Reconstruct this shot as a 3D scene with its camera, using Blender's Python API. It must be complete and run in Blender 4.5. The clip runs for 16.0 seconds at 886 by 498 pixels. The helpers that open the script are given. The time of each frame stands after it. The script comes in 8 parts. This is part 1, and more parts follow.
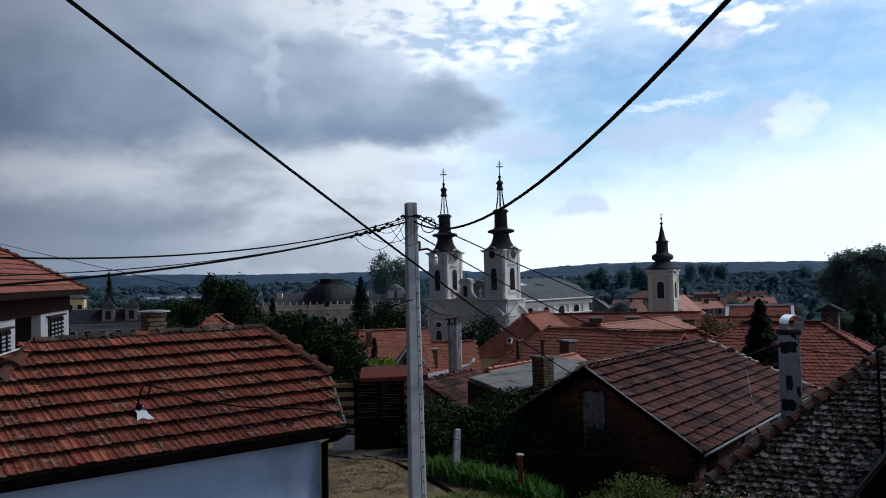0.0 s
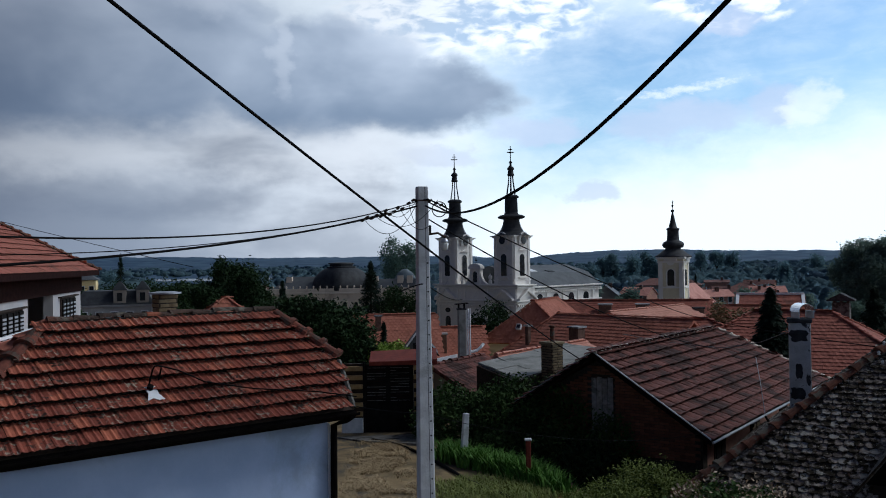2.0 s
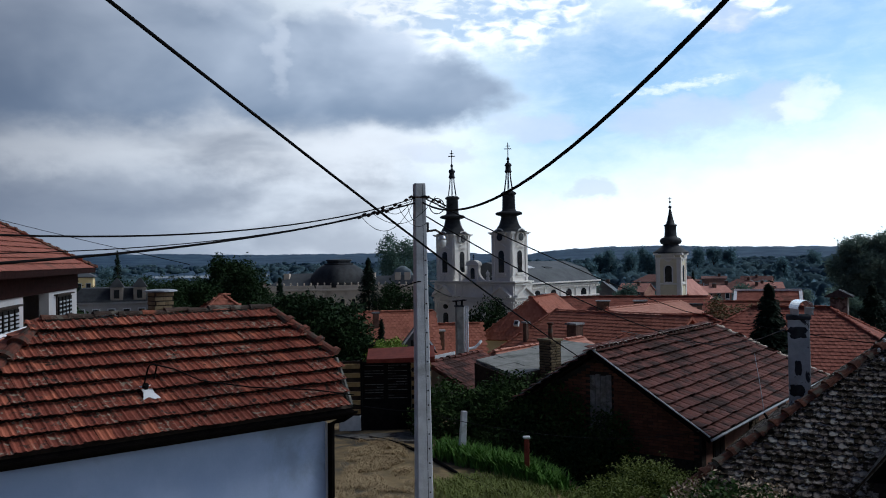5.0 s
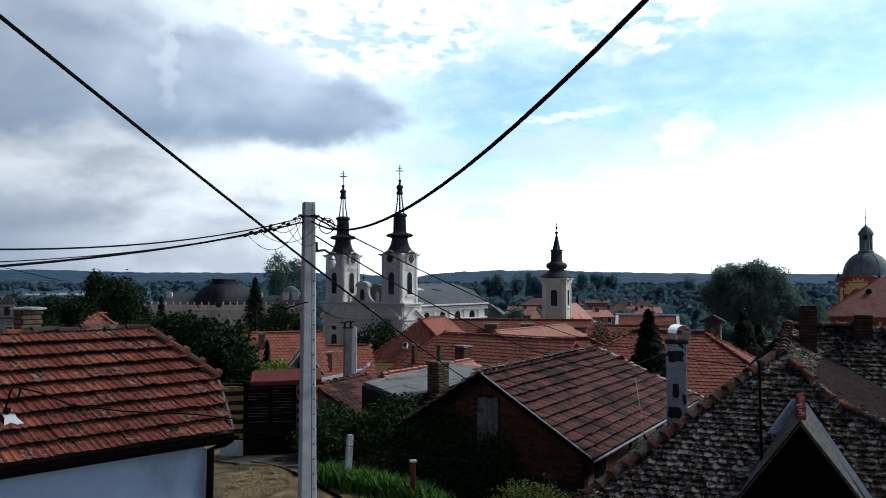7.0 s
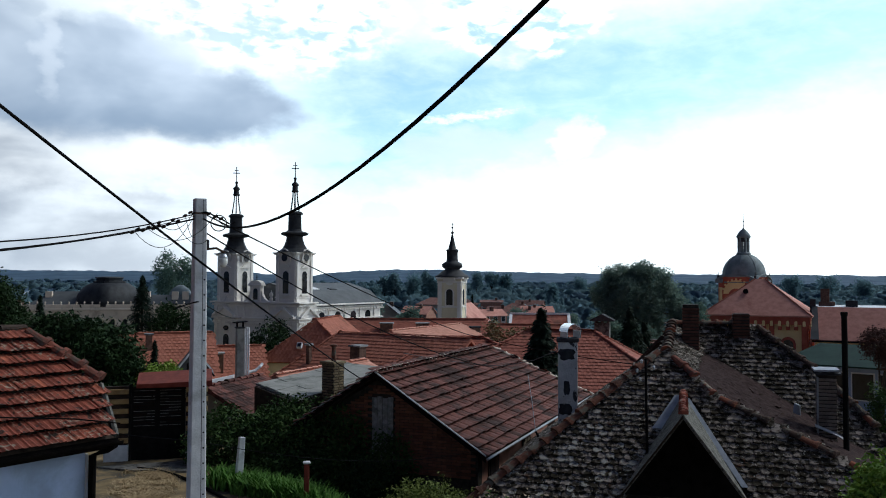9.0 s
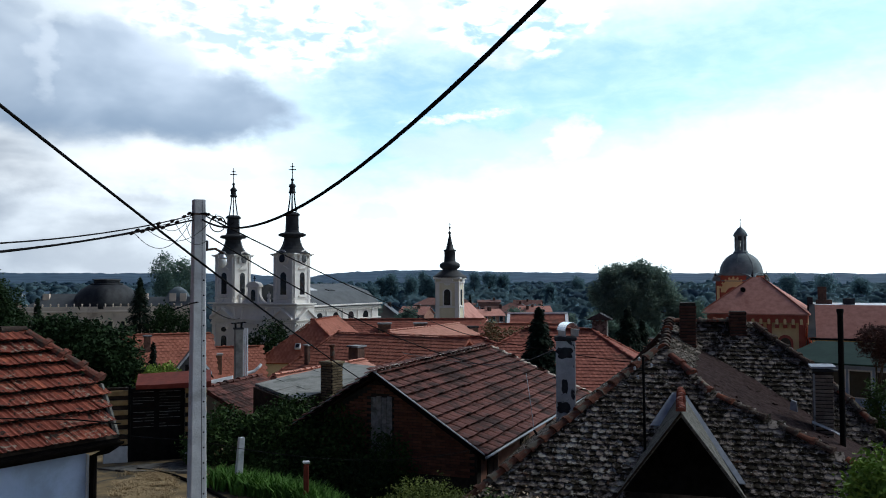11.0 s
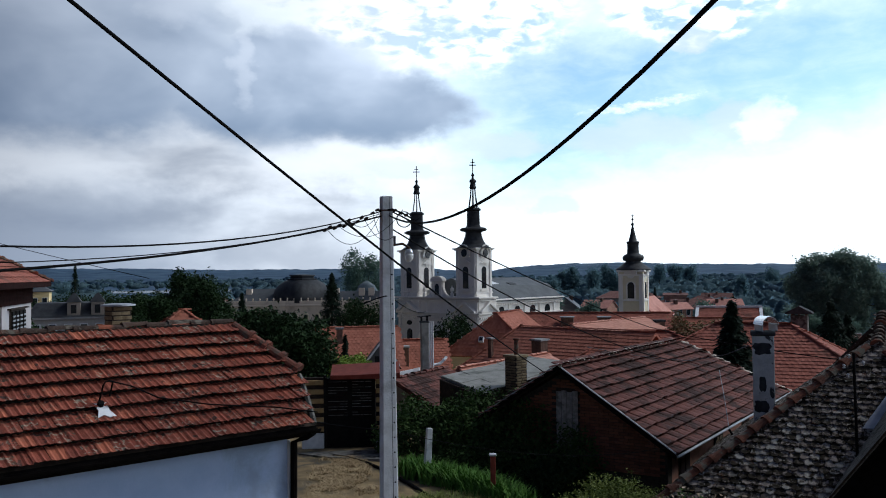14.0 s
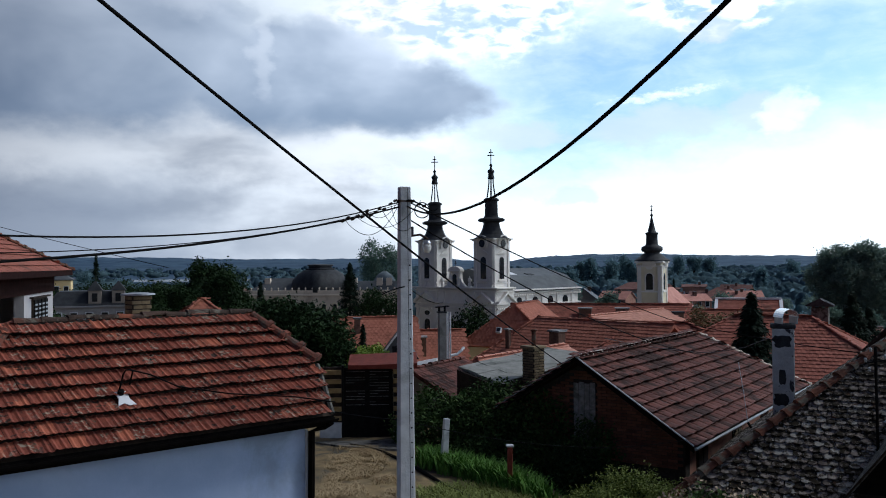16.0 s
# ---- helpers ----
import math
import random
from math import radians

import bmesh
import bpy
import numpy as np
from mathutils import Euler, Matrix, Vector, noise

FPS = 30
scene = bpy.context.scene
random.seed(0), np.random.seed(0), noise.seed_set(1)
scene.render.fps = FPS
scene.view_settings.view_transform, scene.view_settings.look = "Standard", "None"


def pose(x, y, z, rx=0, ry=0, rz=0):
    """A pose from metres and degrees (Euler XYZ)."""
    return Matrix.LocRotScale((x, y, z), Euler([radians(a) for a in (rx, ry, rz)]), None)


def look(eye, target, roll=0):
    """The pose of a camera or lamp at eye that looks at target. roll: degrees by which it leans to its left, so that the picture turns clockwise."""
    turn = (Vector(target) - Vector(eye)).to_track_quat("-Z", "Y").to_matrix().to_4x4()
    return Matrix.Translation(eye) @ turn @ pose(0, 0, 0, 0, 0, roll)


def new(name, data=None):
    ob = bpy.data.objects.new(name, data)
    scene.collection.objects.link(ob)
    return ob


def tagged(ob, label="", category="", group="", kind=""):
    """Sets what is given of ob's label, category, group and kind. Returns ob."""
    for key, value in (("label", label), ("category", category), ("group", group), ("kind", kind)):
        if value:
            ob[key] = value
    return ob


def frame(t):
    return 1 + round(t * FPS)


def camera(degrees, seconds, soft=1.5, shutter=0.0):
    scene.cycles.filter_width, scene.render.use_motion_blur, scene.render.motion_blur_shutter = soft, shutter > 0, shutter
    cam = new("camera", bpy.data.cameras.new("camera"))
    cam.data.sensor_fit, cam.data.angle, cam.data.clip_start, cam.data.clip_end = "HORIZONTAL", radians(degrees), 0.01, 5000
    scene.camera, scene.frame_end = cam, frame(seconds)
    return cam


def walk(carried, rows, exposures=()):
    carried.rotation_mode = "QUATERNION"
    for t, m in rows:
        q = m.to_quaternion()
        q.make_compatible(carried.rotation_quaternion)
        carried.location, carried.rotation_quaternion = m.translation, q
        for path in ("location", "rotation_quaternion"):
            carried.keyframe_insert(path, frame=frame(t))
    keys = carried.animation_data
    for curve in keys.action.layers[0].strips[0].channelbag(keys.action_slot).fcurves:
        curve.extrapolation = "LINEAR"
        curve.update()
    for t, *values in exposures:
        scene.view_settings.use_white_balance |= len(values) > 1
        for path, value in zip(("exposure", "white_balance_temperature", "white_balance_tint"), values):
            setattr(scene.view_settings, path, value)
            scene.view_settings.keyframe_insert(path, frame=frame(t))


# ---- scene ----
cam = camera(55.24, 16.0, 1.0)
EYE = 5.0
ROWS = [
    (0.0, 0.036, -0.169, 0.016, -0.16, 1.82, 1.42),
    (0.5, 0.019, -0.155, 0.005, -0.45, 1.71, 1.21),
    (1.0, 0.026, -0.142, 0.000, -0.08, 1.62, 1.57),
    (1.5, 0.028, -0.165, 0.000, 0.33, 1.37, 1.17),
    (2.0, 0.028, -0.169, 0.001, 0.50, 0.84, 0.84),
    (2.5, 0.031, -0.152, -0.011, 0.59, 0.36, 0.79),
    (3.0, 0.028, -0.138, -0.010, 0.48, -0.00, 0.92),
    (3.5, 0.021, -0.107, -0.016, 0.54, -0.25, 1.07),
    (5.8, 0.030, 0.005, 0.023, -0.22, 1.49, 0.55),
    (6.0, 0.032, 0.036, 0.004, -1.61, 1.70, 0.65),
    (6.5, 0.031, 0.050, 0.001, -4.45, 1.93, 0.11),
    (7.0, 0.033, 0.051, 0.011, -7.10, 2.01, -0.03),
    (7.5, 0.041, 0.063, 0.009, -9.22, 1.96, -0.19),
    (8.0, 0.049, 0.090, 0.007, -11.06, 1.90, -0.48),
    (8.5, 0.042, 0.086, 0.014, -12.75, 1.92, -0.36),
    (9.0, 0.037, 0.080, 0.012, -14.12, 1.98, -0.21),
    (9.2, 0.011, 0.048, 0.014, -14.57, 2.00, -0.16),
    (11.3, 0.012, 0.012, -0.008, -14.11, 2.00, 0.30),
    (11.5, 0.020, 0.021, -0.009, -12.70, 2.01, 0.44),
    (12.0, 0.004, 0.065, -0.005, -9.62, 2.03, 0.69),
    (12.5, -0.014, 0.089, -0.007, -6.83, 2.11, 0.90),
    (13.0, -0.022, 0.120, -0.018, -4.67, 2.01, 1.18),
    (13.5, -0.008, 0.152, -0.023, -3.10, 1.83, 0.99),
    (14.0, -0.022, 0.144, -0.012, -2.10, 1.65, 0.67),
    (14.5, -0.023, 0.145, -0.001, -1.41, 1.30, 0.35),
    (15.0, -0.020, 0.153, -0.003, -1.18, 1.13, -0.08),
    (15.5, -0.011, 0.159, -0.009, -1.09, 1.07, 0.54),
    (16.0, -0.022, 0.159, -0.000, -0.90, 1.00, 0.41),
]
EXPOSURES = [(0.0, 0.03, 5900, 8), (2.0, 0.08, 5900, 8), (3.5, 0.02, 5900, 8), (6.0, 0.32, 5980, 8), (7.0, 0.45, 6050, 6), (9.0, 0.55, 6100, 5), (12.5, 0.48, 6050, 6), (14.0, 0.41, 6000, 8), (16.0, 0.37, 5980, 8)]
walk(cam, [(t, pose(x, y, EYE + z, 90 + pitch, roll, yaw)) for t, x, y, z, yaw, pitch, roll in ROWS], EXPOSURES)

# ---- light: a bright, half clouded sky with the sun veiled ahead on the right ----
SUN_AZ, SUN_EL = 78.0, 44.0


def link_math(nt, op, a, b=None, c=None, clamp=False):
    n = nt.nodes.new("ShaderNodeMath")
    n.operation, n.use_clamp = op, clamp
    for i, v in enumerate((a, b, c)):
        if v is None:
            continue
        if isinstance(v, (int, float)):
            n.inputs[i].default_value = v
        else:
            nt.links.new(v, n.inputs[i])
    return n.outputs[0]


def link_mix(nt, fac, a, b, blend="MIX"):
    n = nt.nodes.new("ShaderNodeMix")
    n.data_type, n.blend_type = "RGBA", blend
    for i, v in ((0, fac), (6, a), (7, b)):
        if isinstance(v, (int, float)):
            n.inputs[i].default_value = v
        elif isinstance(v, tuple):
            n.inputs[i].default_value = (*v, 1)
        else:
            nt.links.new(v, n.inputs[i])
    return n.outputs[2]


def link_noise(nt, vector, scale, detail=4.0, rough=0.5, distortion=0.0):
    n = nt.nodes.new("ShaderNodeTexNoise")
    n.inputs["Scale"].default_value, n.inputs["Detail"].default_value = scale, detail
    n.inputs["Roughness"].default_value, n.inputs["Distortion"].default_value = rough, distortion
    nt.links.new(vector, n.inputs["Vector"])
    return n.outputs[0]


def link_range(nt, value, a, b, c=0.0, d=1.0, smooth=True):
    n = nt.nodes.new("ShaderNodeMapRange")
    n.interpolation_type = "SMOOTHSTEP" if smooth else "LINEAR"
    nt.links.new(value, n.inputs[0])
    for i, v in ((1, a), (2, b), (3, c), (4, d)):
        n.inputs[i].default_value = v
    return n.outputs[0]


def make_sky():
    world = bpy.data.worlds.new("sky")
    scene.world = world
    world.use_nodes = True
    nt = world.node_tree
    background = nt.nodes["Background"]
    sky = nt.nodes.new("ShaderNodeTexSky")
    sky.sky_type, sky.sun_disc = "NISHITA", False
    sky.sun_elevation, sky.sun_rotation = radians(SUN_EL), radians(SUN_AZ)
    coord = nt.nodes.new("ShaderNodeTexCoord").outputs["Generated"]
    sep = nt.nodes.new("ShaderNodeSeparateXYZ")
    nt.links.new(coord, sep.inputs[0])
    x, y, z = sep.outputs
    az = link_math(nt, "MULTIPLY", link_math(nt, "ARCTAN2", x, y), 57.2958)
    el = link_math(nt, "MULTIPLY", link_math(nt, "ARCSINE", z), 57.2958)

    def plus(a, b):
        return link_math(nt, "ADD", a, b)

    def times(a, b):
        return link_math(nt, "MULTIPLY", a, b)

    def plane(ka, ke, shift=0.0):
        """The sky's degrees as a flat texture plane, stretched by ka and ke."""
        n = nt.nodes.new("ShaderNodeCombineXYZ")
        nt.links.new(times(az, ka), n.inputs[0])
        nt.links.new(times(el, ke), n.inputs[1])
        n.inputs[2].default_value = shift
        return n.outputs[0]

    def wave(ka, ke, shift, detail, rough=0.55, distortion=0.0):
        """A noise from about -0.5 to 0.5."""
        return link_math(nt, "SUBTRACT", link_noise(nt, plane(ka, ke, shift), 1.0, detail, rough, distortion), 0.5)

    swell_a, swell_e = wave(0.16, 0.30, 1.3, 2.0), wave(0.16, 0.30, 7.9, 2.0)
    curl_a, curl_e = wave(0.55, 0.85, 3.1, 7.0, 0.58), wave(0.55, 0.85, 5.7, 7.0, 0.58)
    cloud_az = plus(az, plus(times(swell_a, 5.0), times(curl_a, 3.4)))
    cloud_el = plus(el, plus(times(swell_e, 2.2), times(curl_e, 2.3)))

    def lobe(a0, e0, aw, eh, a=None, e=None):
        da = link_math(nt, "POWER", link_math(nt, "ABSOLUTE", link_math(nt, "DIVIDE", link_math(nt, "SUBTRACT", a or cloud_az, a0), aw)), 2.0)
        de = link_math(nt, "POWER", link_math(nt, "ABSOLUTE", link_math(nt, "DIVIDE", link_math(nt, "SUBTRACT", e or cloud_el, e0), eh)), 2.0)
        return link_math(nt, "SUBTRACT", link_math(nt, "SUBTRACT", 1.0, da), de)

    def union(*fields):
        out = fields[0]
        for f in fields[1:]:
            out = link_math(nt, "MAXIMUM", out, f)
        return out

    # open blue on the right between a thin high sheet and a white bank that rises to the right
    blue = link_mix(nt, 1.0, sky.outputs[0], (0.112, 0.128, 0.134), "MULTIPLY")
    bank_top = plus(times(az, 0.18), 3.4)
    above_bank = link_range(nt, link_math(nt, "SUBTRACT", cloud_el, bank_top), -2.8, 3.2)
    sheet_base = plus(times(az, 0.085), 14.4)
    below_sheet = link_range(nt, link_math(nt, "SUBTRACT", sheet_base, cloud_el), -2.0, 2.6, 0.40, 1.0)
    sheet_end = link_range(nt, cloud_az, 27.0, 38.0)
    opening = times(above_bank, union(below_sheet, sheet_end))
    opening = times(opening, link_range(nt, cloud_az, -4.0, 10.0))
    film = wave(0.30, 0.75, 11.0, 6.0, 0.6, 0.3)
    opening = times(opening, link_range(nt, film, 0.34, -0.20, 0.72, 0.98))
    high = link_mix(nt, opening, (0.985, 1.05, 1.09), blue)
    # dappled tufts with blue between them, high over the towers and further right
    patch = union(lobe(1.5, 16.6, 9.5, 3.2), lobe(19.0, 17.3, 6.0, 2.6), lobe(-6.5, 19.6, 6.0, 2.2))
    high = link_mix(nt, link_range(nt, patch, 0.0, 0.6, 0.0, 0.60), high, blue)
    dapple = plus(wave(0.62, 1.35, 2.0, 4.0, 0.5, 0.4), times(wave(0.16, 0.35, 4.0, 2.0), 0.7))
    tufts = times(link_range(nt, dapple, -0.17, 0.08), link_range(nt, patch, -0.30, 0.4))
    high = link_mix(nt, tufts, high, (1.05, 1.06, 1.07))
    streak = plus(lobe(15.8, 10.9, 5.0, 0.42, None, link_math(nt, "SUBTRACT", plus(el, times(curl_e, 1.3)), times(link_math(nt, "SUBTRACT", az, 15.8), 0.11))), times(wave(1.3, 2.6, 8.0, 5.0, 0.6), 2.2))
    high = link_mix(nt, link_range(nt, streak, 0.20, 1.3, 0.0, 0.65), high, (1.03, 1.05, 1.08))
    # small lilac grey fragments and one bright cumulus head
    frags = union(lobe(6.0, 8.6, 3.6, 1.1), lobe(15.0, 8.9, 5.2, 1.5), lobe(21.0, 9.5, 2.2, 1.5), lobe(9.2, 4.5, 2.0, 1.0), lobe(-0.5, 7.0, 3.0, 0.9), lobe(18.5, 15.0, 2.4, 0.9))
    high = link_mix(nt, link_range(nt, frags, -0.25, 0.75, 0.0, 0.66), high, (0.60, 0.67, 0.83))
    head = union(lobe(23.7, 9.6, 1.4, 1.2), lobe(23.0, 8.7, 1.2, 0.7))
    high = link_mix(nt, link_range(nt, head, -0.45, 0.90, 0.0, 0.50), high, (1.05, 1.05, 1.06))
    # streaky grey layer low on the left, thinning towards the towers
    bands = plus(wave(0.11, 0.30, 9.0, 4.0, 0.48, 0.3), times(curl_e, 0.18))
    grey = link_mix(nt, link_range(nt, bands, -0.17, 0.16), (0.375, 0.402, 0.452), (0.74, 0.77, 0.81))
    grey = link_mix(nt, times(link_range(nt, el, 5.5, 0.5), 0.45), grey, (0.50, 0.535, 0.595))
    grey = link_mix(nt, times(times(link_range(nt, cloud_az, -7.0, -22.0), link_range(nt, el, 8.0, 3.5)), 0.8), grey, (0.25, 0.295, 0.375))
    rift = times(link_range(nt, cloud_el, 4.6, 7.0), link_range(nt, wave(0.14, 0.34, 12.0, 4.0, 0.5, 0.2), -0.22, 0.12))
    grey = link_mix(nt, times(rift, 0.75), grey, (0.80, 0.815, 0.84))
    layered = link_mix(nt, times(link_range(nt, cloud_az, 5.5, -7.0), link_range(nt, el, 13.0, 9.5, 0.35, 1.0)), high, grey)
    # heavy cumulus with a flat base, a rounded right end and a paler seam
    mass_az = plus(az, plus(times(swell_a, 5.0), times(curl_a, 1.8)))
    mass_el = plus(el, plus(times(swell_e, 2.2), times(curl_e, 1.4)))
    heavy = union(*[lobe(*q, mass_az, mass_el) for q in ((-1.8, 11.0, 6.6, 2.9), (-9.0, 12.2, 9.0, 4.3), (-24.0, 14.5, 14.0, 8.2), (-40.0, 19.0, 18.0, 13.0))])
    base = link_range(nt, plus(el, plus(times(swell_e, 1.6), times(curl_e, 1.5))), 7.0, 9.8)
    heavy = times(link_range(nt, heavy, -0.16, 0.52), base)
    fold = plus(times(wave(0.13, 0.22, 6.0, 4.0, 0.45, 0.2), 1.1), times(link_math(nt, "SUBTRACT", el, 13.0), 0.075))
    body = link_mix(nt, link_range(nt, fold, -0.40, 0.52), (0.235, 0.300, 0.400), (0.65, 0.715, 0.815))
    seam = link_range(nt, union(lobe(-11.4, 14.6, 1.0, 3.0), lobe(-15.5, 17.5, 2.2, 1.6)), -0.6, 1.1, 0.0, 0.38)
    body = link_mix(nt, seam, body, (0.80, 0.84, 0.91))
    clouds = link_mix(nt, heavy, layered, body)
    # sky away from the sun, mostly unseen, is dimmed and blued to darken camera-facing sides
    toward = plus(times(x, math.sin(radians(58))), times(y, math.cos(radians(58))))
    toward = link_math(nt, "SUBTRACT", toward, times(link_math(nt, "MAXIMUM", z, 0.0), 0.70))
    final = link_mix(nt, link_range(nt, toward, -0.45, 0.42), (0.033, 0.043, 0.080), clouds)
    nt.links.new(final, background.inputs[0])
    background.inputs[1].default_value = 1.0


make_sky()
sun = new("sun", bpy.data.lights.new("sun", "SUN"))
sun.data.energy, sun.data.angle, sun.data.color = 1.12, radians(12), (1.0, 0.95, 0.88)
SUN_WAY = Vector((math.sin(radians(SUN_AZ)) * math.cos(radians(SUN_EL)), math.cos(radians(SUN_AZ)) * math.cos(radians(SUN_EL)), math.sin(radians(SUN_EL))))
sun.matrix_world = look(SUN_WAY * 200, (0, 0, 0))


# ---- materials ----
def surface(name, low, high, scale=6.0, rough=0.8, bump=0.3, metal=0.0, pick="", stain=None, stain_scale=0.7, stain_at=(0.52, 0.68), amount=0.5, fine=5.0, sheen=0.16):
    """Two colours in a noise, optional change from piece to piece, optional stains, and a fine relief."""
    m = bpy.data.materials.new(name)
    m.use_nodes = True
    nt = m.node_tree
    bsdf = nt.nodes["Principled BSDF"]
    where = nt.nodes.new("ShaderNodeNewGeometry")
    spot = where.outputs["Position"]
    grain = link_noise(nt, spot, scale, 6.0, 0.6)
    fac = link_range(nt, grain, 0.3, 0.7)
    if pick:
        rnd = where.outputs["Random Per Island"] if pick == "island" else nt.nodes.new("ShaderNodeObjectInfo").outputs["Random"]
        fac = link_math(nt, "ADD", link_math(nt, "MULTIPLY", fac, 1 - amount), link_math(nt, "MULTIPLY", rnd, amount))
    color = link_mix(nt, fac, low, high)
    if stain:
        patch = link_noise(nt, spot, stain_scale, 7.0, 0.65, 0.4)
        if pick:
            patch = link_math(nt, "ADD", patch, link_math(nt, "MULTIPLY", link_math(nt, "SUBTRACT", link_math(nt, "FRACT", link_math(nt, "MULTIPLY", rnd, 17.0)), 0.5), 0.06))
        color = link_mix(nt, link_range(nt, patch, *stain_at), color, stain)
    nt.links.new(color, bsdf.inputs["Base Color"])
    bsdf.inputs["Roughness"].default_value, bsdf.inputs["Metallic"].default_value = rough, metal
    bsdf.inputs["Specular IOR Level"].default_value = sheen
    if bump:
        b = nt.nodes.new("ShaderNodeBump")
        b.inputs["Strength"].default_value, b.inputs["Distance"].default_value = bump, 0.02
        nt.links.new(link_noise(nt, spot, scale * fine, 5.0, 0.6), b.inputs["Height"])
        nt.links.new(b.outputs[0], bsdf.inputs["Normal"])
    return m


def foliage(name, low, high, scale=1.2, amount=0.6):
    m = surface(name, low, high, scale, 0.75, 0.0, pick="island", amount=amount, sheen=0.12)
    bsdf = m.node_tree.nodes["Principled BSDF"]
    bsdf.inputs["Subsurface Weight"].default_value = 0.0
    return m


def translucent(m, share):
    """Leaves that pass on a share of the light that falls on their far side."""
    nt = m.node_tree
    bsdf, out = nt.nodes["Principled BSDF"], nt.nodes["Material Output"]
    through_leaf = nt.nodes.new("ShaderNodeBsdfTranslucent")
    nt.links.new(bsdf.inputs["Base Color"].links[0].from_socket, through_leaf.inputs["Color"])
    both = nt.nodes.new("ShaderNodeMixShader")
    both.inputs[0].default_value = share
    nt.links.new(bsdf.outputs[0], both.inputs[1])
    nt.links.new(through_leaf.outputs[0], both.inputs[2])
    nt.links.new(both.outputs[0], out.inputs["Surface"])
    return m


CLAY = ((0.150, 0.043, 0.030), (0.33, 0.092, 0.058))
tile_near = surface("clay_tile", *CLAY, 9, 0.82, 0.5, pick="object", stain=(0.11, 0.075, 0.052), stain_scale=9.0, stain_at=(0.58, 0.68), amount=0.45)
tile_ridge = surface("clay_ridge_tile", (0.070, 0.034, 0.025), (0.20, 0.075, 0.046), 8, 0.88, 0.6, pick="object", stain=(0.13, 0.115, 0.09), stain_scale=4.0, stain_at=(0.48, 0.60))
mossy_cap = surface("moss_dark_cap_tile", (0.035, 0.028, 0.024), (0.11, 0.07, 0.055), 10, 0.95, 0.8, pick="object", stain=(0.15, 0.135, 0.11), stain_scale=6.0, stain_at=(0.52, 0.62), sheen=0.1)
tile_hip = surface("mossy_red_cap_tile", (0.070, 0.030, 0.023), (0.22, 0.072, 0.048), 8, 0.9, 0.6, pick="object", stain=(0.075, 0.055, 0.044), stain_scale=6.0, stain_at=(0.50, 0.60))
tile_brown = surface("brown_clay_tile", (0.085, 0.035, 0.030), (0.20, 0.080, 0.064), 7, 0.85, 0.5, pick="object", stain=(0.048, 0.024, 0.020), stain_scale=1.1, stain_at=(0.47, 0.60), amount=0.55)
tile_brown_far = surface("brown_clay_tile_rest", (0.085, 0.035, 0.030), (0.20, 0.080, 0.064), 7, 0.85, 0.5, pick="island", stain=(0.048, 0.024, 0.020), stain_scale=1.1, stain_at=(0.47, 0.60), amount=0.55)
tile_orange = surface("orange_clay_tile", (0.30, 0.105, 0.068), (0.45, 0.172, 0.117), 3, 0.85, 0.3, pick="island", stain=(0.22, 0.085, 0.055), stain_scale=0.5, amount=0.5)
tile_red = surface("red_clay_tile", (0.25, 0.084, 0.060), (0.41, 0.145, 0.103), 3, 0.85, 0.3, pick="island", stain=(0.17, 0.075, 0.055), stain_scale=0.6, amount=0.5)
tile_town = surface("dull_town_tile", (0.16, 0.082, 0.070), (0.25, 0.130, 0.112), 1.5, 0.9, 0.2, stain=(0.09, 0.045, 0.038), stain_scale=0.3)
tile_hall = surface("brown_red_small_tile", (0.47, 0.215, 0.170), (0.60, 0.300, 0.240), 1.2, 0.85, 0.2, stain=(0.38, 0.155, 0.12), stain_scale=0.15)
tile_pale = surface("pale_clay_tile", (0.48, 0.225, 0.165), (0.63, 0.325, 0.245), 3, 0.85, 0.3, pick="island", amount=0.5)
tile_moss = surface("mossy_plain_tile", (0.040, 0.031, 0.028), (0.42, 0.36, 0.315), 13, 0.95, 0.9, pick="object", stain=(0.028, 0.023, 0.016), stain_scale=7.0, stain_at=(0.42, 0.54), amount=0.6, sheen=0.1)
tile_moss_rest = surface("mossy_plain_tile_rest", (0.040, 0.031, 0.028), (0.42, 0.36, 0.315), 13, 0.95, 0.9, pick="island", stain=(0.028, 0.023, 0.016), stain_scale=7.0, stain_at=(0.42, 0.54), amount=0.6, sheen=0.1)
tile_dark = surface("dark_weathered_tile", (0.026, 0.017, 0.014), (0.060, 0.038, 0.031), 6, 0.95, 0.7, pick="island", stain=(0.075, 0.066, 0.056), stain_scale=1.8, amount=0.35, sheen=0.1)
valley_mat = surface("dark_mossy_roof_felt", (0.022, 0.014, 0.014), (0.060, 0.039, 0.037), 9, 0.97, 0.9, stain=(0.085, 0.07, 0.06), stain_scale=14, stain_at=(0.62, 0.68), sheen=0.05)
# White limewash; the blue of the sky's light is put into its colour
plaster_white = surface("sky_tinted_limewash", (0.32, 0.41, 0.60), (0.39, 0.48, 0.67), 1.2, 0.9, 0.15, stain=(0.27, 0.34, 0.47), stain_scale=0.6, fine=20)
plaster_clean = surface("white_house_render", (0.36, 0.345, 0.35), (0.45, 0.43, 0.435), 1.2, 0.9, 0.15, stain=(0.38, 0.39, 0.42), stain_scale=0.6, fine=20)
plaster_cream = surface("cream_plaster", (0.60, 0.52, 0.36), (0.72, 0.63, 0.46), 0.6, 0.9, 0.1, stain=(0.50, 0.44, 0.34), stain_scale=0.3)
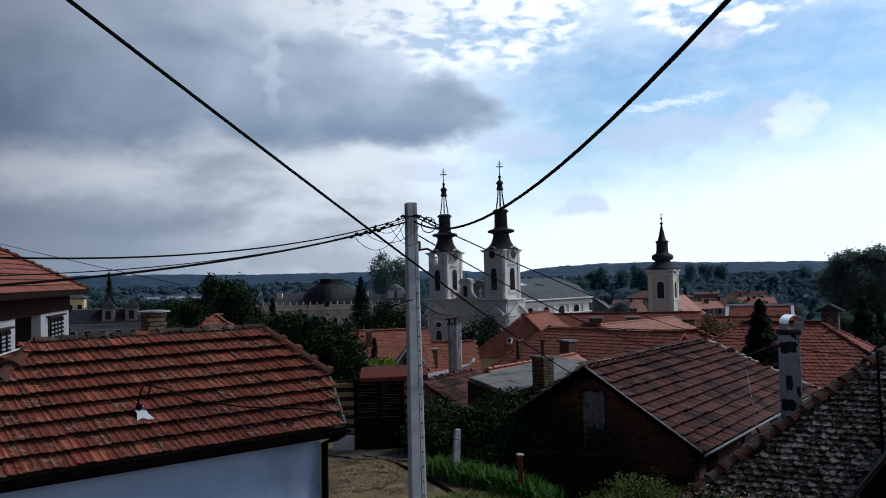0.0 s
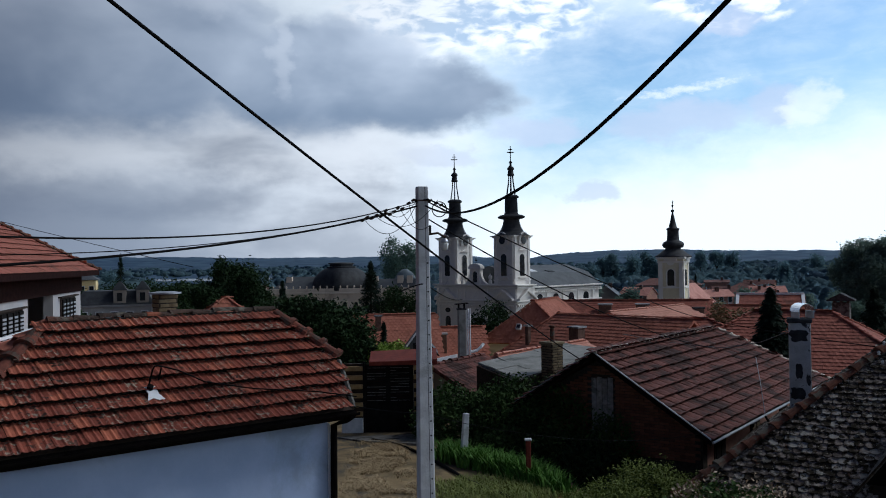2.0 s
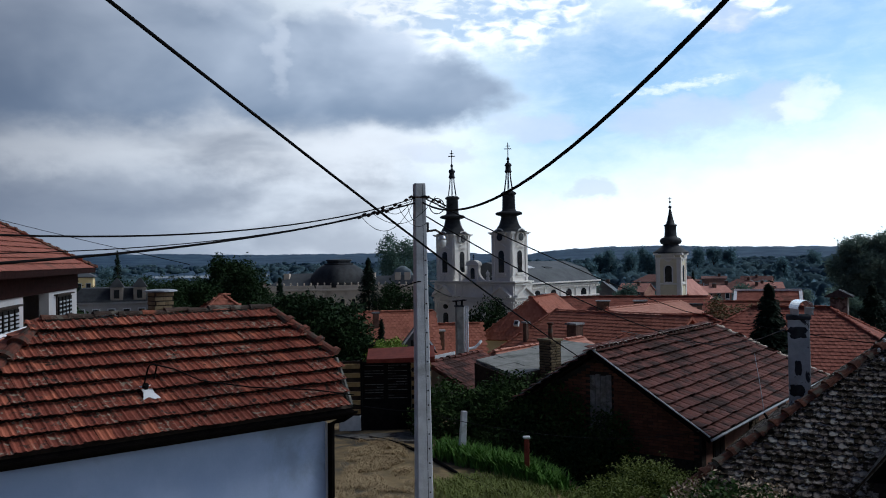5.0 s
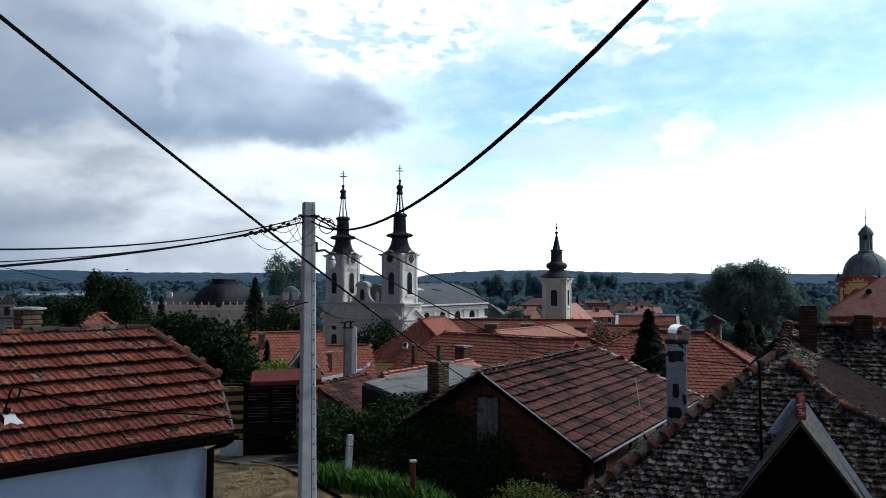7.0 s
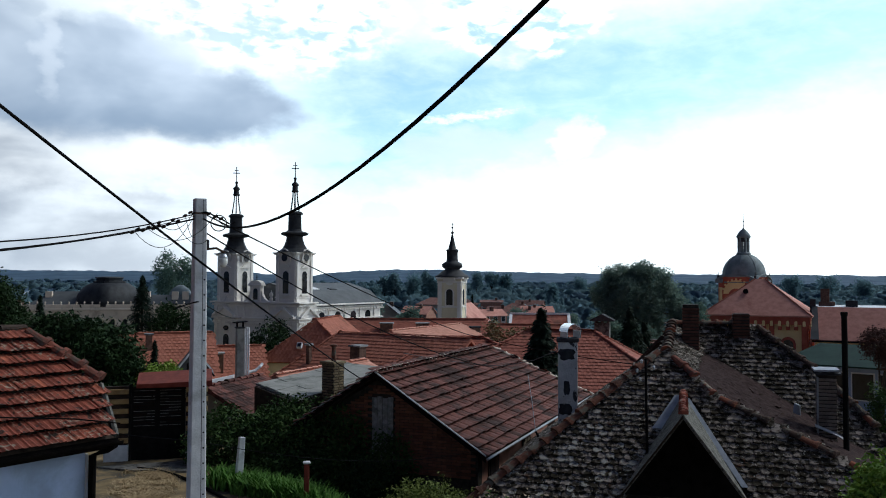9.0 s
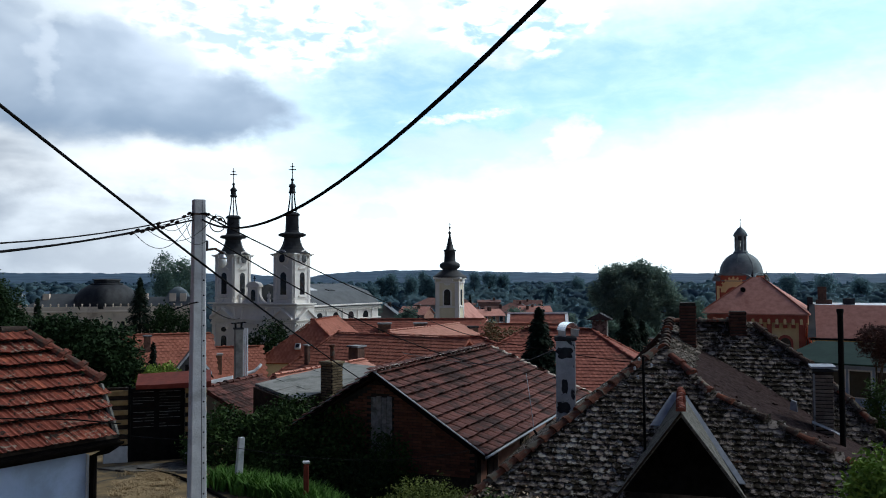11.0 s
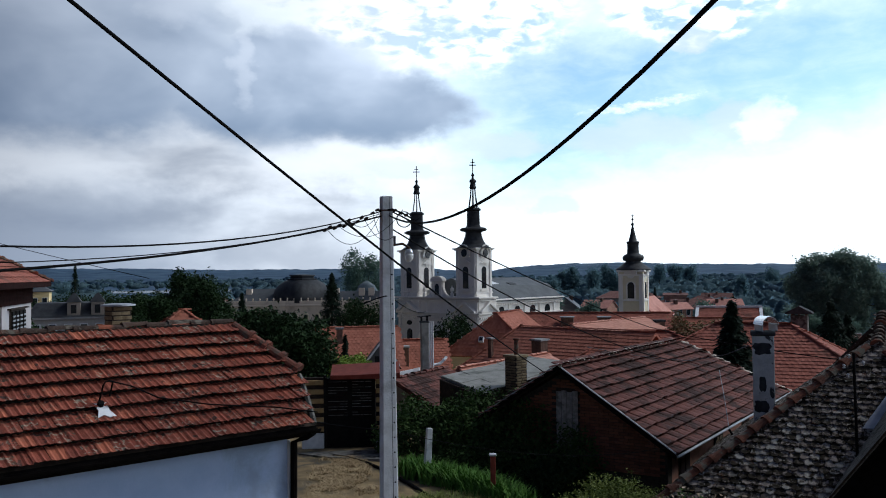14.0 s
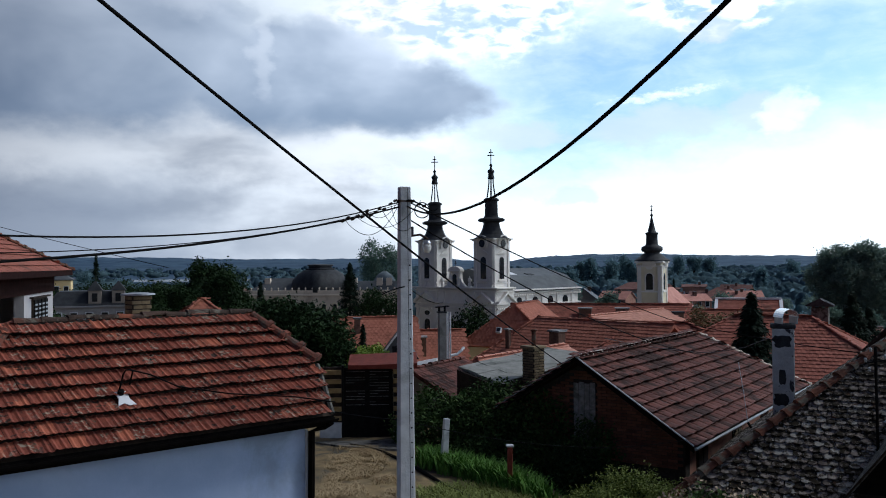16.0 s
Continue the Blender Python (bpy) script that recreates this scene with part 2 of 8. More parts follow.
plaster_yellow = surface("yellow_plaster", (0.82, 0.61, 0.30), (0.88, 0.70, 0.38), 0.5, 0.9, 0.1, stain=(0.72, 0.54, 0.27), stain_scale=0.2)
plaster_beige = surface("beige_plaster", (0.25, 0.21, 0.18), (0.36, 0.31, 0.27), 0.4, 0.9, 0.1, stain=(0.18, 0.15, 0.125), stain_scale=0.2)
plaster_pink = surface("old_pink_render", (0.30, 0.15, 0.11), (0.42, 0.23, 0.17), 1.6, 0.9, 0.3, stain=(0.20, 0.12, 0.10), stain_scale=0.8)
church_white = surface("church_white_render", (0.80, 0.765, 0.715), (0.88, 0.85, 0.80), 0.5, 0.9, 0.1, stain=(0.66, 0.64, 0.63), stain_scale=0.5, stain_at=(0.56, 0.72))
church_pale = surface("church_ivory_render", (0.73, 0.67, 0.51), (0.81, 0.75, 0.59), 0.5, 0.9, 0.1, stain=(0.58, 0.54, 0.45), stain_scale=0.5)
church_cream = surface("church_cream_render", (0.72, 0.645, 0.46), (0.80, 0.72, 0.53), 0.5, 0.9, 0.1)
red_trim = surface("red_brick_trim", (0.38, 0.095, 0.063), (0.48, 0.135, 0.092), 0.8, 0.85, 0.1)
brick_red = surface("red_brick", (0.085, 0.038, 0.027), (0.21, 0.088, 0.058), 9, 0.92, 0.6, pick="object", amount=0.7)
brick_soot = surface("sooty_brick", (0.055, 0.028, 0.022), (0.15, 0.070, 0.050), 9, 0.95, 0.6, pick="object", amount=0.7)
cement_dirty = surface("dirty_cement", (0.10, 0.098, 0.092), (0.19, 0.185, 0.175), 7, 0.95, 0.7, stain=(0.05, 0.05, 0.046), stain_scale=3.0, stain_at=(0.5, 0.6))
brick_rest = surface("red_brick_rest", (0.085, 0.038, 0.027), (0.21, 0.088, 0.058), 9, 0.92, 0.6, pick="island", amount=0.7)
brick_worn = surface("worn_grey_brick", (0.12, 0.095, 0.08), (0.26, 0.215, 0.185), 9, 0.95, 0.6, pick="object", amount=0.6)
brick_pale = surface("pale_yellow_brick", (0.10, 0.076, 0.046), (0.26, 0.205, 0.125), 9, 0.92, 0.6, pick="object", amount=0.7)
mortar = surface("mortar", (0.022, 0.019, 0.016), (0.05, 0.043, 0.037), 14, 0.95, 0.5)
concrete = surface("weathered_concrete", (0.49, 0.50, 0.515), (0.62, 0.63, 0.645), 5, 0.9, 0.4, stain=(0.36, 0.36, 0.36), stain_scale=1.5)
cement = surface("patchy_cement", (0.24, 0.245, 0.25), (0.36, 0.365, 0.375), 5, 0.95, 0.5, stain=(0.13, 0.135, 0.145), stain_scale=2.6, stain_at=(0.55, 0.62))
cement_patchy = surface("peeling_cement", (0.52, 0.53, 0.53), (0.66, 0.67, 0.67), 5, 0.95, 0.5, stain=(0.060, 0.062, 0.068), stain_scale=2.3, stain_at=(0.56, 0.585))
cement_dark = surface("dark_cement_patch", (0.030, 0.031, 0.035), (0.060, 0.062, 0.068), 6, 0.95, 0.4)
slate_sheet = surface("grey_fibre_cement", (0.19, 0.19, 0.175), (0.35, 0.345, 0.32), 4, 0.9, 0.4, pick="island", stain=(0.14, 0.145, 0.13), stain_scale=1.2)
copper_dark = surface("dark_copper_sheet", (0.022, 0.024, 0.028), (0.045, 0.048, 0.053), 1.2, 0.6, 0.1, 0.0, sheen=0.2)
copper_grey = surface("grey_copper_sheet", (0.15, 0.19, 0.205), (0.24, 0.285, 0.30), 0.8, 0.65, 0.1, 0.0)
zinc = surface("zinc_sheet", (0.40, 0.42, 0.44), (0.55, 0.57, 0.60), 3, 0.35, 0.1, 0.8)
zinc_dull = surface("dull_zinc_sheet", (0.26, 0.28, 0.31), (0.40, 0.42, 0.46), 5, 0.6, 0.1, 0.2)
zinc_pale = surface("pale_zinc_sheet", (0.28, 0.31, 0.36), (0.42, 0.45, 0.50), 5, 0.7, 0.1, 0.0)
lichen_board = surface("lichen_grey_board", (0.060, 0.057, 0.052), (0.19, 0.185, 0.165), 14, 0.95, 0.5, stain=(0.045, 0.043, 0.036), stain_scale=5, sheen=0.1)
bright_metal = surface("bright_steel", (0.72, 0.74, 0.77), (0.82, 0.84, 0.86), 3, 0.22, 0.05, 1.0)
lead_roof = surface("grey_sheet_roof", (0.070, 0.076, 0.082), (0.11, 0.117, 0.124), 0.5, 0.6, 0.1, 0.1)
rubber = surface("black_cable_sheath", (0.005, 0.005, 0.005), (0.009, 0.009, 0.010), 8, 0.85, 0.1, sheen=0.04)
iron = surface("rusty_iron", (0.035, 0.022, 0.018), (0.075, 0.045, 0.032), 12, 0.8, 0.3)
iron_dark = surface("dark_painted_iron", (0.006, 0.006, 0.006), (0.013, 0.012, 0.012), 6, 0.85, 0.2, sheen=0.04)
rust_paint = surface("rust_red_paint", (0.13, 0.025, 0.018), (0.20, 0.042, 0.028), 5, 0.7, 0.2)
wood_black = surface("tarred_eave_board", (0.0035, 0.003, 0.003), (0.008, 0.0065, 0.006), 7, 0.95, 0.3, sheen=0.03)
wood_dark = surface("dark_old_wood", (0.018, 0.013, 0.010), (0.045, 0.031, 0.024), 7, 0.85, 0.4)
wood_grey = surface("grey_old_board", (0.16, 0.155, 0.15), (0.30, 0.295, 0.29), 9, 0.9, 0.4, stain=(0.10, 0.10, 0.095), stain_scale=3)
# Brown boards darkened so that their colour holds the eave's shade
wood_brown = surface("shaded_brown_board", (0.012, 0.005, 0.0045), (0.024, 0.009, 0.008), 5, 0.9, 0.2, sheen=0.04)
paint_white = surface("white_paint", (0.70, 0.71, 0.73), (0.80, 0.81, 0.83), 3, 0.6, 0.1)
glass_dark = surface("dark_window_glass", (0.012, 0.014, 0.018), (0.022, 0.025, 0.03), 2, 0.12, 0.0, sheen=0.5)
canvas_blue = surface("blue_canvas", (0.025, 0.06, 0.085), (0.045, 0.095, 0.125), 7, 0.85, 0.2)
blue_wall = surface("pale_blue_render", (0.36, 0.50, 0.62), (0.46, 0.58, 0.70), 1.5, 0.9, 0.1)
porcelain = surface("brown_porcelain", (0.03, 0.02, 0.018), (0.06, 0.04, 0.03), 8, 0.25, 0.0)
lamp_glass = surface("milky_lamp_cover", (0.62, 0.62, 0.60), (0.74, 0.74, 0.72), 4, 0.25, 0.0)
leaf_dark = foliage("dark_green_leaves", (0.008, 0.020, 0.008), (0.034, 0.066, 0.022))
leaf_mid = foliage("green_leaves", (0.022, 0.050, 0.014), (0.075, 0.13, 0.035))
leaf_hedge = foliage("hedge_leaves", (0.010, 0.024, 0.008), (0.075, 0.130, 0.036))
leaf_light = foliage("light_green_leaves", (0.12, 0.20, 0.032), (0.32, 0.44, 0.085))
leaf_olive = foliage("yellow_green_leaves", (0.075, 0.105, 0.022), (0.22, 0.26, 0.07))
leaf_rust = foliage("rusty_olive_leaves", (0.10, 0.085, 0.042), (0.24, 0.19, 0.10))
leaf_red = foliage("purple_brown_leaves", (0.045, 0.022, 0.02), (0.10, 0.05, 0.042))
leaf_dry = foliage("dry_brown_leaves", (0.30, 0.21, 0.14), (0.58, 0.46, 0.34))
# Far foliage is paler and bluer: the haze is put into its colour
leaf_far = translucent(foliage("hazed_green_leaves", (0.080, 0.145, 0.130), (0.180, 0.260, 0.195), 0.3, 0.5), 0.45)
leaf_huge = translucent(foliage("hazed_deep_green_leaves", (0.120, 0.185, 0.165), (0.245, 0.325, 0.255), 0.3, 0.55), 0.5)
leaf_plain = translucent(foliage("hazed_bluish_leaves", (0.100, 0.185, 0.225), (0.175, 0.270, 0.285), 0.3, 0.5), 0.55)
needle = foliage("dark_needles", (0.007, 0.016, 0.010), (0.020, 0.038, 0.022))
grass_green = foliage("green_blades", (0.045, 0.11, 0.018), (0.12, 0.25, 0.045))
grass_weed = foliage("yellow_green_blades", (0.10, 0.13, 0.03), (0.30, 0.33, 0.10))
grass_dry = foliage("dry_blades", (0.28, 0.20, 0.105), (0.60, 0.46, 0.27))
bark = surface("bark", (0.035, 0.028, 0.022), (0.085, 0.07, 0.055), 9, 0.95, 0.7)
water_mat = surface("river_water", (0.10, 0.12, 0.13), (0.13, 0.15, 0.16), 0.02, 0.08, 0.0, sheen=0.6)


def add_specks(m, color, scale, at):
    """A second, finer layer of growth on a surface."""
    nt = m.node_tree
    bsdf = nt.nodes["Principled BSDF"]
    base = bsdf.inputs["Base Color"].links[0].from_socket
    spot = nt.nodes.new("ShaderNodeNewGeometry").outputs["Position"]
    nt.links.new(link_mix(nt, link_range(nt, link_noise(nt, spot, scale, 5.0, 0.6, 0.6), *at), base, color), bsdf.inputs["Base Color"])


def add_lichen(m, color, share, scale, at):
    """Growth that covers some of the pieces in ragged spots and leaves the others bare."""
    nt = m.node_tree
    bsdf = nt.nodes["Principled BSDF"]
    base = bsdf.inputs["Base Color"].links[0].from_socket
    spot = nt.nodes.new("ShaderNodeNewGeometry").outputs["Position"]
    lot = link_math(nt, "FRACT", link_math(nt, "MULTIPLY", nt.nodes.new("ShaderNodeObjectInfo").outputs["Random"], 23.7 + scale))
    chosen = link_range(nt, lot, 1.0 - share, 1.0 - share * 0.6)
    spots = link_range(nt, link_noise(nt, spot, scale, 2.5, 0.5, 0.2), *at)
    nt.links.new(link_mix(nt, link_math(nt, "MULTIPLY", chosen, spots), base, color), bsdf.inputs["Base Color"])


add_lichen(tile_near, (0.30, 0.25, 0.19), 0.55, 15.0, (0.54, 0.64))
add_lichen(tile_near, (0.055, 0.036, 0.030), 0.55, 12.0, (0.55, 0.66))
add_lichen(tile_near, (0.42, 0.130, 0.075), 0.25, 3.0, (0.40, 0.60))
add_lichen(tile_moss, (0.36, 0.345, 0.31), 0.25, 11.0, (0.45, 0.55))
add_lichen(tile_hip, (0.20, 0.175, 0.14), 0.4, 8.0, (0.48, 0.56))
add_lichen(mossy_cap, (0.25, 0.085, 0.05), 0.4, 2.0, (0.40, 0.55))
add_specks(tile_near, (0.035, 0.026, 0.020), 5.0, (0.60, 0.68))
add_specks(tile_moss, (0.42, 0.40, 0.35), 16.0, (0.60, 0.68))
add_specks(tile_moss_rest, (0.42, 0.40, 0.35), 16.0, (0.60, 0.68))
add_specks(tile_moss, (0.10, 0.055, 0.035), 5.0, (0.60, 0.70))
add_specks(tile_moss_rest, (0.10, 0.055, 0.035), 5.0, (0.60, 0.70))
add_specks(tile_dark, (0.20, 0.18, 0.16), 14.0, (0.62, 0.68))


def make_ground_mat():
    m = surface("earth_grass_and_haze", (0.12, 0.092, 0.055), (0.30, 0.215, 0.11), 2.2, 0.95, 0.6, stain=(0.075, 0.07, 0.058), stain_scale=0.8, stain_at=(0.5, 0.64))
    nt = m.node_tree
    bsdf = nt.nodes["Principled BSDF"]
    spot = nt.nodes["Geometry"].outputs["Position"] if "Geometry" in nt.nodes else nt.nodes.new("ShaderNodeNewGeometry").outputs["Position"]
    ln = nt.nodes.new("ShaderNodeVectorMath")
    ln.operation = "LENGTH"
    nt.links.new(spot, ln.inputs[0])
    # Far woods replace the earth past 70 m; their blue is painted haze
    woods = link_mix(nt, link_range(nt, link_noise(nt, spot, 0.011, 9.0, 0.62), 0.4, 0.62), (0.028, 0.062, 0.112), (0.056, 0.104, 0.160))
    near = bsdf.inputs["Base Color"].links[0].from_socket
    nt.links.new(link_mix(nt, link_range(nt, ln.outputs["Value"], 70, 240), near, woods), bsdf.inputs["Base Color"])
    return m


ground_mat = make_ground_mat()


# ---- mesh tools ----
class Shape:
    """Collects vertices and faces; done() makes one mesh object of them."""

    def __init__(self):
        self.v, self.f = [], []

    def add(self, verts, faces):
        o = len(self.v)
        self.v += [tuple(p) for p in verts]
        self.f += [tuple(i + o for i in q) for q in faces]
        return self

    def box(self, x0, x1, y0, y1, z0, z1, m=None):
        p = [(x, y, z) for z in (z0, z1) for x, y in ((x0, y0), (x1, y0), (x1, y1), (x0, y1))]
        if m is not None:
            p = [m @ Vector(q) for q in p]
        return self.add(p, [(3, 2, 1, 0), (4, 5, 6, 7), (0, 1, 5, 4), (1, 2, 6, 5), (2, 3, 7, 6), (3, 0, 4, 7)])

    def taper(self, x, y, z0, z1, a0, b0, a1, b1):
        p = [(x + sx * a, y + sy * b, z) for z, a, b in ((z0, a0, b0), (z1, a1, b1)) for sx, sy in ((-1, -1), (1, -1), (1, 1), (-1, 1))]
        return self.add(p, [(3, 2, 1, 0), (4, 5, 6, 7), (0, 1, 5, 4), (1, 2, 6, 5), (2, 3, 7, 6), (3, 0, 4, 7)])

    def lathe(self, profile, seg=16, x=0.0, y=0.0, turn=0.0, square=0.0):
        """A turned body; square > 0 pulls the section towards a square."""
        p = []
        for r, z in profile:
            for k in range(seg):
                a = 2 * math.pi * k / seg + turn
                s = 1.0
                if square:
                    s = 1 + square * (1 / max(abs(math.cos(a - turn)), abs(math.sin(a - turn))) - 1)
                p.append((x + r * s * math.cos(a), y + r * s * math.sin(a), z))
        n = len(profile)
        q = [(i * seg + k, i * seg + (k + 1) % seg, (i + 1) * seg + (k + 1) % seg, (i + 1) * seg + k) for i in range(n - 1) for k in range(seg)]
        return self.add(p, q + [tuple(range(seg))[::-1], tuple((n - 1) * seg + k for k in range(seg))])

    def tube(self, pts, r, sides=8):
        pts = [Vector(p) for p in pts]
        rs = r if isinstance(r, (list, tuple)) else [r] * len(pts)
        v = []
        for i, p in enumerate(pts):
            d = (pts[min(i + 1, len(pts) - 1)] - pts[max(i - 1, 0)]).normalized()
            a = d.cross(Vector((0.31, 0.17, 0.93)) if abs(d.z) < 0.9 else Vector((1, 0.2, 0))).normalized()
            b = d.cross(a)
            v += [p + (a * math.cos(2 * math.pi * k / sides) + b * math.sin(2 * math.pi * k / sides)) * rs[i] for k in range(sides)]
        n = len(pts)
        q = [(i * sides + k, i * sides + (k + 1) % sides, (i + 1) * sides + (k + 1) % sides, (i + 1) * sides + k) for i in range(n - 1) for k in range(sides)]
        return self.add(v, q + [tuple(range(sides))[::-1], tuple((n - 1) * sides + k for k in range(sides))])

    def extrude(self, outline, y0, y1, m=None):
        """An outline in x, z pulled along y."""
        n = len(outline)
        p = [(x, y, z) for y in (y0, y1) for x, z in outline]
        if m is not None:
            p = [m @ Vector(q) for q in p]
        return self.add(p, [tuple(range(n)), tuple(range(2 * n - 1, n - 1, -1))] + [(k, k + n, (k + 1) % n + n, (k + 1) % n) for k in range(n)])

    def slab(self, corners, down):
        """A polygon in space with a thickness along the vector down."""
        n = len(corners)
        down = Vector(down)
        p = [Vector(c) for c in corners] + [Vector(c) + down for c in corners]
        return self.add(p, [tuple(range(n)), tuple(range(2 * n - 1, n - 1, -1))] + [(k, k + n, (k + 1) % n + n, (k + 1) % n) for k in range(n)])

    def mesh(self, name, mat, smooth=False, bevel=0.0):
        me = bpy.data.meshes.new(name)
        me.from_pydata(self.v, [], self.f)
        bm = bmesh.new()
        bm.from_mesh(me)
        if len(self.f) < 4000:
            bmesh.ops.recalc_face_normals(bm, faces=bm.faces)
        if bevel:
            bmesh.ops.bevel(bm, geom=list(bm.edges), offset=bevel, segments=1, affect="EDGES", clamp_overlap=True)
        bm.to_mesh(me)
        bm.free()
        me.materials.append(mat)
        if smooth:
            me.polygons.foreach_set("use_smooth", [True] * len(me.polygons))
        return me

    def done(self, name, mat, parent=None, label="", smooth=False, bevel=0.0):
        ob = new(name, self.mesh(name, mat, smooth, bevel))
        ob.parent = parent
        return tagged(ob, label)


def thing(name, label, category, at, group="", kind=""):
    ob = new(name)
    ob.empty_display_size = 0.2
    ob.matrix_basis = at
    return tagged(ob, label, category, group, kind)


def basis(u, v, n, o):
    return Matrix(((u[0], v[0], n[0], o[0]), (u[1], v[1], n[1], o[1]), (u[2], v[2], n[2], o[2]), (0, 0, 0, 1)))


def inside(poly, x, y):
    hit = False
    for i in range(len(poly)):
        (x1, y1), (x2, y2) = poly[i], poly[i - 1]
        if (y1 > y) != (y2 > y) and x < (x2 - x1) * (y - y1) / (y2 - y1) + x1:
            hit = not hit
    return hit


def joined(name, shape, matrices, mat, parent, label=""):
    """Many alike pieces in one mesh."""
    v = np.array(shape.v)
    ms = np.array([[list(r) for r in m] for m in matrices])
    allv = np.einsum("tij,vj->tvi", ms[:, :3, :3], v) + ms[:, None, :3, 3]
    nv = len(v)
    faces = [tuple(i + k * nv for i in q) for k in range(len(ms)) for q in shape.f]
    me = bpy.data.meshes.new(name)
    me.from_pydata(allv.reshape(-1, 3).tolist(), [], faces)
    me.materials.append(mat)
    ob = new(name, me)
    ob.parent = parent
    return tagged(ob, label, kind="stuff")


def pieces(name, mesh, matrices, parent):
    for m in matrices:
        ob = new(name, mesh)
        ob.parent = parent
        ob.matrix_basis = m


def pan_tile(w=0.21, l=0.40, rough=False):
    """An interlocking clay tile with two rolls; it lies along +y, its lower end at y = 0."""
    xs = (0, 0.5, 1.0) if rough else (0, 0.13, 0.30, 0.50, 0.63, 0.80, 1.0)
    zs = (0.012, 0.0, 0.012) if rough else (0.018, 0.026, 0.006, 0.009, 0.026, 0.006, 0.015)
    n = len(xs)
    s = Shape()
    p = [(x * w, y, z + ((0.010 if rough else 0.088) if y == 0 else -0.016)) for y in (0.0, l) for x, z in zip(xs, zs)] + [(x * w, 0.008 if rough else 0.05, z + (0.002 if rough else 0.030)) for x, z in zip(xs, zs)]
    s.add(p, [(i, i + 1, n + i + 1, n + i) for i in range(n - 1)] + [(2 * n + i, 2 * n + i + 1, i + 1, i) for i in range(n - 1)])
    return s


def flat_tile(w=0.414, l=0.37):
    """A broad flat interlocking tile with deep side joints."""
    xs, zs = (0, 0.04, 0.16, 0.5, 0.84, 0.96, 1.0), (-0.008, 0.010, 0.020, 0.030, 0.020, 0.010, -0.008)
    n = len(xs)
    s = Shape()
    p = [(x * w, y, z + (0.074 if y == 0 else -0.014)) for y in (0.0, l) for x, z in zip(xs, zs)] + [(x * w, 0.008, z + 0.044) for x, z in zip(xs, zs)]
    return s.add(p, [(i, i + 1, n + i + 1, n + i) for i in range(n - 1)] + [(2 * n + i, 2 * n + i + 1, i + 1, i) for i in range(n - 1)])


def plain_tile(w=0.17, l=0.30, seed=0):
    """A flat clay tile with a rounded lower end."""
    rnd = random.Random(seed)
    end = [(w * (0.5 + 0.5 * math.cos(a)), 0.038 - 0.038 * math.sin(a) + rnd.uniform(-0.008, 0.008)) for a in (math.pi, 2.5, 1.9, 1.25, 0.6, 0.0)]
    out = end + [(w, l), (0, l)]
    s = Shape()
    n = len(out)
    s.add([(x, y, 0.016 + (0.004 if 0 < i < 5 else 0)) for i, (x, y) in enumerate(out)] + [(x, y, -0.004) for x, y in out], [tuple(range(n))] + [(k + n, (k + 1) % n + n, (k + 1) % n, k) for k in range(n)])
    return s


def ridge_tile(l=0.38, r=0.12, flare=1.3):
    """A half-round cap, a little wider at one end, lying along +x."""
    s = Shape()
    p = []
    for x, k in ((0, flare), (l * 0.20, flare * 0.95), (l * 0.23, 1.0), (l, 0.80)):
        p += [(x, r * k * math.cos(a), r * k * math.sin(a) * 0.85 - 0.02) for a in np.linspace(math.pi, 0, 7)]
    q = [(i * 7 + k, i * 7 + k + 1, i * 7 + k + 8, i * 7 + k + 7) for i in range(3) for k in range(6)]
    return s.add(p, q + [tuple(range(7))])


def slope_frame(origin, u, v):
    u, v = Vector(u).normalized(), Vector(v).normalized()
    return u, v, u.cross(v).normalized(), Vector(origin)


def tile_places(fr, poly, pitch_u, pitch_v, seed=1, stagger=0.5, jitter=0.006, tilt=0.06, lift=0.03):
    """Poses of tiles over a polygon (u, v) of a slope."""
    u, v, n, o = fr
    rnd = random.Random(seed)
    us, vs = [p[0] for p in poly], [p[1] for p in poly]
    out = []
    r = 0
    y = min(vs)
    while y < max(vs) - 0.02:
        x = min(us) + (stagger * pitch_u if r % 2 else 0)
        while x < max(us):
            if inside(poly, x + pitch_u * 0.5, y + pitch_v * 0.45):
                a = tilt + rnd.uniform(-0.012, 0.012)
                tv = v * math.cos(a) - n * math.sin(a)
                tn = u.cross(tv)
                s = rnd.uniform(-1, 1) * jitter * 2
                tu = (u + tv * s).normalized()
                out.append(basis(tu, tn.cross(tu), tn, o + u * (x + rnd.uniform(-jitter, jitter)) + v * (y + rnd.uniform(-jitter, jitter)) + n * (lift + rnd.uniform(0, jitter))))
            x += pitch_u
        y += pitch_v
        r += 1
    return out


def deck(name, fr, poly, mat, parent, thick=0.06, label=""):
    u, v, n, o = fr
    return Shape().slab([o + u * a + v * b for a, b in poly], n * -thick).done(name, mat, parent, label)


def cap_line(a, b, step=0.34, seed=3, lift=0.05):
    """Poses of ridge caps from a to b."""
    a, b = Vector(a), Vector(b)
    rnd = random.Random(seed)
    d = (b - a).normalized()
    side = Vector((0, 0, 1)).cross(d).normalized()
    upn = d.cross(side)
    out = []
    for k in range(max(1, int((b - a).length / step))):
        w = rnd.uniform(-0.05, 0.05)
        dd = (d + side * w + upn * rnd.uniform(-0.03, 0.05)).normalized()
        ss = upn.cross(dd).normalized()
        out.append(basis(dd, ss, dd.cross(ss), a + d * (k * step) + upn * (lift + rnd.uniform(-0.01, 0.012))))
    return out


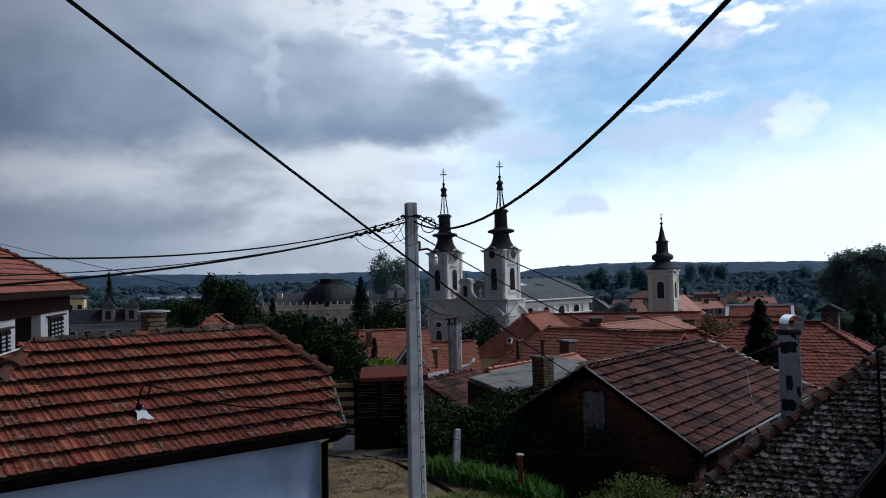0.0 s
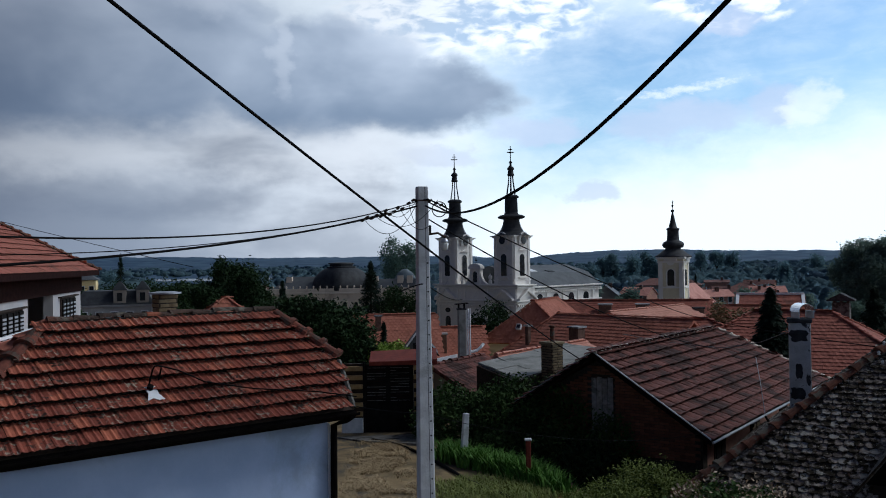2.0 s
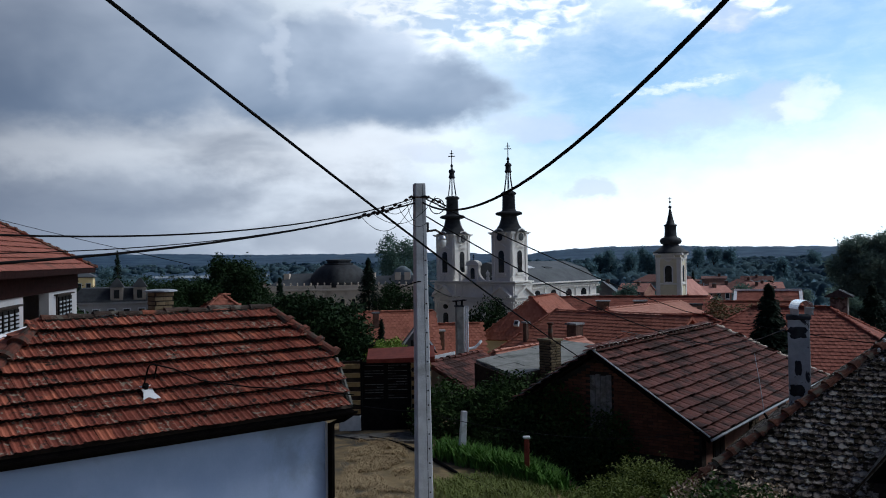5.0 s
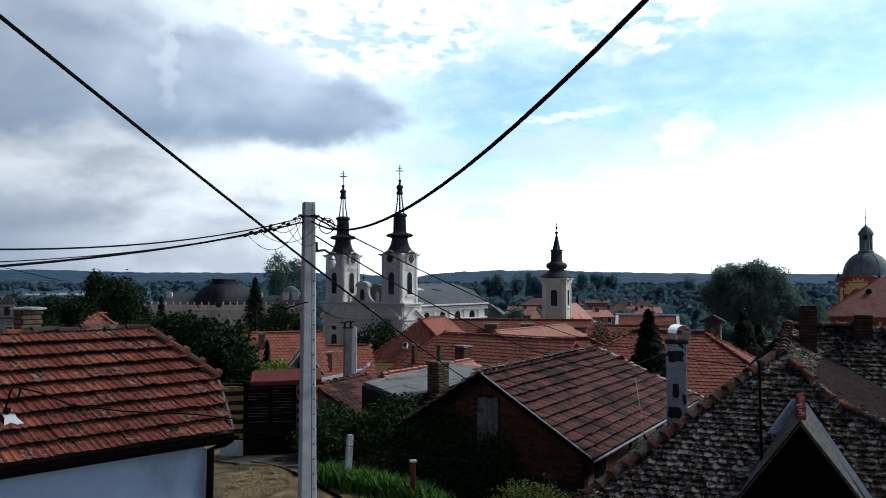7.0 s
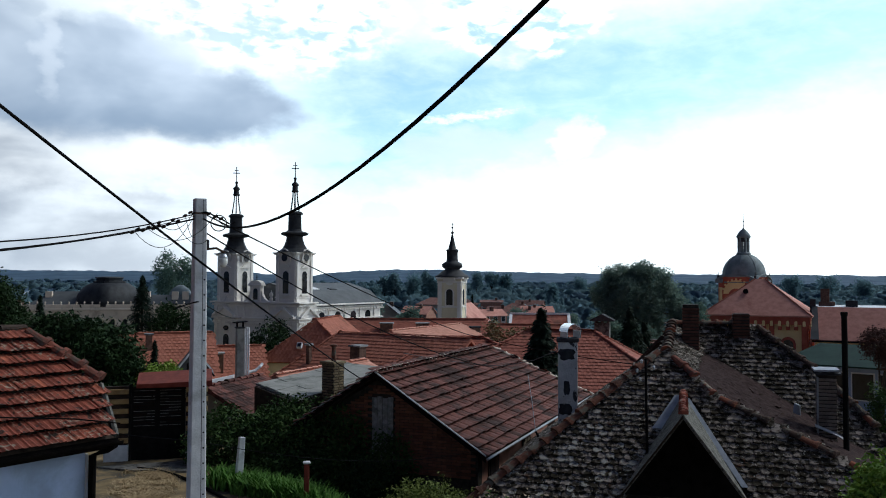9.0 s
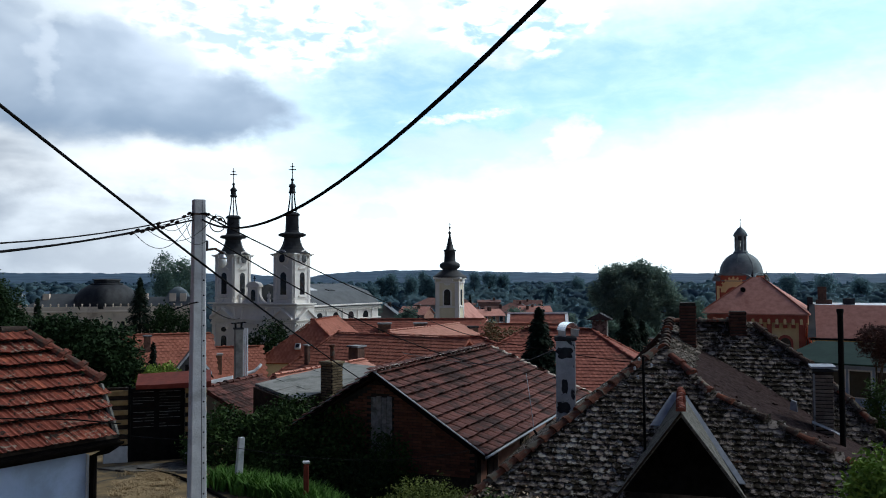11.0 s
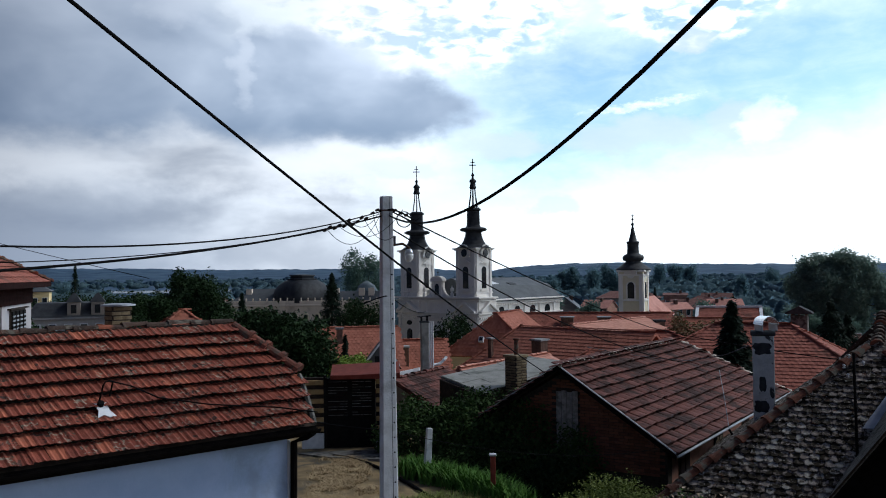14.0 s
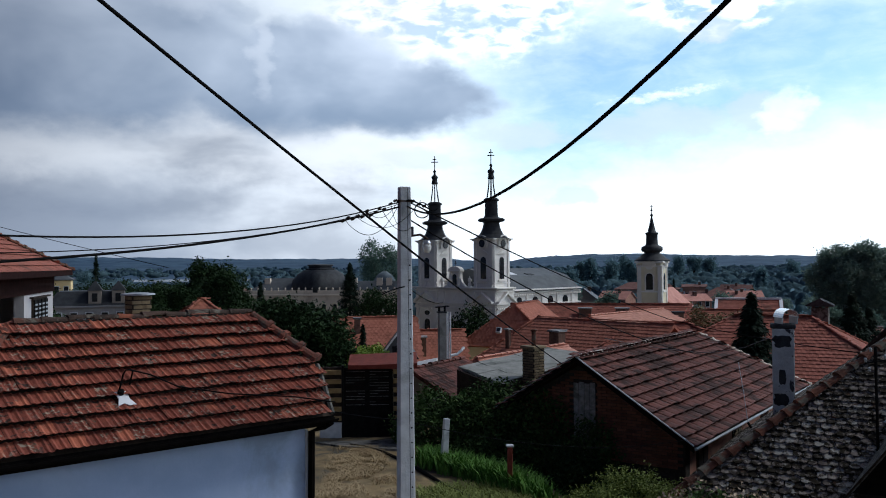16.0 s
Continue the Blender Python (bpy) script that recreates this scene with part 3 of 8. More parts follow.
def brick_box(x0, x1, y0, y1, z0, z1, parent, mat, core, bl=0.25, bh=0.075, name="brick", seed=5):
    """A brick-built shaft: a mortar core and bricks standing proud of it."""
    core_ob = Shape().box(x0 + 0.012, x1 - 0.012, y0 + 0.012, y1 - 0.012, z0, z1 - 0.003).done("core", core, parent)
    rnd = random.Random(seed)
    s = Shape().box(-bl / 2 + 0.009, bl / 2 - 0.009, -0.05, 0.05, 0.010, bh - 0.010)
    me = s.mesh(name, mat, bevel=0.006)
    rows = int((z1 - z0) / bh)
    out = []
    for r in range(rows):
        for (ax, ay, bx, by, yaw) in ((x0, y0, x1, y0, 0), (x1, y0, x1, y1, 90), (x1, y1, x0, y1, 180), (x0, y1, x0, y0, 270)):
            length = math.hypot(bx - ax, by - ay)
            count = max(1, round(length / bl))
            shift = 0.5 * bl if (r + yaw // 90) % 2 else 0.0
            for k in range(count):
                t = min(max(((k + 0.5) * length / count + (shift - bl * 0.25) * 0.5) / length, 0.5 * bl / length * 0.96), 1 - 0.5 * bl / length * 0.96)
                nx, ny = math.sin(radians(yaw)), -math.cos(radians(yaw))
                px, py = ax + (bx - ax) * t - nx * 0.05, ay + (by - ay) * t - ny * 0.05
                out.append(pose(px + rnd.uniform(-0.004, 0.004), py + rnd.uniform(-0.004, 0.004), z0 + r * bh, 0, 0, yaw + rnd.uniform(-1, 1)))
    pieces(name, me, out, core_ob)
    return core_ob


# ---- ground ----
def ease(a, b, t):
    t = min(max((t - a) / (b - a), 0.0), 1.0)
    return t * t * (3 - 2 * t)


def ground_z(x, y):
    r = math.hypot(x, y)
    az = math.degrees(math.atan2(x, y))
    if y < 0:
        z = 0.3
    else:
        z = 0.3 - 1.7 * ease(15, 19, y) * ease(1.5, 5.0, x) - 1.3 * ease(19, 26, y) * ease(-0.5, 2.5, x) * (1 - ease(1.5, 5.0, x))
        z -= 3.6 * ease(25, 46, r) + 5.0 * ease(46, 115, r) + 2.5 * ease(120, 320, r)
    if r > 2200:
        px = 9 + 5 * math.exp(-((az + 22) / 8) ** 2) - 7 * math.exp(-((az - 4.5) / 2) ** 2) + 6 * math.exp(-((az - 13) / 6) ** 2) - 3 * ease(24, 45, az)
        rough = noise.fractal(Vector((az * 0.9, r * 0.0006, 1.7)), 0.8, 2.0, 5) * 1.6 + noise.noise(Vector((az * 9.0, r * 0.004, 4.0))) * 0.8
        z += ease(2200, 3500, r) * (17 + (px + rough) * 2.3 * r / 3500)
    return z


def make_ground():
    az = [-180 + 8 * k for k in range(17)] + [-50 + 0.22 * k for k in range(455)] + [50.5 + 8 * k for k in range(17)]
    rings = [0.0] + [1.5 * 1.075 ** k for k in range(112)]
    rings = [r for r in rings if r < 4700] + [4700]
    v, f = [], []
    n = len(az)
    for r in rings:
        for a in az:
            x, y = r * math.sin(radians(a)), r * math.cos(radians(a))
            v.append((x, y, ground_z(x, y)))
    for i in range(len(rings) - 1):
        for k in range(n):
            f.append((i * n + k, i * n + (k + 1) % n, (i + 1) * n + (k + 1) % n, (i + 1) * n + k))
    me = bpy.data.meshes.new("ground")
    me.from_pydata(v, [], [q[::-1] for q in f])
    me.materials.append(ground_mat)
    me.polygons.foreach_set("use_smooth", [True] * len(me.polygons))
    return tagged(new("ground", me), "sloping earth, dry grass and wooded hills tinted blue for haze", "ground", kind="structure")


make_ground()
river = Shape().slab([(-900, 820, -10.6), (-190, 840, -10.6), (-170, 960, -10.6), (-950, 1000, -10.6)], (0, 0, -0.4)).done("water", water_mat)
tagged(river, "pale grey strip of a wide distant river", "river", kind="structure")
pool = Shape().slab([(105, 700, -12.0), (205, 690, -12.0), (215, 880, -12.0), (110, 890, -12.0)], (0, 0, -0.5)).done("water", water_mat)
tagged(pool, "bright patch of river water among far trees", "river", kind="structure")
back = Shape().box(-7, 7, -1.9, -1.6, -0.2, 7.6).done("wall_back", plaster_white)
tagged(back, "plain white house wall behind the balcony", "wall", kind="structure")


# ---- white house with the red tiled half-hipped roof ----
def white_house():
    t = thing("house", "low whitewashed house with a weathered red pan tile roof", "house", pose(-1.57, 13.54, 0, 0, 0, 40))
    c, s = math.cos(radians(40)), math.sin(radians(40))
    z0, top = 2.6, 2.454
    fr = slope_frame((0, 0, z0), (1, 0, 0), (0, c, s))
    poly = [(0, 0), (0.23, 1.04), (0.20, 1.24), (-0.52, top), (-4.1, top), (-6.2, 0)]
    roof = deck("roof", fr, poly, wood_dark, t)
    me = pan_tile(0.21, 0.335).mesh("roof_tile", tile_near)
    pieces("roof_tile", me, tile_places(fr, poly, 0.205, 0.268, 11, jitter=0.010), roof)
    yr, zr = top * c, z0 + top * s
    # far slope and the two ends
    fb = slope_frame((0, 2 * yr, z0), (-1, 0, 0), (0, -c, s))
    pb = [(-0.2, 0), (6.2, 0), (4.1, top), (0.49, top), (-0.29, 1.28)]
    rb = deck("roof_back", fb, pb, wood_dark, t)
    joined("roof_tile", pan_tile(0.21, 0.335), tile_places(fb, pb, 0.205, 0.268, 12), tile_orange, rb)
    le = Vector((-4.1, yr, zr)) - Vector((-6.2, yr, z0))
    fl = slope_frame((-6.2, 2 * yr, z0), (0, -1, 0), le)
    pl = [(0, 0), (2 * yr, 0), (yr, le.length)]
    rl = deck("roof_end", fl, pl, wood_dark, t)
    joined("roof_tile", pan_tile(0.21, 0.335), tile_places(fl, pl, 0.205, 0.268, 13), tile_orange, rl)
    Shape().slab([(-0.52, yr, zr), (0.20, 1.24 * c, z0 + 1.24 * s), (0.20, 2 * yr - 1.24 * c, z0 + 1.24 * s)], (-0.05, 0, -0.05)).done("half_hip", tile_ridge, t)
    caps = ridge_tile(0.42, 0.075, 1.1).mesh("ridge_cap", mossy_cap)
    hip_caps = ridge_tile(0.42, 0.115, 1.45).mesh("ridge_cap", tile_hip)
    rc = Shape().box(-4.1, -0.5, yr - 0.06, yr + 0.06, zr - 0.03, zr + 0.02).done("ridge_bed", mortar, t)
    pieces("ridge_cap", caps, cap_line((-4.15, yr, zr), (-0.45, yr, zr), 0.37, 4), rc)
    pieces("ridge_cap", ridge_tile(0.40, 0.112, 1.5).mesh("ridge_cap", tile_hip), cap_line((0.25, 1.16 * c, z0 + 1.16 * s), (-0.52, yr, zr), 0.33, 5, 0.06), rc)
    pieces("ridge_cap", hip_caps, cap_line((-6.25, 0, z0), (-4.1, yr, zr), 0.37, 6), rc)
    # mortared verge below the half hip
    Shape().tube([(0.03, 0.05, z0 + 0.05), (0.14, 0.54 * c, z0 + 0.54 * s + 0.04), (0.24, 1.06 * c, z0 + 1.06 * s + 0.05)], 0.045, 6).done("verge", lichen_board, t, "grey mortared verge")
    # walls
    yb = 2 * yr - 0.32
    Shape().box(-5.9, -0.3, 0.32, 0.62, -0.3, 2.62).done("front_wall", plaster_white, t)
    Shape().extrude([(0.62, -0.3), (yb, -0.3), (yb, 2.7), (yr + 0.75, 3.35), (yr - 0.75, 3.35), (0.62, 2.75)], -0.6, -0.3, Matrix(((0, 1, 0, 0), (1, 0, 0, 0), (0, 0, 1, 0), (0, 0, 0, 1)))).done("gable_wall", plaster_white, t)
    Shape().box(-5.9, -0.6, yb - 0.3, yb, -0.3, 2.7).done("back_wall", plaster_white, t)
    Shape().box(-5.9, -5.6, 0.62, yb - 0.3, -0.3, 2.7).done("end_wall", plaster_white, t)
    Shape().box(-6.15, 0.02, 0.02, 0.3, 2.50, 2.56).done("soffit", wood_black, t)
    Shape().box(-6.2, 0.02, -0.015, 0.015, 2.49, 2.63).done("fascia", wood_black, t, "dark weathered eave board")
    half = [(-0.06 * math.cos(a), -0.06 * math.sin(a)) for a in np.linspace(0, math.pi, 8)]
    g = Shape().extrude([(-0.075 + a, 2.60 + b) for a, b in half] + [(-0.075 + a * 0.85, 2.60 + b * 0.85) for a, b in half[::-1]], -6.2, 0.04, Matrix(((0, 1, 0, 0), (1, 0, 0, 0), (0, 0, 1, 0), (0, 0, 0, 1))))
    g.done("gutter", wood_black, t, "dark half-round gutter")
    Shape().tube([(-0.06, -0.05, 2.54), (-0.10, 0.08, 2.46), (-0.24, 0.22, 2.38), (-0.25, 0.24, 0.2)], 0.055, 10).done("downpipe", wood_black, t, "dark metal downpipe")
    Shape().box(-0.3, -0.265, 0.29, 0.33, -0.3, 2.4).done("corner_strip", paint_white, t)
    # roof outlet with its bent pipe and pale flashing plate
    u, v, n, o = fr
    m = basis(u, v, n, o + u * -3.08 + v * 0.76 + n * 0.115)
    out = Shape().slab([m @ Vector(p) for p in ((-0.11, -0.13, 0.0), (-0.02, -0.09, 0.0), (0.05, -0.14, 0.0), (0.14, -0.13, 0.0), (0.08, -0.02, 0.0), (0.07, 0.13, 0.0), (-0.10, 0.13, 0.0), (-0.07, 0.0, 0.0))], n * -0.012).done("flashing", paint_white, t, "bent pale metal flashing plate")
    # A short dark disc is added for the hole in the flashing plate
    Shape().tube([m @ Vector(p) for p in ((-0.02, 0.09, -0.01), (-0.02, 0.10, 0.05))], 0.045, 10).done("plate_hole", iron_dark, t, "dark disc standing for the hole in the plate")
    Shape().tube([m @ Vector(p) for p in ((-0.03, 0.13, 0.0), (-0.03, 0.17, 0.30), (-0.01, 0.18, 0.36), (0.04, 0.18, 0.37), (0.09, 0.17, 0.34), (0.10, 0.15, 0.10))], 0.012, 8).done("vent_pipe", iron_dark, t, "thin black bent pipe")
    pts = [m @ Vector((0.04, 0.18, 0.37)), m @ Vector((0.35, 0.13, 0.28)), m @ Vector((0.75, 0.0, 0.12)), m @ Vector((1.5, -0.18, 0.05)), m @ Vector((2.5, -0.40, 0.06)), m @ Vector((3.15, -0.60, 0.05))]
    Shape().tube(pts, 0.011, 6).done("roof_cable", rubber, t, "black cable lying over the tiles")


white_house()


def ridge_chimney():
    t = thing("chimney", "squat pale brick chimney with a thin metal cap", "chimney", pose(-5.55, 16.3, 3.0, 0, 0, 40))
    brick_box(-0.19, 0.19, -0.19, 0.19, -0.6, 1.44, t, brick_pale, mortar, 0.19, 0.085)
    Shape().lathe([(0.21, 1.44), (0.29, 1.45), (0.285, 1.475), (0.16, 1.495)], 20, turn=math.pi / 4, square=0.5).done("cap", zinc_dull, t, "thin domed sheet metal cap")


ridge_chimney()


# ---- concrete power pole with its fittings ----
PX, PY = -0.40, 12.9


def power_pole():
    t = thing("utility_pole", "grey tapered concrete power pole with bolt holes", "pole", pose(PX, PY, 0.2, 0, 0, 18))
    Shape().taper(0, 0, -0.6, 5.96, 0.135, 0.115, 0.083, 0.075).done("shaft", concrete, t, bevel=0.012)
    # The groove is not cut; a thin dark strip stands for its shade
    Shape().slab([(0.040, -0.1155, -0.5), (0.049, -0.1155, -0.5), (0.032, -0.0755, 5.95), (0.024, -0.0755, 5.95)], (0, 0.01, 0)).done("seam", cement_dark, t, "thin dark strip for the shade of a groove")
    holes = Shape().lathe([(0.013, -0.004), (0.013, 0.006)], 8).mesh("bolt_hole", iron_dark)
    for k in range(22):
        z = 5.0 - k * 0.22
        w = 0.115 + (0.075 - 0.115) * (z + 0.6) / 6.56
        for off in (0.6,):
            ob = new("bolt_hole", holes)
            ob.parent = t
            ob.matrix_basis = pose((0.135 + (0.083 - 0.135) * (z + 0.6) / 6.56) * off, -w, z, 90, 0, 0)
    Shape().box(0.075, 0.13, -0.06, 0.02, 5.22, 5.36).done("junction_box", cement_dark, t, "small grey junction box", bevel=0.006)
    Shape().box(-0.095, 0.095, -0.086, 0.086, 5.73, 5.755).done("clamp_band", iron, t, "dark steel clamp band")
    # street lamp on a short arm
    Shape().tube([(0.08, -0.05, 5.22), (0.22, -0.10, 5.24), (0.33, -0.14, 5.17)], 0.018, 8).done("lamp_arm", iron, t, "short steel lamp arm")
    Shape().lathe([(0.015, 5.16), (0.045, 5.15), (0.062, 5.115), (0.066, 5.09)], 14, 0.31, -0.14).done("lamp_hood", zinc, t, "grey lamp hood", smooth=True)
    Shape().lathe([(0.064, 5.09), (0.068, 5.055), (0.06, 5.005), (0.034, 4.97), (0.008, 4.96)], 14, 0.31, -0.14).done("lamp_globe", lamp_glass, t, "milky lamp cover", smooth=True)


power_pole()


def sag(a, b, drop, n=18, droop=0.5):
    a, b = Vector(a), Vector(b)
    out = []
    for i in range(n + 1):
        s = i / n
        p = a.lerp(b, s)
        p.z -= drop * 4 * s * (1 - s)
        out.append(p)
    return out


def cable(label, pts, r, mat=None, sides=8):
    ob = Shape().tube(pts, r, sides).done("cable", mat or rubber, None, smooth=True)
    return tagged(ob, label, "cable", "overhead cables")


def hang(a, b, drop, s0=0.0, n=30):
    """A hanging line through a and b, carried on past a to the part s0."""
    a, b = Vector(a), Vector(b)
    out = []
    for i in range(n + 1):
        s = s0 + (1 - s0) * i / n
        p = a.lerp(b, s) if s >= 0 else a + (b - a) * s
        p.z -= drop * 4 * s * (1 - s)
        out.append(p)
    return out


cable("thick black overhead service cable", hang((-1.947, 4.000, 6.569), (3.166, 20.600, 2.557), 0.085, -0.33), 0.0125)
cable("thick black sagging cable from the pole", hang((1.280, 3.300, 6.154), (-0.347, 12.850, 5.864), 0.441, -0.50), 0.0125)
cable("black bundled cable to the pole", hang((-3.65, 6.93, 5.26), (-0.47, 12.86, 5.93), 0.19, -0.9), 0.009)
cable("black twisted bundled cable to the pole", hang((-3.65, 6.93, 5.03), (-0.47, 12.86, 5.86), 0.12, -0.9), 0.013)
cable("thin black wire beside the bundled cable", hang((-3.65, 6.93, 5.11), (-0.47, 12.86, 5.90), 0.17, -0.9), 0.005)
cable("thin dark wire running to the upper house", sag((-14.1, 26.4, 6.46), (-6.6, 21.6, 4.95), 0.02, 12), 0.008)
cable("black cable sagging towards the far roofs", sag((-0.30, 12.9, 5.92), (7.53, 27.0, 3.2), 0.10, 24), 0.011)
cable("black cable sagging from roof to roof", sag((7.53, 27.0, 3.2), (9.0, 15.9, 3.15), 0.10, 16), 0.010)
cable("black cable sagging to the brown roof", sag((-0.34, 12.9, 5.68), (7.3, 23.0, 2.5), 0.32, 24), 0.011)
cable("black cable from the pole to the flue chimney", sag((-0.72, 12.55, 4.56), (-0.42, 12.80, 4.66), -0.01, 6) + sag((-0.36, 12.85, 4.66), (0.45, 30.7, 3.62), 0.12, 18), 0.010)
cable("thin wire strung low across the garden", sag((-0.40, 12.9, 2.65), (5.9, 18.95, 1.1), 0.30, 20), 0.005)
cable("thin wire strung low across the yard", sag((-2.6, 17.8, 2.1), (-0.40, 12.9, 2.66), 0.05, 14), 0.007)
cable("pale rope slung between roof and chimney", [Vector(p) for p in ((4.7, 23.0, 2.95), (6.0, 24.4, 2.62), (6.9, 23.4, 2.55), (7.3, 22.2, 2.62), (7.55, 20.4, 2.95), (7.7, 19.2, 3.3))], 0.010, wood_grey)


def stay():
    t = thing("stay_rod", "slim pale steel stay rod at the eave", "rod", pose(0, 0, 0))
    Shape().tube([(7.78, 21.54, 2.45), (7.7, 21.0, 1.8), (7.63, 20.54, 1.12)], 0.009, 6).done("rod", zinc_dull, t)
    Shape().tube([(7.63, 20.54, 1.12), (7.75, 20.35, 0.85), (7.95, 20.5, 0.7)], 0.03, 6).done("bracket", iron_dark, t, "dark bent bracket")


stay()



def pole_fittings():
    t = thing("insulator_bracket", "cluster of insulators and looped wires on the pole", "insulators", pose(PX, PY, 5.9))
    bead = Shape().lathe([(0.008, -0.040), (0.021, -0.026), (0.013, -0.010), (0.024, 0.0), (0.013, 0.012), (0.021, 0.026), (0.008, 0.040)], 10)
    me = bead.mesh("insulator", porcelain, True)
    line = [Vector((-0.39, -0.63, -0.17)), Vector((-0.78, -1.36, -0.30))]
    spots = [tuple(line[0].lerp(line[1], k / 7) + Vector((0, 0, 0.012 * (-1) ** k))) for k in range(8)]
    spots += [(-0.28, -0.42, -0.10), (-0.34, -0.5, -0.09), (-0.5, -0.8, -0.15), (-0.13, -0.06, 0.05), (-0.2, -0.10, 0.0), (0.22, -0.02, 0.0), (0.30, -0.04, -0.03), (0.13, -0.05, 0.04)]
    for p in spots:
        ob = new("insulator", me)
        ob.parent = t
        ob.matrix_basis = pose(*p, 70, 20, 40)
    ring = [(0.27 + 0.11 * math.cos(a), -0.12, -0.10 + 0.115 * math.sin(a)) for a in np.linspace(0, 6.4, 26)]
    Shape().tube(ring, 0.008, 6).done("cable_loop", rubber, t)
    for a, b, d in (((-0.76, -1.33, -0.30), (-0.1, -0.05, -0.05), 0.30), ((-0.62, -1.05, -0.25), (0.25, -0.05, 0.05), 0.26), ((-0.45, -0.74, -0.2), (-0.08, -0.05, 0.06), 0.13), ((-0.3, -0.45, -0.12), (0.12, -0.08, -0.34), 0.16), ((0.2, -0.05, 0.02), (0.5, 0.1, -0.06), 0.10), ((-0.2, -0.1, 0.02), (-0.05, -0.08, -0.30), 0.12)):
        Shape().tube(sag(a, b, d, 12), 0.0045, 5).done("jumper_wire", rubber, t)
    Shape().tube([(-0.1, -0.05, 0.03), (0.1, -0.08, 0.06), (0.3, -0.03, -0.03), (0.42, 0.0, -0.1)], 0.012, 6).done("spur", rubber, t)


pole_fittings()


# ---- gate with a rust-red canopy ----
def garden_gate():
    t = thing("gate", "dark iron double gate under a rust-red sheet canopy", "gate", pose(-1.74, 23.35, 0.25, 0, 0, 2))
    for k, x in enumerate((-0.65, 0.0)):
        Shape().box(x + 0.004, x + 0.646, -0.02, 0.02, 0.03, 1.93).done("gate_leaf", iron_dark, t)
        rnd = random.Random(k)
        for r in range(13):
            a = x + 0.06
            while a < x + 0.55:
                w = rnd.uniform(0.15, 0.5)
                # thin strips, mostly pale, stand for daylight seen through gaps in the gate
                Shape().box(a, min(a + w, x + 0.58), -0.035, -0.02, 0.92 + r * 0.075, 0.934 + r * 0.075).done("louvre", wood_brown if rnd.random() < 0.4 else cement_dirty, t)
                a += w + rnd.uniform(0.005, 0.03)
    Shape().box(-0.03, 0.03, -0.032, -0.021, 0.03, 1.93).done("meeting_strip", iron_dark, t)
    Shape().box(-0.70, -0.65, -0.06, 0.06, 0, 2.0).done("post", iron_dark, t)
    Shape().box(0.64, 0.69, -0.06, 0.06, 0, 2.0).done("post", iron_dark, t)
    Shape().slab([(-0.50, -0.5, 2.04), (1.35, -0.5, 2.10), (1.35, 0.5, 2.30), (-0.50, 0.5, 2.24)], (0, 0, -0.05)).done("canopy", rust_paint, t, "rust-red sheet metal canopy")
    Shape().box(-0.50, 1.35, -0.49, -0.45, 1.95, 2.06).done("canopy_edge", rust_paint, t)
    for side in (-1, 1):
        a, b = (-1.3, -0.71) if side < 0 else (0.70, 1.25)
        Shape().box(a, b, 0.02, 0.12, 0.45, 1.95).done("panel_back", wood_dark, t)
        for r in range(6):
            Shape().box(a, b, -0.05, 0.02, 0.50 + r * 0.25, 0.63 + r * 0.25).done("board", plank_yellow, t, "yellowish horizontal board", bevel=0.01)
        Shape().box(a, b, -0.08, 0.16, 0, 0.45).done("plinth", concrete, t, "pale concrete plinth", bevel=0.02)


plank_yellow = surface("yellow_board", (0.24, 0.155, 0.07), (0.36, 0.25, 0.12), 5, 0.8, 0.3)
garden_gate()


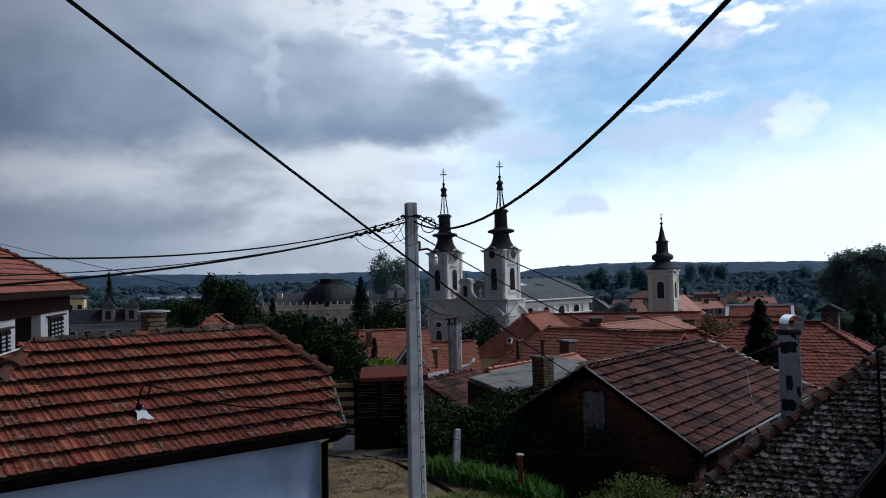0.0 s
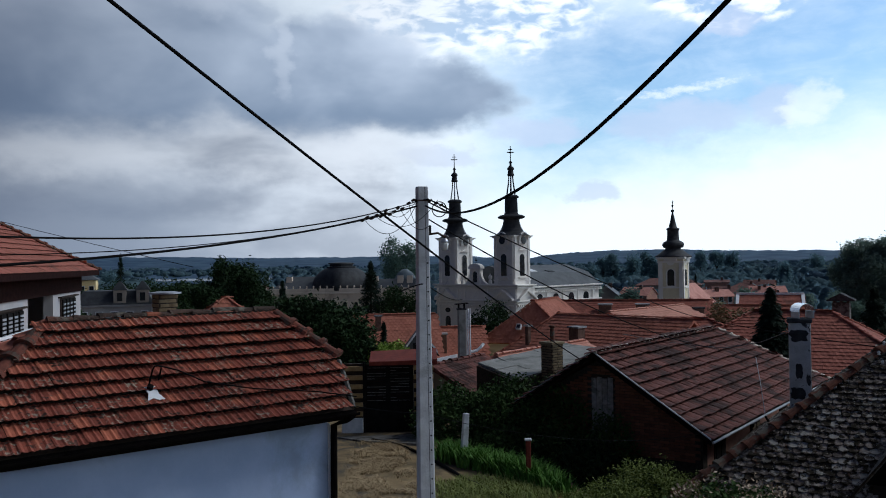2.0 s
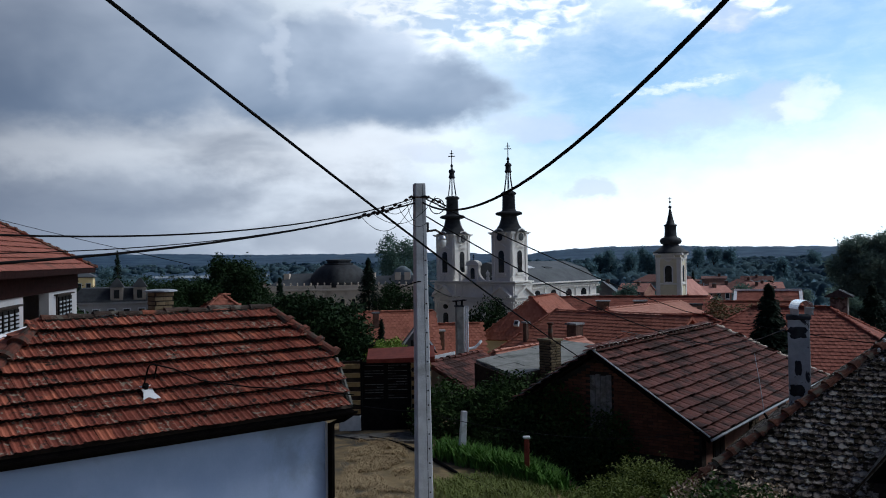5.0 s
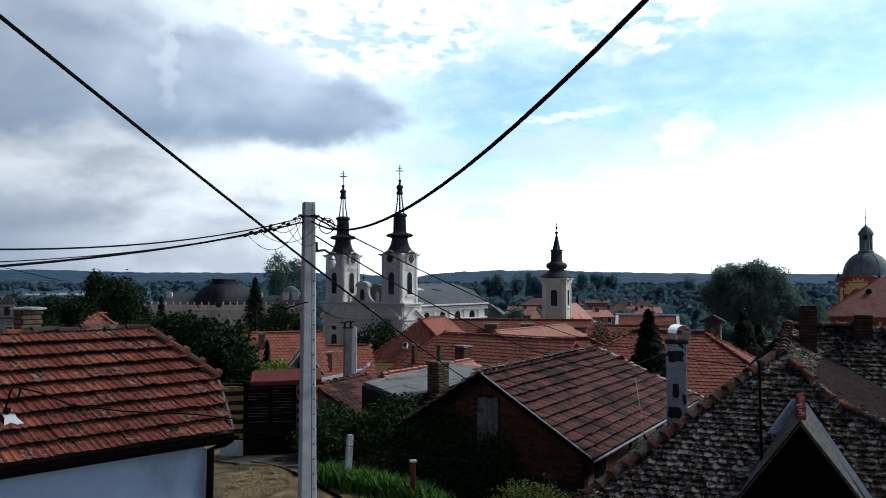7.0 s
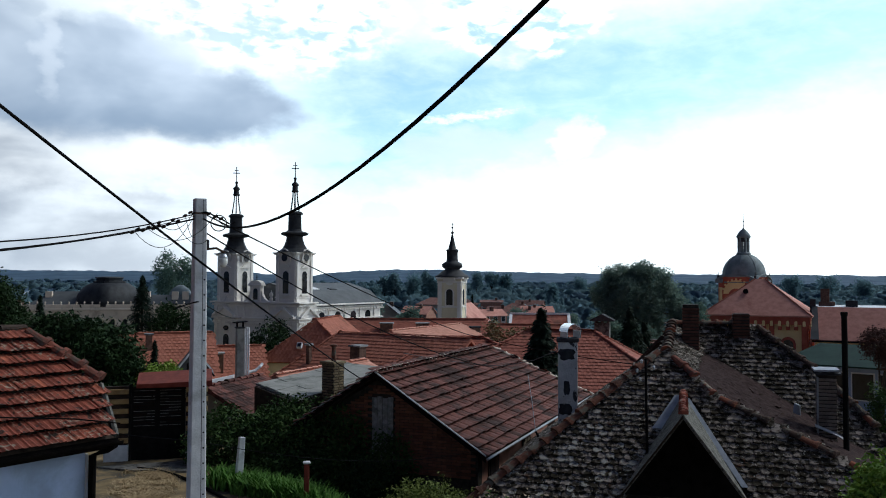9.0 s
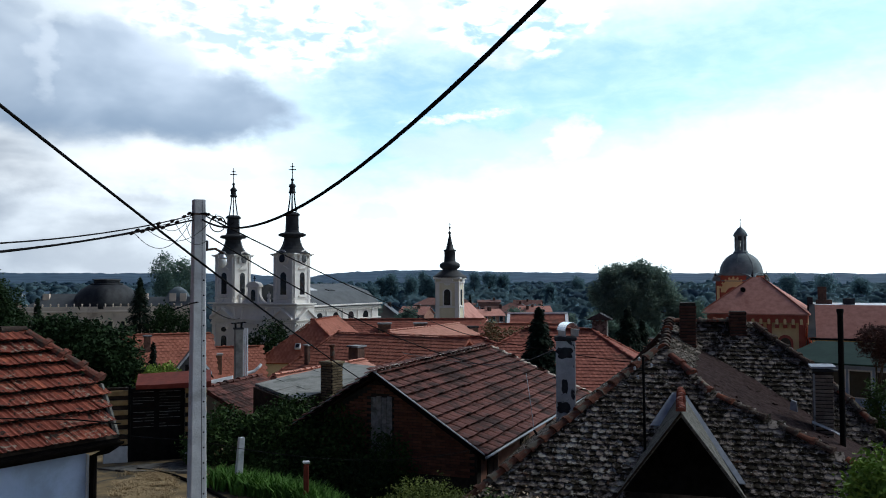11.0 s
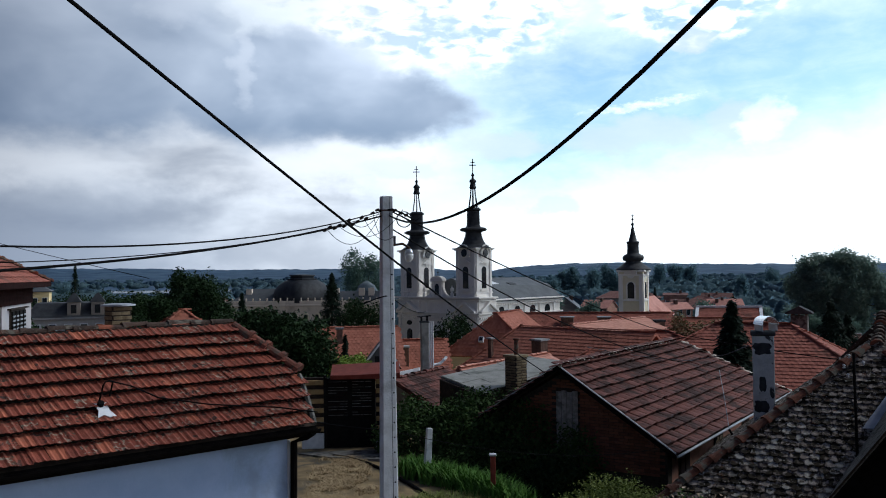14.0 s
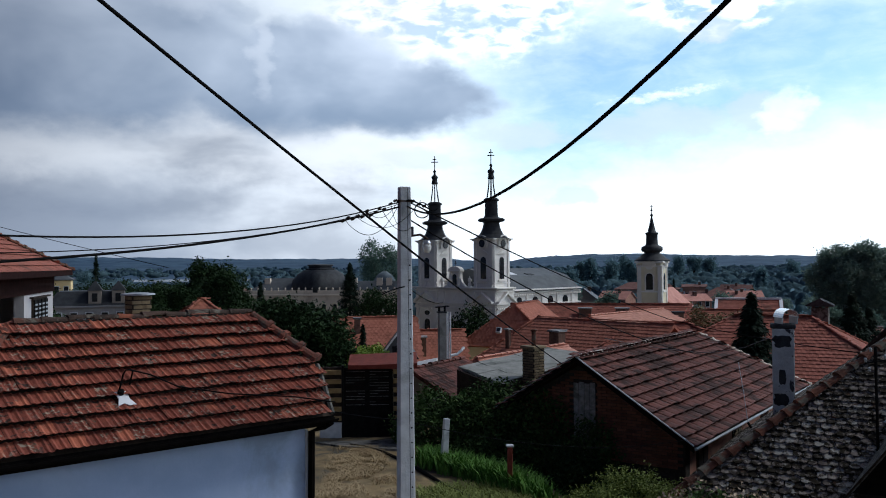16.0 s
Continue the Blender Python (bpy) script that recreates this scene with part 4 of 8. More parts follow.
# ---- brown-tiled house with a brick gable ----
def brown_house():
    t = thing("house", "old brick house with a dark brown pan tile roof", "house", pose(5.86, 19.04, 0, 0, 0, 54))
    z0, p, rise = 0.81, 2.91, 1.84
    top = math.hypot(p, rise)
    fr = slope_frame((0, 0, z0), (1, 0, 0), (0, p, rise))
    poly = [(0, 0), (11.6, 0), (8.9, top), (0, top)]
    roof = deck("roof", fr, poly, wood_dark, t)
    places = tile_places(fr, poly, 0.42, 0.30, 21, stagger=0.0, jitter=0.014)
    near = [m for m in places if m.translation.x < 7.2][:300]
    ids = {id(m) for m in near}
    pieces("roof_tile", flat_tile().mesh("roof_tile", tile_brown), near, roof)
    joined("roof_tile", flat_tile(), [m for m in places if id(m) not in ids], tile_brown_far, roof)
    zr = z0 + rise
    fb = slope_frame((0, 2 * p, z0), (-1, 0, 0), (0, -p, rise))
    pb = [(0, 0), (0, top), (-8.9, top), (-11.6, 0)]
    rb = deck("roof_back", fb, pb, wood_dark, t)
    joined("roof_tile", flat_tile(), tile_places(fb, pb, 0.42, 0.30, 22, stagger=0.0), tile_brown_far, rb)
    e = Vector((8.9, p, zr)) - Vector((11.6, p, z0))
    fe = slope_frame((11.6, 0, z0), (0, 1, 0), e)
    pe = [(0, 0), (2 * p, 0), (p, e.length)]
    re = deck("roof_end", fe, pe, wood_dark, t)
    joined("roof_tile", flat_tile(), tile_places(fe, pe, 0.42, 0.30, 23, stagger=0.0), tile_brown_far, re)
    rc = Shape().box(0, 8.9, p - 0.05, p + 0.05, zr - 0.02, zr + 0.02).done("ridge_bed", mortar, t)
    pale_cap = ridge_tile(0.30, 0.08).mesh("ridge_cap", ridge_pale)
    pieces("ridge_cap", pale_cap, cap_line((0, p, zr), (8.9, p, zr), 0.27, 24), rc)
    pieces("ridge_cap", pale_cap, cap_line((11.65, 0, z0), (8.9, p, zr), 0.27, 25), rc)
    # verge boards and eave gutter, painted white
    for y in (0.0, 2 * p):
        Shape().slab([(-0.03, y, z0 + 0.06), (-0.03, p, zr + 0.06), (-0.03, p, zr - 0.06), (-0.03, y, z0 - 0.06)], (-0.03, 0, 0)).done("barge_board", wood_black, t)
        Shape().slab([(-0.065, y, z0 + 0.10), (-0.065, p, zr + 0.10), (-0.02, p, zr + 0.10), (-0.02, y, z0 + 0.10)], (0, 0, -0.025)).done("verge_strip", zinc_dull, t, "pale metal verge strip")
    Shape().tube([(-0.05, -0.05, z0 + 0.02), (11.6, -0.05, z0 + 0.02)], 0.032, 8).done("gutter", zinc_dull, t, "pale metal eave gutter")
    # walls
    gable = [(0.35, -1.9), (2 * p - 0.35, -1.9), (2 * p - 0.35, z0 + 0.2), (p, zr - 0.12), (0.35, z0 + 0.2)]
    swap = Matrix(((0, 1, 0, 0), (1, 0, 0, 0), (0, 0, 1, 0), (0, 0, 0, 1)))
    wall = Shape().extrude(gable, 0.4, 0.7, swap).done("gable_wall", mortar, t)
    s = Shape().box(-0.118, 0.118, -0.02, 0.02, 0.004, 0.066)
    me = s.mesh("brick", brick_red, bevel=0.005)
    rnd = random.Random(31)
    out = []
    for r in range(58):
        z = -1.9 + r * 0.073
        k = 0
        y = 0.40 + (0.125 if r % 2 else 0.0)
        while y < 2 * p - 0.5:
            lim = zr - 0.16 - abs(y + 0.12 - p) * rise / p - 0.08
            if z < lim and not (2.55 < y + 0.12 < 3.15 and 0.2 < z < 2.1) and z > 0.15:
                out.append(pose(0.395 + rnd.uniform(-0.006, 0.006), y + 0.12, z, 0, 0, 90 + rnd.uniform(-1.0, 1.0)))
            y += 0.25
    pieces("brick", me, out[-300:], wall)
    joined("brick", s, out[:-300], brick_rest, wall)
    board = Shape().box(0.37, 0.44, 2.55, 3.15, 0.25, 2.08).done("boarded_opening", wood_dark, t, "grey boarded-up opening")
    for k in range(4):
        Shape().box(0.345, 0.37, 2.56 + k * 0.148, 2.695 + k * 0.148, 0.25, 2.06 - 0.03 * (k % 2)).done("board", wood_grey, board)
    side = Shape().box(0.7, 11.2, 0.4, 0.7, -1.9, z0 + 0.2).done("side_wall", plaster_pink, t)
    Shape().box(0.7, 11.2, 2 * p - 0.7, 2 * p - 0.4, -1.9, z0 + 0.2).done("back_wall", plaster_pink, t)
    Shape().box(10.9, 11.2, 0.7, 2 * p - 0.7, -1.9, z0 + 0.2).done("end_wall", plaster_pink, t)
    for x in (1.3, 4.2, 7.0):
        w = Shape().box(x, x + 0.8, 0.37, 0.42, -0.75, 0.55).done("window", wood_dark, t)
        for a in (0.06, 0.43):
            Shape().box(x + a, x + a + 0.31, 0.355, 0.375, -0.69, 0.49).done("pane", glass_dark, w)


ridge_pale = surface("pale_ridge_tile", (0.56, 0.47, 0.39), (0.76, 0.68, 0.58), 8, 0.9, 0.4, pick="object", amount=0.6)
brown_house()


def cement_chimney():
    t = thing("chimney", "tall patchy cement chimney with a curved steel hood", "chimney", pose(8.06, 19.44, -1.3, 0, 0, -22))
    Shape().box(-0.245, 0.225, -0.28, 0.2, -0.4, 4.78).done("shaft", cement_patchy, t, bevel=0.015)
    for x0, x1, z0, z1 in ((-0.235, 0.19, 4.36, 4.64), (-0.11, 0.04, 3.50, 3.88), (-0.23, 0.10, 3.02, 3.34), (-0.05, 0.07, 2.55, 2.9)):
        w, h = (x1 - x0) / 2, (z1 - z0) / 2
        ring = [(x0 + w + w * math.cos(a) * (0.85 + 0.3 * noise.noise(Vector((a * 2, z0, x0)))) * 1.1 / max(abs(math.cos(a)), abs(math.sin(a))) ** 0.7, z0 + h + h * math.sin(a) * (0.85 + 0.3 * noise.noise(Vector((a * 2, z1, 4)))) * 1.1 / max(abs(math.cos(a)), abs(math.sin(a))) ** 0.7) for a in np.linspace(0, 6.1, 22)]
        Shape().extrude(ring, -0.284, -0.27).done("patch", cement_dark, t, "dark exposed block")
    Shape().box(-0.28, 0.26, -0.31, 0.24, 4.78, 4.88).done("crown", cement_dark, t, "projecting cement crown", bevel=0.02)
    m = pose(0.06, 0, 0.02, 0, 0, 24)
    for x in (-0.17, 0.17):
        Shape().box(x - 0.012, x + 0.012, -0.2, 0.2, 4.86, 5.02, m).done("hood_leg", zinc, t)
    arc = [(0.19 * math.cos(a), 5.0 + 0.20 * math.sin(a)) for a in np.linspace(math.pi, 0, 14)]
    Shape().extrude(arc + [(x * 0.95, 5.0 + (z - 5.0) * 0.94) for x, z in arc[::-1]], -0.24, 0.24, m).done("hood", bright_metal, t, "shiny curved steel hood")


cement_chimney()


# ---- old house with mossy plain tiles and a dormer ----
def mossy_house():
    t = thing("house", "old house with mossy plain clay tiles and a dormer", "house", pose(9.22, 16.67, 3.89, 0, 0, -30))
    # local x runs along the front eave, y goes back along the ridge, the hip's top is the origin
    c, s = math.cos(radians(40)), math.sin(radians(40))
    fr = slope_frame((0, 0, 0), (1, 0, 0), (0, c, s))
    hip = [(-0.02, -0.68), (0.54, -1.37), (0.86, -1.85), (1.85, -2.49), (2.93, -3.20), (5.4, -5.3)]
    poly = hip + [(-3.98, -5.3), (-0.19, -0.68)]
    roof = deck("roof", fr, poly, wood_dark, t, 0.08)
    places = [m for m in tile_places(fr, poly, 0.165, 0.135, 41, jitter=0.010, tilt=0.17, lift=0.045)]

    def under_dormer(m):
        p = m.translation
        return p.y < -1.55 and abs(p.x - 0.32) < (-1.45 - p.y) * 0.55 and abs(p.x - 0.32) < 1.0

    places = [m for m in places if not under_dormer(m)]
    visible = [m for m in places if m.translation.y > -3.6]
    near = [m for m in visible if m.translation.y < -1.9 and m.translation.x < 0.4][:300]
    ids = {id(m) for m in near}
    shapes = [plain_tile(0.161, 0.27, k) for k in range(3)]
    meshes = [q.mesh("plain_tile", tile_moss) for q in shapes]
    for k in range(3):
        pieces("plain_tile", meshes[k], near[k::3], roof)
    joined("plain_tile", shapes[0], [m for m in places if id(m) not in ids], tile_moss_rest, roof)
    # side slopes: a dark bare valley on one side, a thin sliver on the other
    def on(fr_, a, b, lift=0.02):
        u, v, n, o = fr_
        return o + u * a + v * b + n * lift

    def patch(name, quad, mat, seed, up=(0, 0, 1)):
        a, b, d, e = [Vector(q) for q in quad]
        n = (b - a).cross(e - a).normalized()
        n = n if n.z > 0 else -n
        u = Vector((-n.y, n.x, 0)).normalized()
        v = n.cross(u)
        o = a
        pl = [((q - o).dot(u), (q - o).dot(v)) for q in (a, b, d, e)]
        k = Shape().slab([o + u * x + v * y for x, y in pl], n * -0.08).done(name, wood_dark, t)
        joined("plain_tile", plain_tile(0.161, 0.27, seed), tile_places((u, v, n, o), pl, 0.165, 0.135, seed, jitter=0.010, tilt=0.12, lift=0.015), mat, k)

    peak = Vector((0.06, 2.89, 0.03))
    ends = [on(fr, *q, 0.0) for q in hip]
    valley = [Vector((0.36, 2.62, -0.22)), Vector((0.71, 2.30, -0.68)), Vector((2.04, 1.49, -1.36)), Vector((2.95, 0.84, -1.91)), Vector((3.60, 0.34, -2.33)), Vector((6.2, -1.7, -3.6))]
    mid = ends[0].lerp(ends[1], 0.7)
    lower = [q + Vector((0, 0, -0.03)) for q in ends]
    upper = [q + Vector((0.0, 0.25, 0.12)) for q in valley]
    Shape().add(lower + upper, [f for q in range(5) for f in ((q, q + 1, q + 7), (q, q + 7, q + 6))]).done("valley_bed", valley_mat, t, "dark weathered roof valley")
    a = Vector((2.48, -0.12, -1.62))
    Shape().slab([a, a + Vector((0.14, 0.02, -0.05)), a + Vector((0.13, 0.0, 0.16)), a + Vector((0.03, 0.02, 0.20))], (0.02, 0.03, 0)).done("vent_cowl", zinc_dull, t, "small bent pale metal roof vent")
    patch("roof_side", (ends[0], mid, valley[0], peak), tile_moss_rest, 42)
    patch("roof_side", (mid, ends[1], valley[1], valley[0]), tile_moss_rest, 52)
    rnd = random.Random(57)
    debris = []
    for _ in range(200):
        q = rnd.randint(0, 4)
        a = lower[q].lerp(lower[q + 1], rnd.random()).lerp(upper[q].lerp(upper[q + 1], rnd.random()), rnd.random())
        debris.append(Matrix.Translation(a + Vector((0, 0, rnd.uniform(-0.01, 0.02)))) @ pose(0, 0, 0, rnd.uniform(-40, 10), rnd.uniform(20, 45), rnd.uniform(0, 360)) @ Matrix.Scale(rnd.uniform(0.15, 0.40), 4))
    joined("debris", plain_tile(0.17, 0.26, 9), debris, tile_dark, t, "loose dark tile fragments and moss")
    patch("roof_side", (on(fr, -3.98, -5.3, 0), on(fr, -0.12, -0.68, 0), peak, Vector((-3.9, 5.0, -3.5))), tile_moss_rest, 43)
    # rear wing
    f4 = slope_frame((0, 3.08, -0.03), (1, 0, 0), (0, c, s))
    p4 = [(0.05, 0), (1.99, 0), (2.45, -0.61), (3.17, -1.41), (3.84, -2.48), (4.19, -3.08), (6.2, -6.4), (3.58, -3.65), (2.95, -3.0), (2.04, -2.14), (0.71, -1.1), (0.36, -0.7)]
    r4 = deck("rear_roof", f4, p4, wood_dark, t, 0.08)
    joined("plain_tile", plain_tile(0.161, 0.27, 6), tile_places(f4, p4, 0.165, 0.135, 44, jitter=0.010, tilt=0.17), tile_moss_rest, r4)
    Shape().slab([(0.0, 3.08, -0.06), (1.99, 3.08, -0.06), (5.6, 6.4, -3.4), (-3.0, 6.4, -3.4)], (0, 0, -0.1)).done("rear_back", tile_dark, t)
    # hip, ridge and verge caps
    cap = ridge_tile(0.36, 0.105).mesh("ridge_cap", tile_ridge)
    red_cap = ridge_tile(0.36, 0.105).mesh("ridge_cap", tile_hip)
    bed = Shape().slab([ends[0] + Vector((-0.08, 0, -0.02)), ends[0] + Vector((0.08, 0, -0.02)), peak + Vector((0.08, 0, -0.02)), peak + Vector((-0.08, 0, -0.02))], (0, 0, -0.04)).done("ridge_bed", mortar, t)
    dull_cap = ridge_tile(0.36, 0.10).mesh("ridge_cap", mossy_cap)
    for k, (a, b) in enumerate(zip(hip[1:], hip)):
        pieces("ridge_cap", red_cap if k < 2 else dull_cap, cap_line(on(fr, *a), on(fr, *b), 0.33, 45), bed)
    pieces("ridge_cap", cap, cap_line(on(fr, -3.98, -5.3), on(fr, -0.12, -0.66), 0.33, 46), bed)
    pieces("ridge_cap", dull_cap, cap_line(ends[0] + Vector((0, 0, 0.02)), peak + Vector((0, 0, 0.02)), 0.33, 47), bed)
    rear = p4[1:6] + [p4[6]]
    for a, b in zip(rear[1:], rear):
        pieces("ridge_cap", dull_cap, cap_line(on(f4, *a), on(f4, *b), 0.33, 48), bed)
    pieces("ridge_cap", cap, cap_line(on(f4, 0.1, 0), on(f4, 1.99, 0), 0.33, 49), bed)
    # walls under the eaves
    Shape().box(-3.3, 5.0, -3.75, -3.5, -5.2, -3.35).done("front_wall", plaster_beige, t)
    Shape().box(-3.3, -3.05, -3.5, 5.0, -5.2, -3.0).done("side_wall", plaster_beige, t)
    Shape().box(4.75, 5.0, -3.5, 5.0, -5.2, -3.4).done("side_wall", plaster_beige, t)
    # dormer
    y0, y1, zt, x = -4.35, -1.42, -1.20, 0.32
    dw, dh = 1.12, 1.50
    for sgn in (-1, 1):
        board = Shape().slab([(x, y0, zt + 0.05), (x + sgn * dw, y0, zt + 0.05 - dh), (x + sgn * dw, y0 + 0.02, zt + 0.05 - dh), (x, y1, zt + 0.05)], (0, 0, -0.05))
        board.done("dormer_roof", lichen_board, t, "lichen-grey dormer roof")
        lo = 0.045 if sgn < 0 else 0.07
        Shape().slab([(x, y0 - 0.04, zt + 0.09), (x + sgn * (dw + 0.05), y0 - 0.04, zt + 0.09 - dh * 1.05), (x + sgn * (dw + 0.05), y0 - 0.04, zt + 0.09 - lo - dh * 1.05), (x, y0 - 0.04, zt + 0.09 - lo)], (0, 0.04, 0)).done("barge_board", wood_dark if sgn < 0 else lichen_board, t, "weathered barge board")

    def valley_point(sgn, q):
        """Where the dormer's slope meets the main slope, from its top (0) to its foot (1)."""
        xx, zz = x + sgn * dw * q, zt - dh * q
        return Vector((xx, zz / 0.839, zz))

    for sgn, q0, q1, w in ((-1, 0.05, 0.42, 0.20), (1, 0.08, 0.95, 0.11)):
        a, b = valley_point(sgn, q0), valley_point(sgn, q1)
        a, b = a - Vector((sgn * 0.09, 0, 0)), b - Vector((sgn * 0.09, 0, 0))
        off = Vector((sgn * w, 0.0, 0.0))
        Shape().slab([a + Vector((0, 0, 0.11)), b + Vector((0, 0, 0.11)), b + off + Vector((0, 0, 0.11)), a + off + Vector((0, 0, 0.11))], (0, 0, -0.012)).done("flashing", zinc_pale, t, "pale sheet metal flashing")
    # Shade inside the open dormer is put in as a black panel
    Shape().extrude([(x - dw + 0.1, zt - dh), (x + dw - 0.1, zt - dh), (x, zt - 0.08)], y0 + 0.9, y0 + 0.95).done("dormer_back", iron_dark, t, "black panel standing for the dormer's unlit inside")
    small = ridge_tile(0.20, 0.082, 1.06).mesh("dormer_cap", tile_near)
    pieces("dormer_cap", small, cap_line((x, y0 - 0.02, zt + 0.06), (x, y1 + 0.1, zt + 0.06), 0.17, 50), bed)


mossy_house()


def stack(label, at, w, d, h, brick=None, cap=True, yaw=-30):
    t = thing("chimney", label, "chimney", pose(*at, 0, 0, yaw))
    if brick:
        brick_box(-w / 2, w / 2, -d / 2, d / 2, 0, h, t, brick, mortar, 0.22, 0.075)
    else:
        Shape().box(-w / 2, w / 2, -d / 2, d / 2, 0, h).done("shaft", cement_dirty, t, bevel=0.02)
    if cap:
        Shape().box(-w / 2 - 0.04, w / 2 + 0.04, -d / 2 - 0.04, d / 2 + 0.04, h, h + 0.07).done("cap", brick or cement_dark, t, bevel=0.01)
    return t


stack("short dark red brick chimney on the mossy roof", (10.52, 17.95, 3.0), 0.38, 0.48, 1.42, brick_soot, False)
stack("short brown brick chimney on the mossy ridge", (12.11, 18.35, 3.2), 0.40, 0.40, 0.98, brick_soot, False)
flue_stack = stack("weathered brown chimney with a sheet metal cap", (11.85, 15.0, 1.3), 0.37, 0.37, 1.78, brick_worn, False)
Shape().box(-0.20, -0.165, -0.20, -0.165, 0.3, 1.74).done("corner_strip", cement, flue_stack, "pale cement corner")
for z, o in ((1.78, 0.02), (1.85, -0.01)):
    Shape().slab([(-0.23 + o, -0.23, z), (0.24 + o, -0.23, z + 0.012), (0.24 + o, 0.23, z + 0.03), (-0.23 + o, 0.23, z + 0.02)], (0, 0, 0.035)).done("cap_sheet", zinc_pale if z > 1.8 else cement_dark, flue_stack, "bent sheet metal cap")


def chimney_apron():
    t = thing("flashing", "bent white metal apron at the chimney foot", "flashing", pose(11.85, 15.0, 2.0, 0, 0, -30))
    Shape().slab([(-0.24, -0.26, 0.06), (0.16, -0.26, -0.10), (0.36, -0.26, -0.22), (0.36, -0.22, -0.19), (0.16, -0.2, -0.06), (-0.24, -0.2, 0.10)], (0, 0, -0.02)).done("sheet", zinc_dull, t)


chimney_apron()


def roof_post():
    t = thing("roof_pole", "rusty iron mast with porcelain insulators", "mast", pose(7.32, 14.0, 1.6))
    Shape().tube([(0, 0, 0), (-0.02, 0, 1.98)], 0.024, 8).done("mast", iron_dark, t)
    Shape().tube([(-0.2, -0.02, 1.72), (0.16, 0.02, 1.76)], 0.013, 6).done("crossbar", iron_dark, t)
    me = Shape().lathe([(0.008, 0), (0.026, 0.01), (0.016, 0.03), (0.028, 0.045), (0.012, 0.07)], 10).mesh("insulator", concrete, True)
    for p in ((-0.2, -0.02, 1.74), (0.15, 0.02, 1.78), (-0.13, 0, 1.58), (-0.1, 0.0, 1.9)):
        ob = new("insulator", me)
        ob.parent = t
        ob.matrix_basis = pose(*p)
    t2 = thing("flue_pipe", "dark straight iron flue pipe on the roof", "pipe", pose(11.75, 14.3, 1.1))
    Shape().tube([(0, 0, 0), (-0.02, 0, 3.25)], 0.055, 12).done("pipe", iron_dark, t2)
    Shape().lathe([(0.06, 3.2), (0.068, 3.22), (0.068, 3.27), (0.06, 3.28)], 12, -0.02).done("rim", iron_dark, t2)


roof_post()


# ---- garden ----
def scatter_leaves(rnd, lobes, count, size, shell=0.55):
    """Small rhombic leaves in clumps over ellipsoid lobes (x, y, z, rx, ry, rz)."""
    s = Shape()
    vol = [l[3] * l[4] + l[4] * l[5] for l in lobes]
    for l, w in zip(lobes, vol):
        n = int(count * w / sum(vol))
        k = 0
        while k < n:
            a, b = rnd.uniform(0, 2 * math.pi), math.asin(rnd.uniform(-0.8, 1))
            r = (shell + (1 - shell) * rnd.random() ** 0.6)
            r *= 0.82 + 0.36 * noise.noise(Vector((l[0] + 2.2 * math.cos(a) * math.cos(b), l[1] + 2.2 * math.sin(a) * math.cos(b), l[2] + 2.2 * math.sin(b))) * 1.3)
            c = Vector((l[0] + l[3] * r * math.cos(a) * math.cos(b), l[1] + l[4] * r * math.sin(a) * math.cos(b), l[2] + l[5] * r * math.sin(b)))
            for _ in range(rnd.randint(4, 8)):
                p = c + Vector((rnd.gauss(0, 1), rnd.gauss(0, 1), rnd.gauss(0, 0.8))) * size * 1.4
                d = Vector((rnd.gauss(0, 1), rnd.gauss(0, 1), rnd.gauss(0, 0.7) + 0.15)).normalized()
                e = d.orthogonal().normalized()
                e = (Matrix.Rotation(rnd.uniform(0, 6.28), 3, d) @ e)
                h = size * rnd.uniform(0.6, 1.2)
                o = len(s.v)
                s.v += [tuple(p - d * h), tuple(p + e * h * 0.45), tuple(p + d * h), tuple(p - e * h * 0.45)]
                s.f.append((o, o + 1, o + 2, o + 3))
                k += 1
    return s


def tree(label, category, at, height, lobes, count, size, mat, seed, name="tree", trunk_r=0.15, group=""):
    rnd = random.Random(seed)
    t = thing(name, label, category, pose(*at), group)
    top = Vector((0, 0, height * 0.62))
    tr = Shape().tube([(0, 0, -0.4), (rnd.uniform(-0.1, 0.1), 0, height * 0.25), tuple(top)], [trunk_r, trunk_r * 0.75, trunk_r * 0.4], 8)
    for l in lobes:
        a = Vector((0, 0, height * rnd.uniform(0.22, 0.45)))
        b = Vector(l[:3])
        tr.tube([a, a.lerp(b, 0.5) + Vector((0, 0, 0.06 * height)), b], [trunk_r * 0.5, trunk_r * 0.3, trunk_r * 0.1], 6)
    tr.done("trunk", bark, t, smooth=True)
    scatter_leaves(rnd, lobes, count, size).done("crown", mat, t)
    return t


